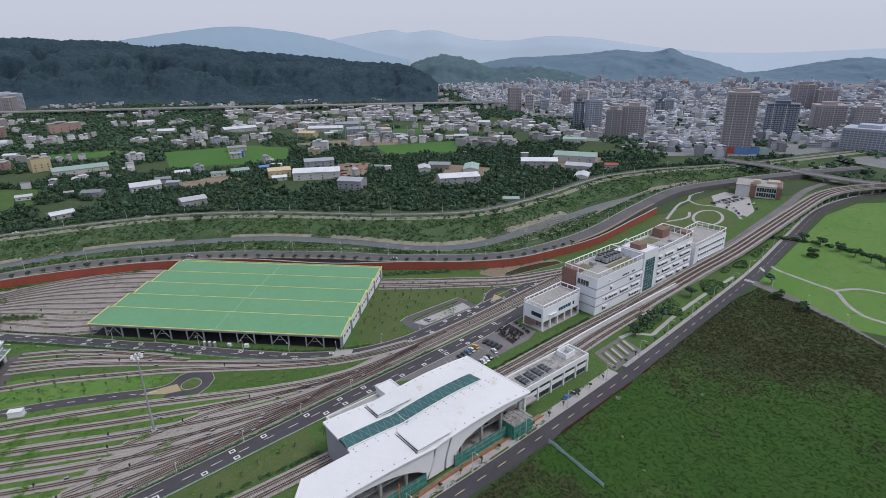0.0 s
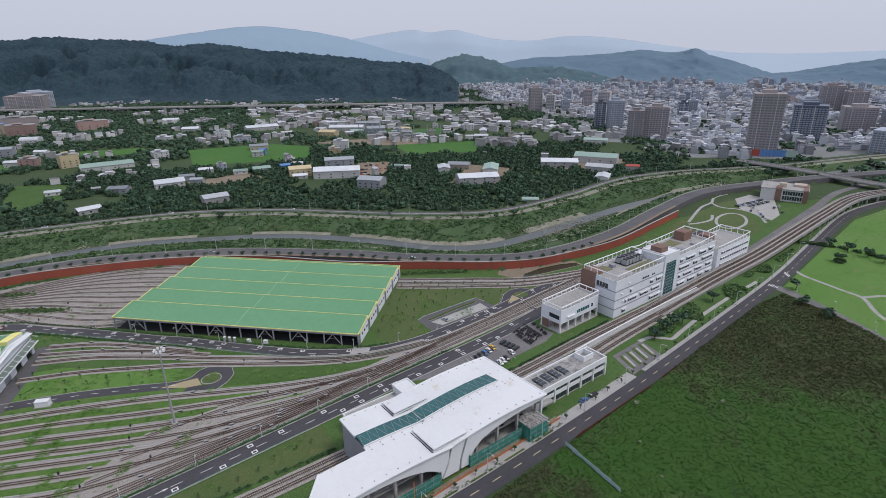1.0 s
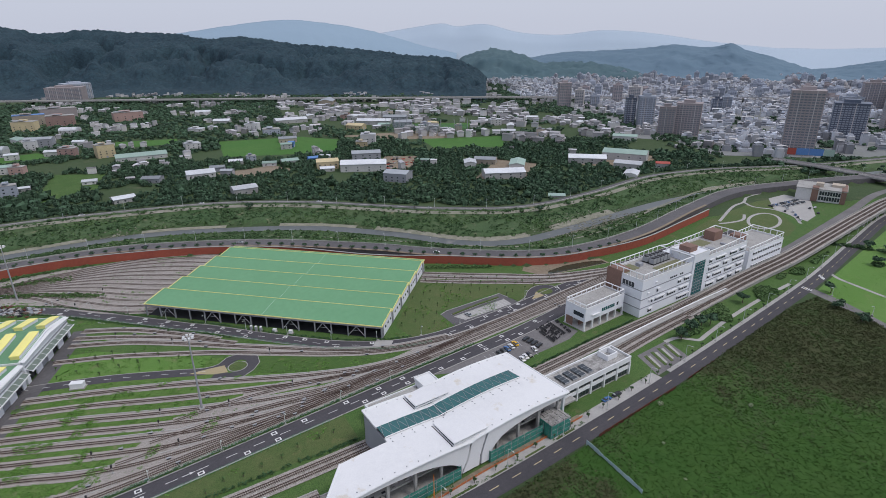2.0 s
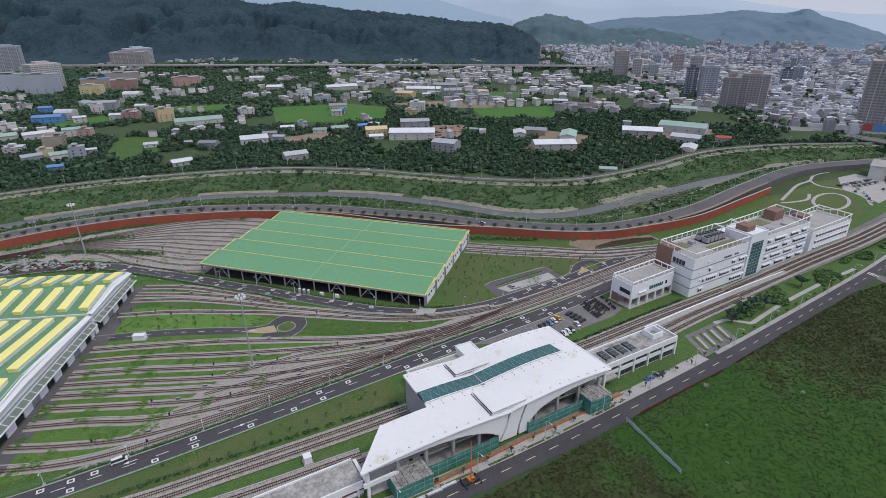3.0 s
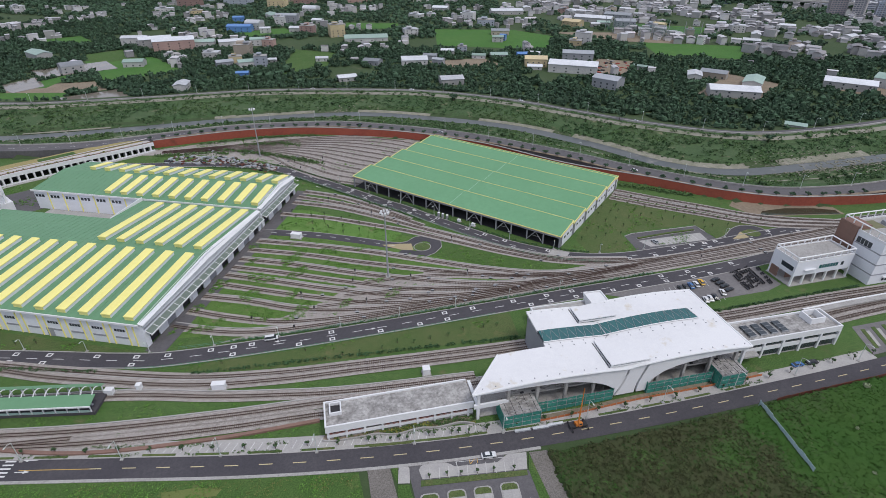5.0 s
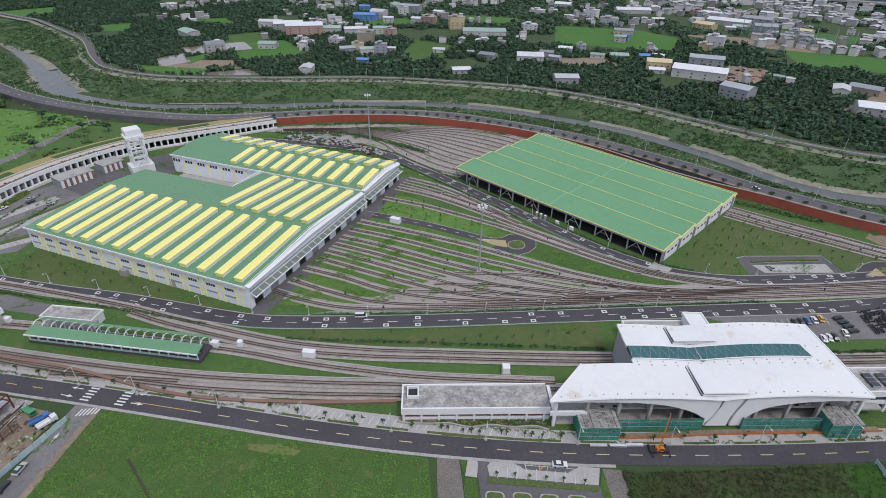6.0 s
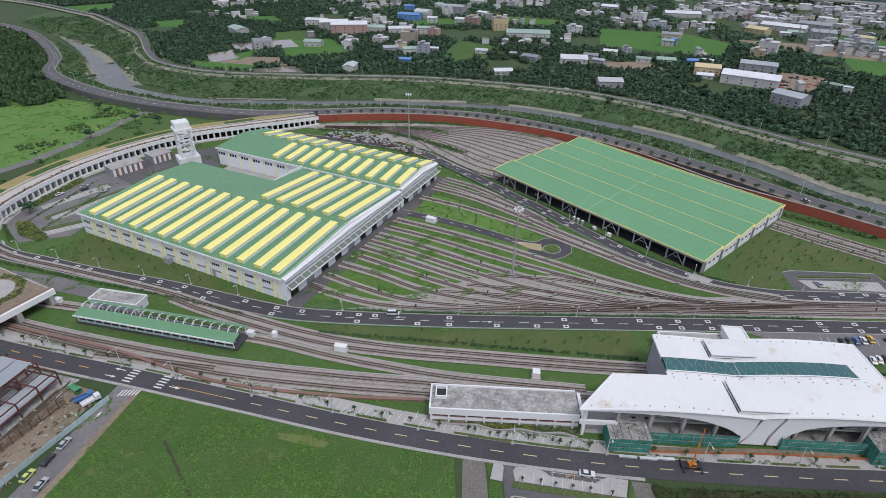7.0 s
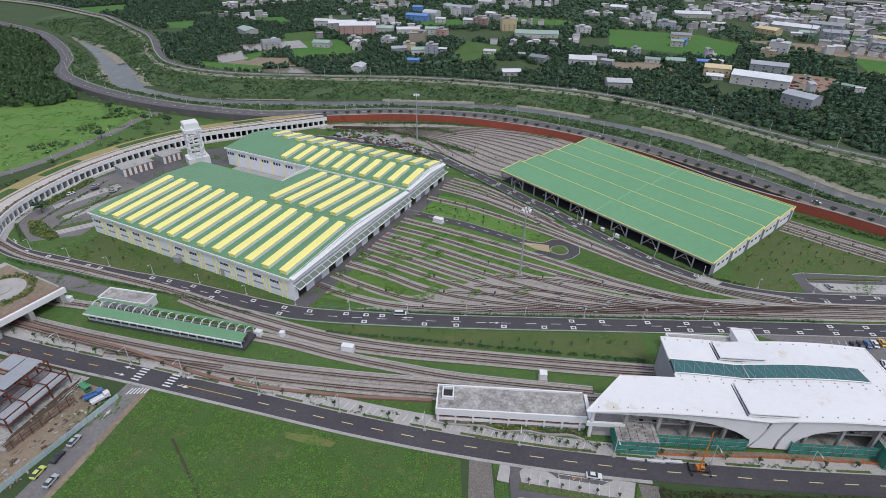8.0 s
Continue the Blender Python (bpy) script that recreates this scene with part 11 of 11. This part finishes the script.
for p, q in zip(*along(BARRIER_LINE, 2.4)):
    part("panel", boxes((0.05, 2.3, -0.03, 0.03, 0.1, 1.0)), BARRIER, br, m=pose(p[0], p[1], 0.1, 0, 0, math.degrees(math.atan2(q[1], q[0]))))
strip("planting_bed", BARRIER_LINE, 0.8, 2.2, 0.2, EARTH, thick=0.25, label="bare planting bed in front of the scaffolding", category="planting bed")


# ---- the steel-framed house being built by the side road ----
def build_site_house():
    h = thing("unfinished_house", "unfinished house of rusty steel frames with grey deck sheets", "building under construction", frame_of((-133, 113), (-127, 136)))
    for x in (0, 7.5, 15, 22.5):
        for y in (0, 7, 14, 21):
            part("column", boxes((x - 0.18, x + 0.18, y - 0.18, y + 0.18, 0, 8.5 if y > 3 else 6.2)), RUST, h)
    for z in (3.4, 6.2, 8.4):
        for y in (0, 7, 14, 21):
            if z < 8 or y > 3:
                part("beam", boxes((0, 22.5, y - 0.15, y + 0.15, z - 0.35, z)), RUST, h)
        for x in (0, 7.5, 15, 22.5):
            part("beam", boxes((x - 0.15, x + 0.15, 0 if z < 8 else 7, 21, z - 0.35, z)), RUST, h)
    for x0, x1, y0, y1, z in ((0.3, 7.2, 7, 21, 8.42), (8, 22, 8, 14, 8.42), (8, 14.6, 14.4, 21, 6.22), (0.3, 22, 0.3, 6.6, 3.42), (15.4, 22, 14.4, 20.6, 8.42), (0.3, 14, 7.2, 20, 3.42)):
        part("deck_sheet", boxes((x0, x1, y0, y1, z, z + 0.08)), SHEET_GREY, h, "grey corrugated deck sheet")
    part("site_floor", boxes((-6, 26, -4, 24, -0.1, 0.06)), CONCRETE_STAINED, h)
    rows = []
    r = random.Random(8)
    for k in range(16):
        y = -3.6 + 0.25 * (k % 4)
        rows.append((r.uniform(-5, 2), r.uniform(10, 25), -4.2 + 0.22 * k, -4.05 + 0.22 * k, 0.06, 0.3))
    part("timber_stack", boxes(*rows), BARK, h)


build_site_house()


def rubble(name, area, count, big, mats, label, category, seed):
    """Scrap and building stuff lying about; one object for each colour."""
    r = np.random.RandomState(seed)
    o = np.array(area, float)
    xy = np.column_stack([r.uniform(o[:, 0].min(), o[:, 0].max(), count * 6), r.uniform(o[:, 1].min(), o[:, 1].max(), count * 6)])
    xy = xy[inside(area, xy)][:count]
    for k, mat in enumerate(mats):
        bm = bmesh.new()
        for x, y in xy[k::len(mats)]:
            a = r.uniform(0.3, 1.0) * big
            box(bm, -a, a, -a * 0.5, a * 0.5, 0, r.uniform(0.2, 0.6) * big, Matrix.Translation((x, y, -0.05)) @ Matrix.Rotation(r.uniform(0, 3), 4, "Z") @ Matrix.Rotation(r.uniform(-0.15, 0.15), 4, "X"))
        tagged(part(name, bm, mat, None), label, category, "", "stuff")


rubble("scrap", [(-84, 381), (-76, 392), (-46, 384), (-20, 367), (-8, 352), (-14, 344), (-40, 366)], 230, 1.7, [CONCRETE, RUST, DARK, SHEET_GREY, BARK, CONCRETE, SHEET_GREY], "scrap and old parts heaped beside the hall", "scrap", 4)
rubble("site_rubble", [(-112, 127), (-125, 134), (-131, 118), (-127, 92), (-121, 92), (-116, 108)], 130, 0.8, [BARK, EARTH, CONCRETE, BARK, SHEET_GREY, EARTH, EARTH], "planks, sacks and rubble on the building site", "rubble", 5)
rubble("scrap", [(320, 540), (372, 597), (406, 572), (360, 516)], 60, 2.6, [SHEET_RED, CONCRETE, DARK], "scrap heaps in a far yard", "scrap", 6)
rubble("bank_stones", [(-330, 470), (-250, 500), (-232, 470), (-260, 455)], 60, 1.2, [SAND, REVETMENT], "pale stones by the river bend", "stones", 7)
rubble("bank_stones", [(330, 262), (385, 258), (420, 246), (360, 240), (320, 250)], 90, 1.2, [SAND, REVETMENT], "pale stones on the river bank", "stones", 8)


# ---- striped service sheds by the ramp ----
def striped_shed(x, y, turn, n_bays):
    t = thing("service_shed", "low service shed with pink and white wall bays", "service shed", pose(x, y, 0, 0, 0, turn), "striped sheds")
    part("body", boxes((0, n_bays * 3.2, 0, 11, 0, 4.6)), WALL_GREY, t)
    part("roof_deck", boxes((-0.3, n_bays * 3.2 + 0.3, -0.3, 11.3, 4.6, 5.0)), CONCRETE, t)
    for k in range(n_bays):
        part("wall_bay", boxes((k * 3.2 + 0.1, k * 3.2 + 1.7, -0.2, 0, 0, 4.5)), WHITE_PAINT, t)
        part("wall_bay", boxes((k * 3.2 + 1.8, k * 3.2 + 3.1, -0.12, 0, 0, 4.5)), BROWN_TILE, t)


striped_shed(-196, 306, 52, 6)
striped_shed(-181, 327, 52, 4)

# ---- near car park: islands, bays, planting ----
for k, (x, y) in enumerate(((23.8, 91.2), (31.4, 90.3), (38.9, 89.2), (46.6, 88.3))):
    t = thing("planted_island", "rounded kerbed car park island with grass and pale paving", "planted island", group="car park islands", m=pose(x, y, 0, 0, 0, -9), kind="structure")
    bm = bmesh.new()
    prism(bm, [(-2.7, -3.4), (2.7, -3.4), (2.7, 1.0), (2.3, 1.7), (1.6, 2.0), (-1.6, 2.0), (-2.3, 1.7), (-2.7, 1.0)], 0, 0.16)
    part("kerb", bm, CONCRETE, t, "pale rounded kerb")
    bm = bmesh.new()
    prism(bm, [(-2.3, -0.4), (2.3, -0.4), (2.3, 0.9), (1.5, 1.6), (-1.5, 1.6), (-2.3, 0.9)], 0.16, 0.22)
    part("turf", bm, GRASS, t)
    part("slab", boxes((-2.2, -0.2, -3.2, -0.7, 0.16, 0.2), (0.2, 2.2, -3.2, -0.7, 0.16, 0.2)), PAVING, t)
stripes("bay_lines", [(22.5 + 2.6 * k, 81.5, 5.0, 0.14, 90) for k in range(13)], "white parking bay lines in the near car park")
stripes("bay_lines", [(150 + 2.7 * k, 159.5, 5.0, 0.14, 75) for k in range(9)] + [(158 + 2.7 * k, 148.6, 4.6, 0.14, 70) for k in range(6)], "white parking bay lines behind the station")
stripes("bay_lines", [(168.5 + 2.6 * k, 197.2 - 0.09 * k, 5.0, 0.14, 90) for k in range(12)], "white parking bay lines beside the lawn")
for bay in ([(-215.9, 267.0), (-195.6, 296.0), (-190.3, 292.2), (-211.8, 262.8)], [(-203.2, 254.9), (-180.4, 288.7), (-176.4, 283.9), (-198.3, 250.4)], [(-197.2, 239.1), (-180.2, 250.9), (-177.3, 246.4), (-193.0, 235.8)]):
    sheet("parking_bays", bay, 0.012, CONCRETE, "pale concrete parking bays in rows", "parking bays")
    (ax, ay), (bx, by), (cx, cy), (dx, dy) = bay
    turn_ = math.degrees(math.atan2(dy - ay, dx - ax))
    stripes("bay_lines", [((ax + dx) / 2 + (bx - ax) * k / 9, (ay + dy) / 2 + (by - ay) * k / 9, math.hypot(dx - ax, dy - ay) - 0.4, 0.16, turn_) for k in range(10)], "white lines between the parking bays")
for bed in ([(-206.5, 254), (-204, 258.5), (-182.6, 291), (-180.6, 289.2), (-203.4, 255.2), (-202, 250)], [(-217.4, 248.3), (-211.2, 250.0), (-191.3, 233.0), (-193.6, 228.9), (-207.5, 235.4)],
            [(-223.9, 267.5), (-215.9, 305.6), (-210.5, 300.5), (-218.5, 262)], [(-199.5, 242.5), (-197.4, 239.4), (-180.4, 251.2), (-182, 254)]):
    sheet("planted_island", bed, 0.14, GRASS, "kerbed planted island between the parking rows", "planted island", thick=0.2)

# ---- golf-range nets on poles in the valley ----
NET = material("thin_green_net", (0.10, 0.20, 0.17), (0.12, 0.22, 0.19), rough=0.9)
nets = thing("range_net", "tall green practice-range nets on steel poles", "net", pose(0, 0, 0))
corners_ = [(492, 781), (507, 721), (572, 666)]
for a_, b_ in zip(corners_, corners_[1:]):
    for k in range(5):
        p_ = np.array(a_) + (np.array(b_) - np.array(a_)) * k / 4
        part("pole", boxes((-0.3, 0.3, -0.3, 0.3, 0, 24)), STEEL, nets, m=pose(p_[0], p_[1], 0))
        if k < 4:
            q_ = np.array(a_) + (np.array(b_) - np.array(a_)) * (k + 1) / 4
            m_ = frame_of(tuple(p_), tuple(q_))
            wide_ = float(np.linalg.norm(q_ - p_))
            bm = bmesh.new()
            for z_ in np.arange(0.5, 16, 1.1):
                box(bm, 0, wide_, -0.05, 0.05, z_, z_ + 0.28)
            part("net", bm, NET, nets, m=m_)

# ---- front pavement: parking bay lines and planted strips ----
pts, d = along(FRONT_ROAD, 2.6)
ok = (pts[:, 0] > -62) & (pts[:, 0] < 44)
stripes_ = thing("bay_lines", "white parking bay lines on the pale pavement", "road marking", kind="structure")
for p_, q_ in zip(pts[ok], d[ok]):
    put("stripe", mesh_from("stripe", [(-1.7, -0.08, 0.15), (1.7, -0.08, 0.15), (1.7, 0.08, 0.15), (-1.7, 0.08, 0.15)], [(0, 1, 2, 3)], MARK_WHITE), stripes_,
        m=pose(p_[0] - q_[1] * 6.6, p_[1] + q_[0] * 6.6, 0, 0, 0, math.degrees(math.atan2(q_[1], q_[0])) + 72))
pts, d = along(FRONT_ROAD, 1.0)
pick_ = pts[(pts[:, 0] > -150) & (pts[:, 0] < 150)]
for k in range(0, len(pick_) - 14, 16):
    strip("verge_strip", pick_[k:k + 11], 3.95, 4.75, 0.2, GRASS, thick=0.2, label="narrow planted strip at the pavement's edge", category="planting strip")

DIRT = material("dark_wet_soil", (0.05, 0.05, 0.03), (0.065, 0.06, 0.035), rough=0.9)
# ---- the meadow's rut and straw patch ----
strip("rut", spline([(-83, 112), (-78, 106), (-73.8, 100.8), (-69, 94.8), (-64, 88), (-58, 78)], 2), -0.35, 0.45, -0.02, DIRT, label="dark muddy rut across the meadow", category="rut")
sheet("straw_patch", [(-48.6, 114.9), (-38.7, 113.7), (-32.1, 111.3), (-33.6, 109.4), (-41.5, 110.7), (-48.1, 112.7)], -0.022, STRAW_TUFT, "dry straw patch in the meadow", "straw")
# ---- small car park with planted rows beside the road ----
sheet("car_park", [(199.5, 102.0), (206.5, 117.2), (229.5, 116.2), (224.5, 101.8)], 0.012, ASPHALT_OLD, "small grey car park with planted rows", "car park")
for k in range(4):
    x = 203.6 + 5.4 * k
    sheet("planted_island", [(x, 104.6), (x + 4.6, 114.8), (x + 6.4, 114.6), (x + 1.6, 104.4)], 0.14, GRASS, "kerbed planted row in the small car park", "planted island", thick=0.15)
    sheet("parking_bays", [(x + 1.9, 105.4), (x + 5.9, 113.6), (x + 7.6, 113.4), (x + 3.5, 105.2)], 0.03, PAVING, "pale paved bays in the small car park", "parking bays", thick=0.02)

# ---- timber formwork wall of the building site ----
PLANK = material("weathered_planks", (0.24, 0.18, 0.14), (0.17, 0.13, 0.10), (0.30, 0.24, 0.19), rough=0.9, big=0.3, fine=1.5, per_object=0.35)
form = thing("formwork_wall", "tall wall of weathered timber formwork planks", "formwork wall", frame_of((-128.8, 107.4), (-121.0, 126.0)))
run_ = math.hypot(-121.0 - -128.8, 126.0 - 107.4)
rng_ = random.Random(8)
for row_ in range(7):
    x_ = -1.5
    while x_ < run_:
        w_ = rng_.uniform(2.2, 4.2)
        o_ = rng_.uniform(-0.08, 0.08)
        part("plank", boxes((x_, min(x_ + w_ - 0.06, run_ + 0.4), o_, o_ + 0.12, row_ * 0.5, row_ * 0.5 + 0.46)), PLANK, form)
        x_ += w_
for k in range(int(run_ / 3) + 1):
    part("brace", boxes((3 * k, 3 * k + 0.15, -0.3, -0.1, 0, 3.7)), RUST, form)

# ---- forecourt: slanting joints, lay-by marks, young trees, and the wavy garden wall before the wing ----
JOINT = material("pale_paving_joint", (0.55, 0.54, 0.52), (0.50, 0.49, 0.48), rough=0.85)
bays_ = thing("bay_lines", "pale joint lines between the forecourt's paved bays", "road marking", kind="structure")
for k in range(10):
    put("stripe", mesh_from("stripe", [(-2.0, -0.09, 0.112), (2.0, -0.09, 0.112), (2.0, 0.09, 0.112), (-2.0, 0.09, 0.112)], [(0, 1, 2, 3)], JOINT), bays_, m=pose(26.0 + 2.75 * k, 99.4 - 0.47 * k, 0, 0, 0, 76))
layby = thing("layby_marks", "white lay-by outline with a yellow crossed box", "road marking", kind="structure")
for x, y, long_, wide, turn, mat in ((41.6, 99.9, 15.0, 0.14, -9.5, MARK_WHITE), (34.6, 100.9, 2.2, 0.14, 80, MARK_WHITE), (38.6, 100.4, 2.2, 0.2, 80, MARK_YELLOW), (40.9, 100.0, 2.2, 0.2, 80, MARK_YELLOW), (39.7, 100.2, 3.0, 0.2, 38, MARK_YELLOW)):
    put("stripe", mesh_from("stripe", [(-long_ / 2, -wide / 2, 0.02), (long_ / 2, -wide / 2, 0.02), (long_ / 2, wide / 2, 0.02), (-long_ / 2, wide / 2, 0.02)], [(0, 1, 2, 3)], mat), layby, m=pose(x, y, 0, 0, 0, turn))
young = [Row(leafy_tree("young_tree", "slender staked young tree in the paved forecourt", 2.8, 0.5, 120 + k, CANOPY, "young trees of the forecourt")) for k in range(2)]
for k, (x, y) in enumerate(((25.4, 98.0), (30.6, 97.2), (34.6, 96.4), (39.4, 95.6), (44.2, 94.8), (50.0, 93.6), (12.8, 115.4), (17.4, 113.9), (22.4, 113.0), (31.0, 112.2), (36.4, 111.2), (41.6, 110.2), (47.4, 109.6))):
    young[k % 2].at(pose(x, y, 0.1, 0, 0, 57.0 * k))
GARDEN_WALL = spline([(-3, 120), (0.1, 118.9), (7.8, 118.1), (13.6, 117.8), (19.7, 115.9), (27.2, 116.2), (32.7, 114.9), (40.3, 114.8), (44.6, 113.0)], 1.0)
strip("garden_wall", GARDEN_WALL, -0.2, 0.2, 0.75, CONCRETE, thick=0.8, label="low wavy grey garden wall before the platform wing", category="garden wall")
strip("planting_bed", GARDEN_WALL, 0.3, 2.4, 0.22, EARTH, thick=0.25, label="dark planting bed behind the wavy wall", category="planting bed")
for name, seed, mat, lo, label in (("garden_hedge", 5, GOLD_SHRUB, 0.45, "yellow-green hedge behind the wavy wall"), ("garden_hedge", 6, BUSH, 0.0, "green hedge behind the wavy wall")):
    pts, d = along(GARDEN_WALL, 0.22, 4)
    r_ = np.random.RandomState(seed)
    xy = pts[:, :2] + np.stack([-d[:, 1], d[:, 0]], 1) * r_.uniform(0.5, 2.2, (len(pts), 1))
    xy = xy[(wave(xy, 7, seed) > lo) & ((xy[:, 0] > 14) | (wave(xy, 3, 1.0) > 0.5))]
    size = r_.uniform(0.35, 0.7, len(xy))
    scatter(name, np.column_stack([xy, np.full(len(xy), 0.15)]), size, size * 1.1, TUFTS, mat, label, "hedge", seed)
for bed in ([(10.8, 114.6), (23.6, 112.3), (23.4, 111.4), (10.6, 113.6)], [(28.8, 111.6), (41.8, 109.6), (41.6, 108.8), (28.6, 110.8)]):
    sheet("planted_strip", bed, 0.24, GRASS, "narrow kerbed planted strip on the station pavement", "planting strip", thick=0.15)
barriers = Row(thing("road_barrier", "long pale sheet barrier laid beside the road works", "barrier", group="road works barriers"))
part("panel", boxes((-2.6, 2.6, -0.5, 0.5, 0.1, 0.5)), SHEET_WHITE, barriers.thing)
part("rail", boxes((-2.7, 2.7, -0.56, -0.5, 0.3, 0.6)), WALL_GREY, barriers.thing)
for x, y, turn in ((58.4, 106.3, -6), (64.4, 105.7, -6), (69.6, 105.6, -4)):
    barriers.at(pose(x, y, 0.02, 0, 0, turn))
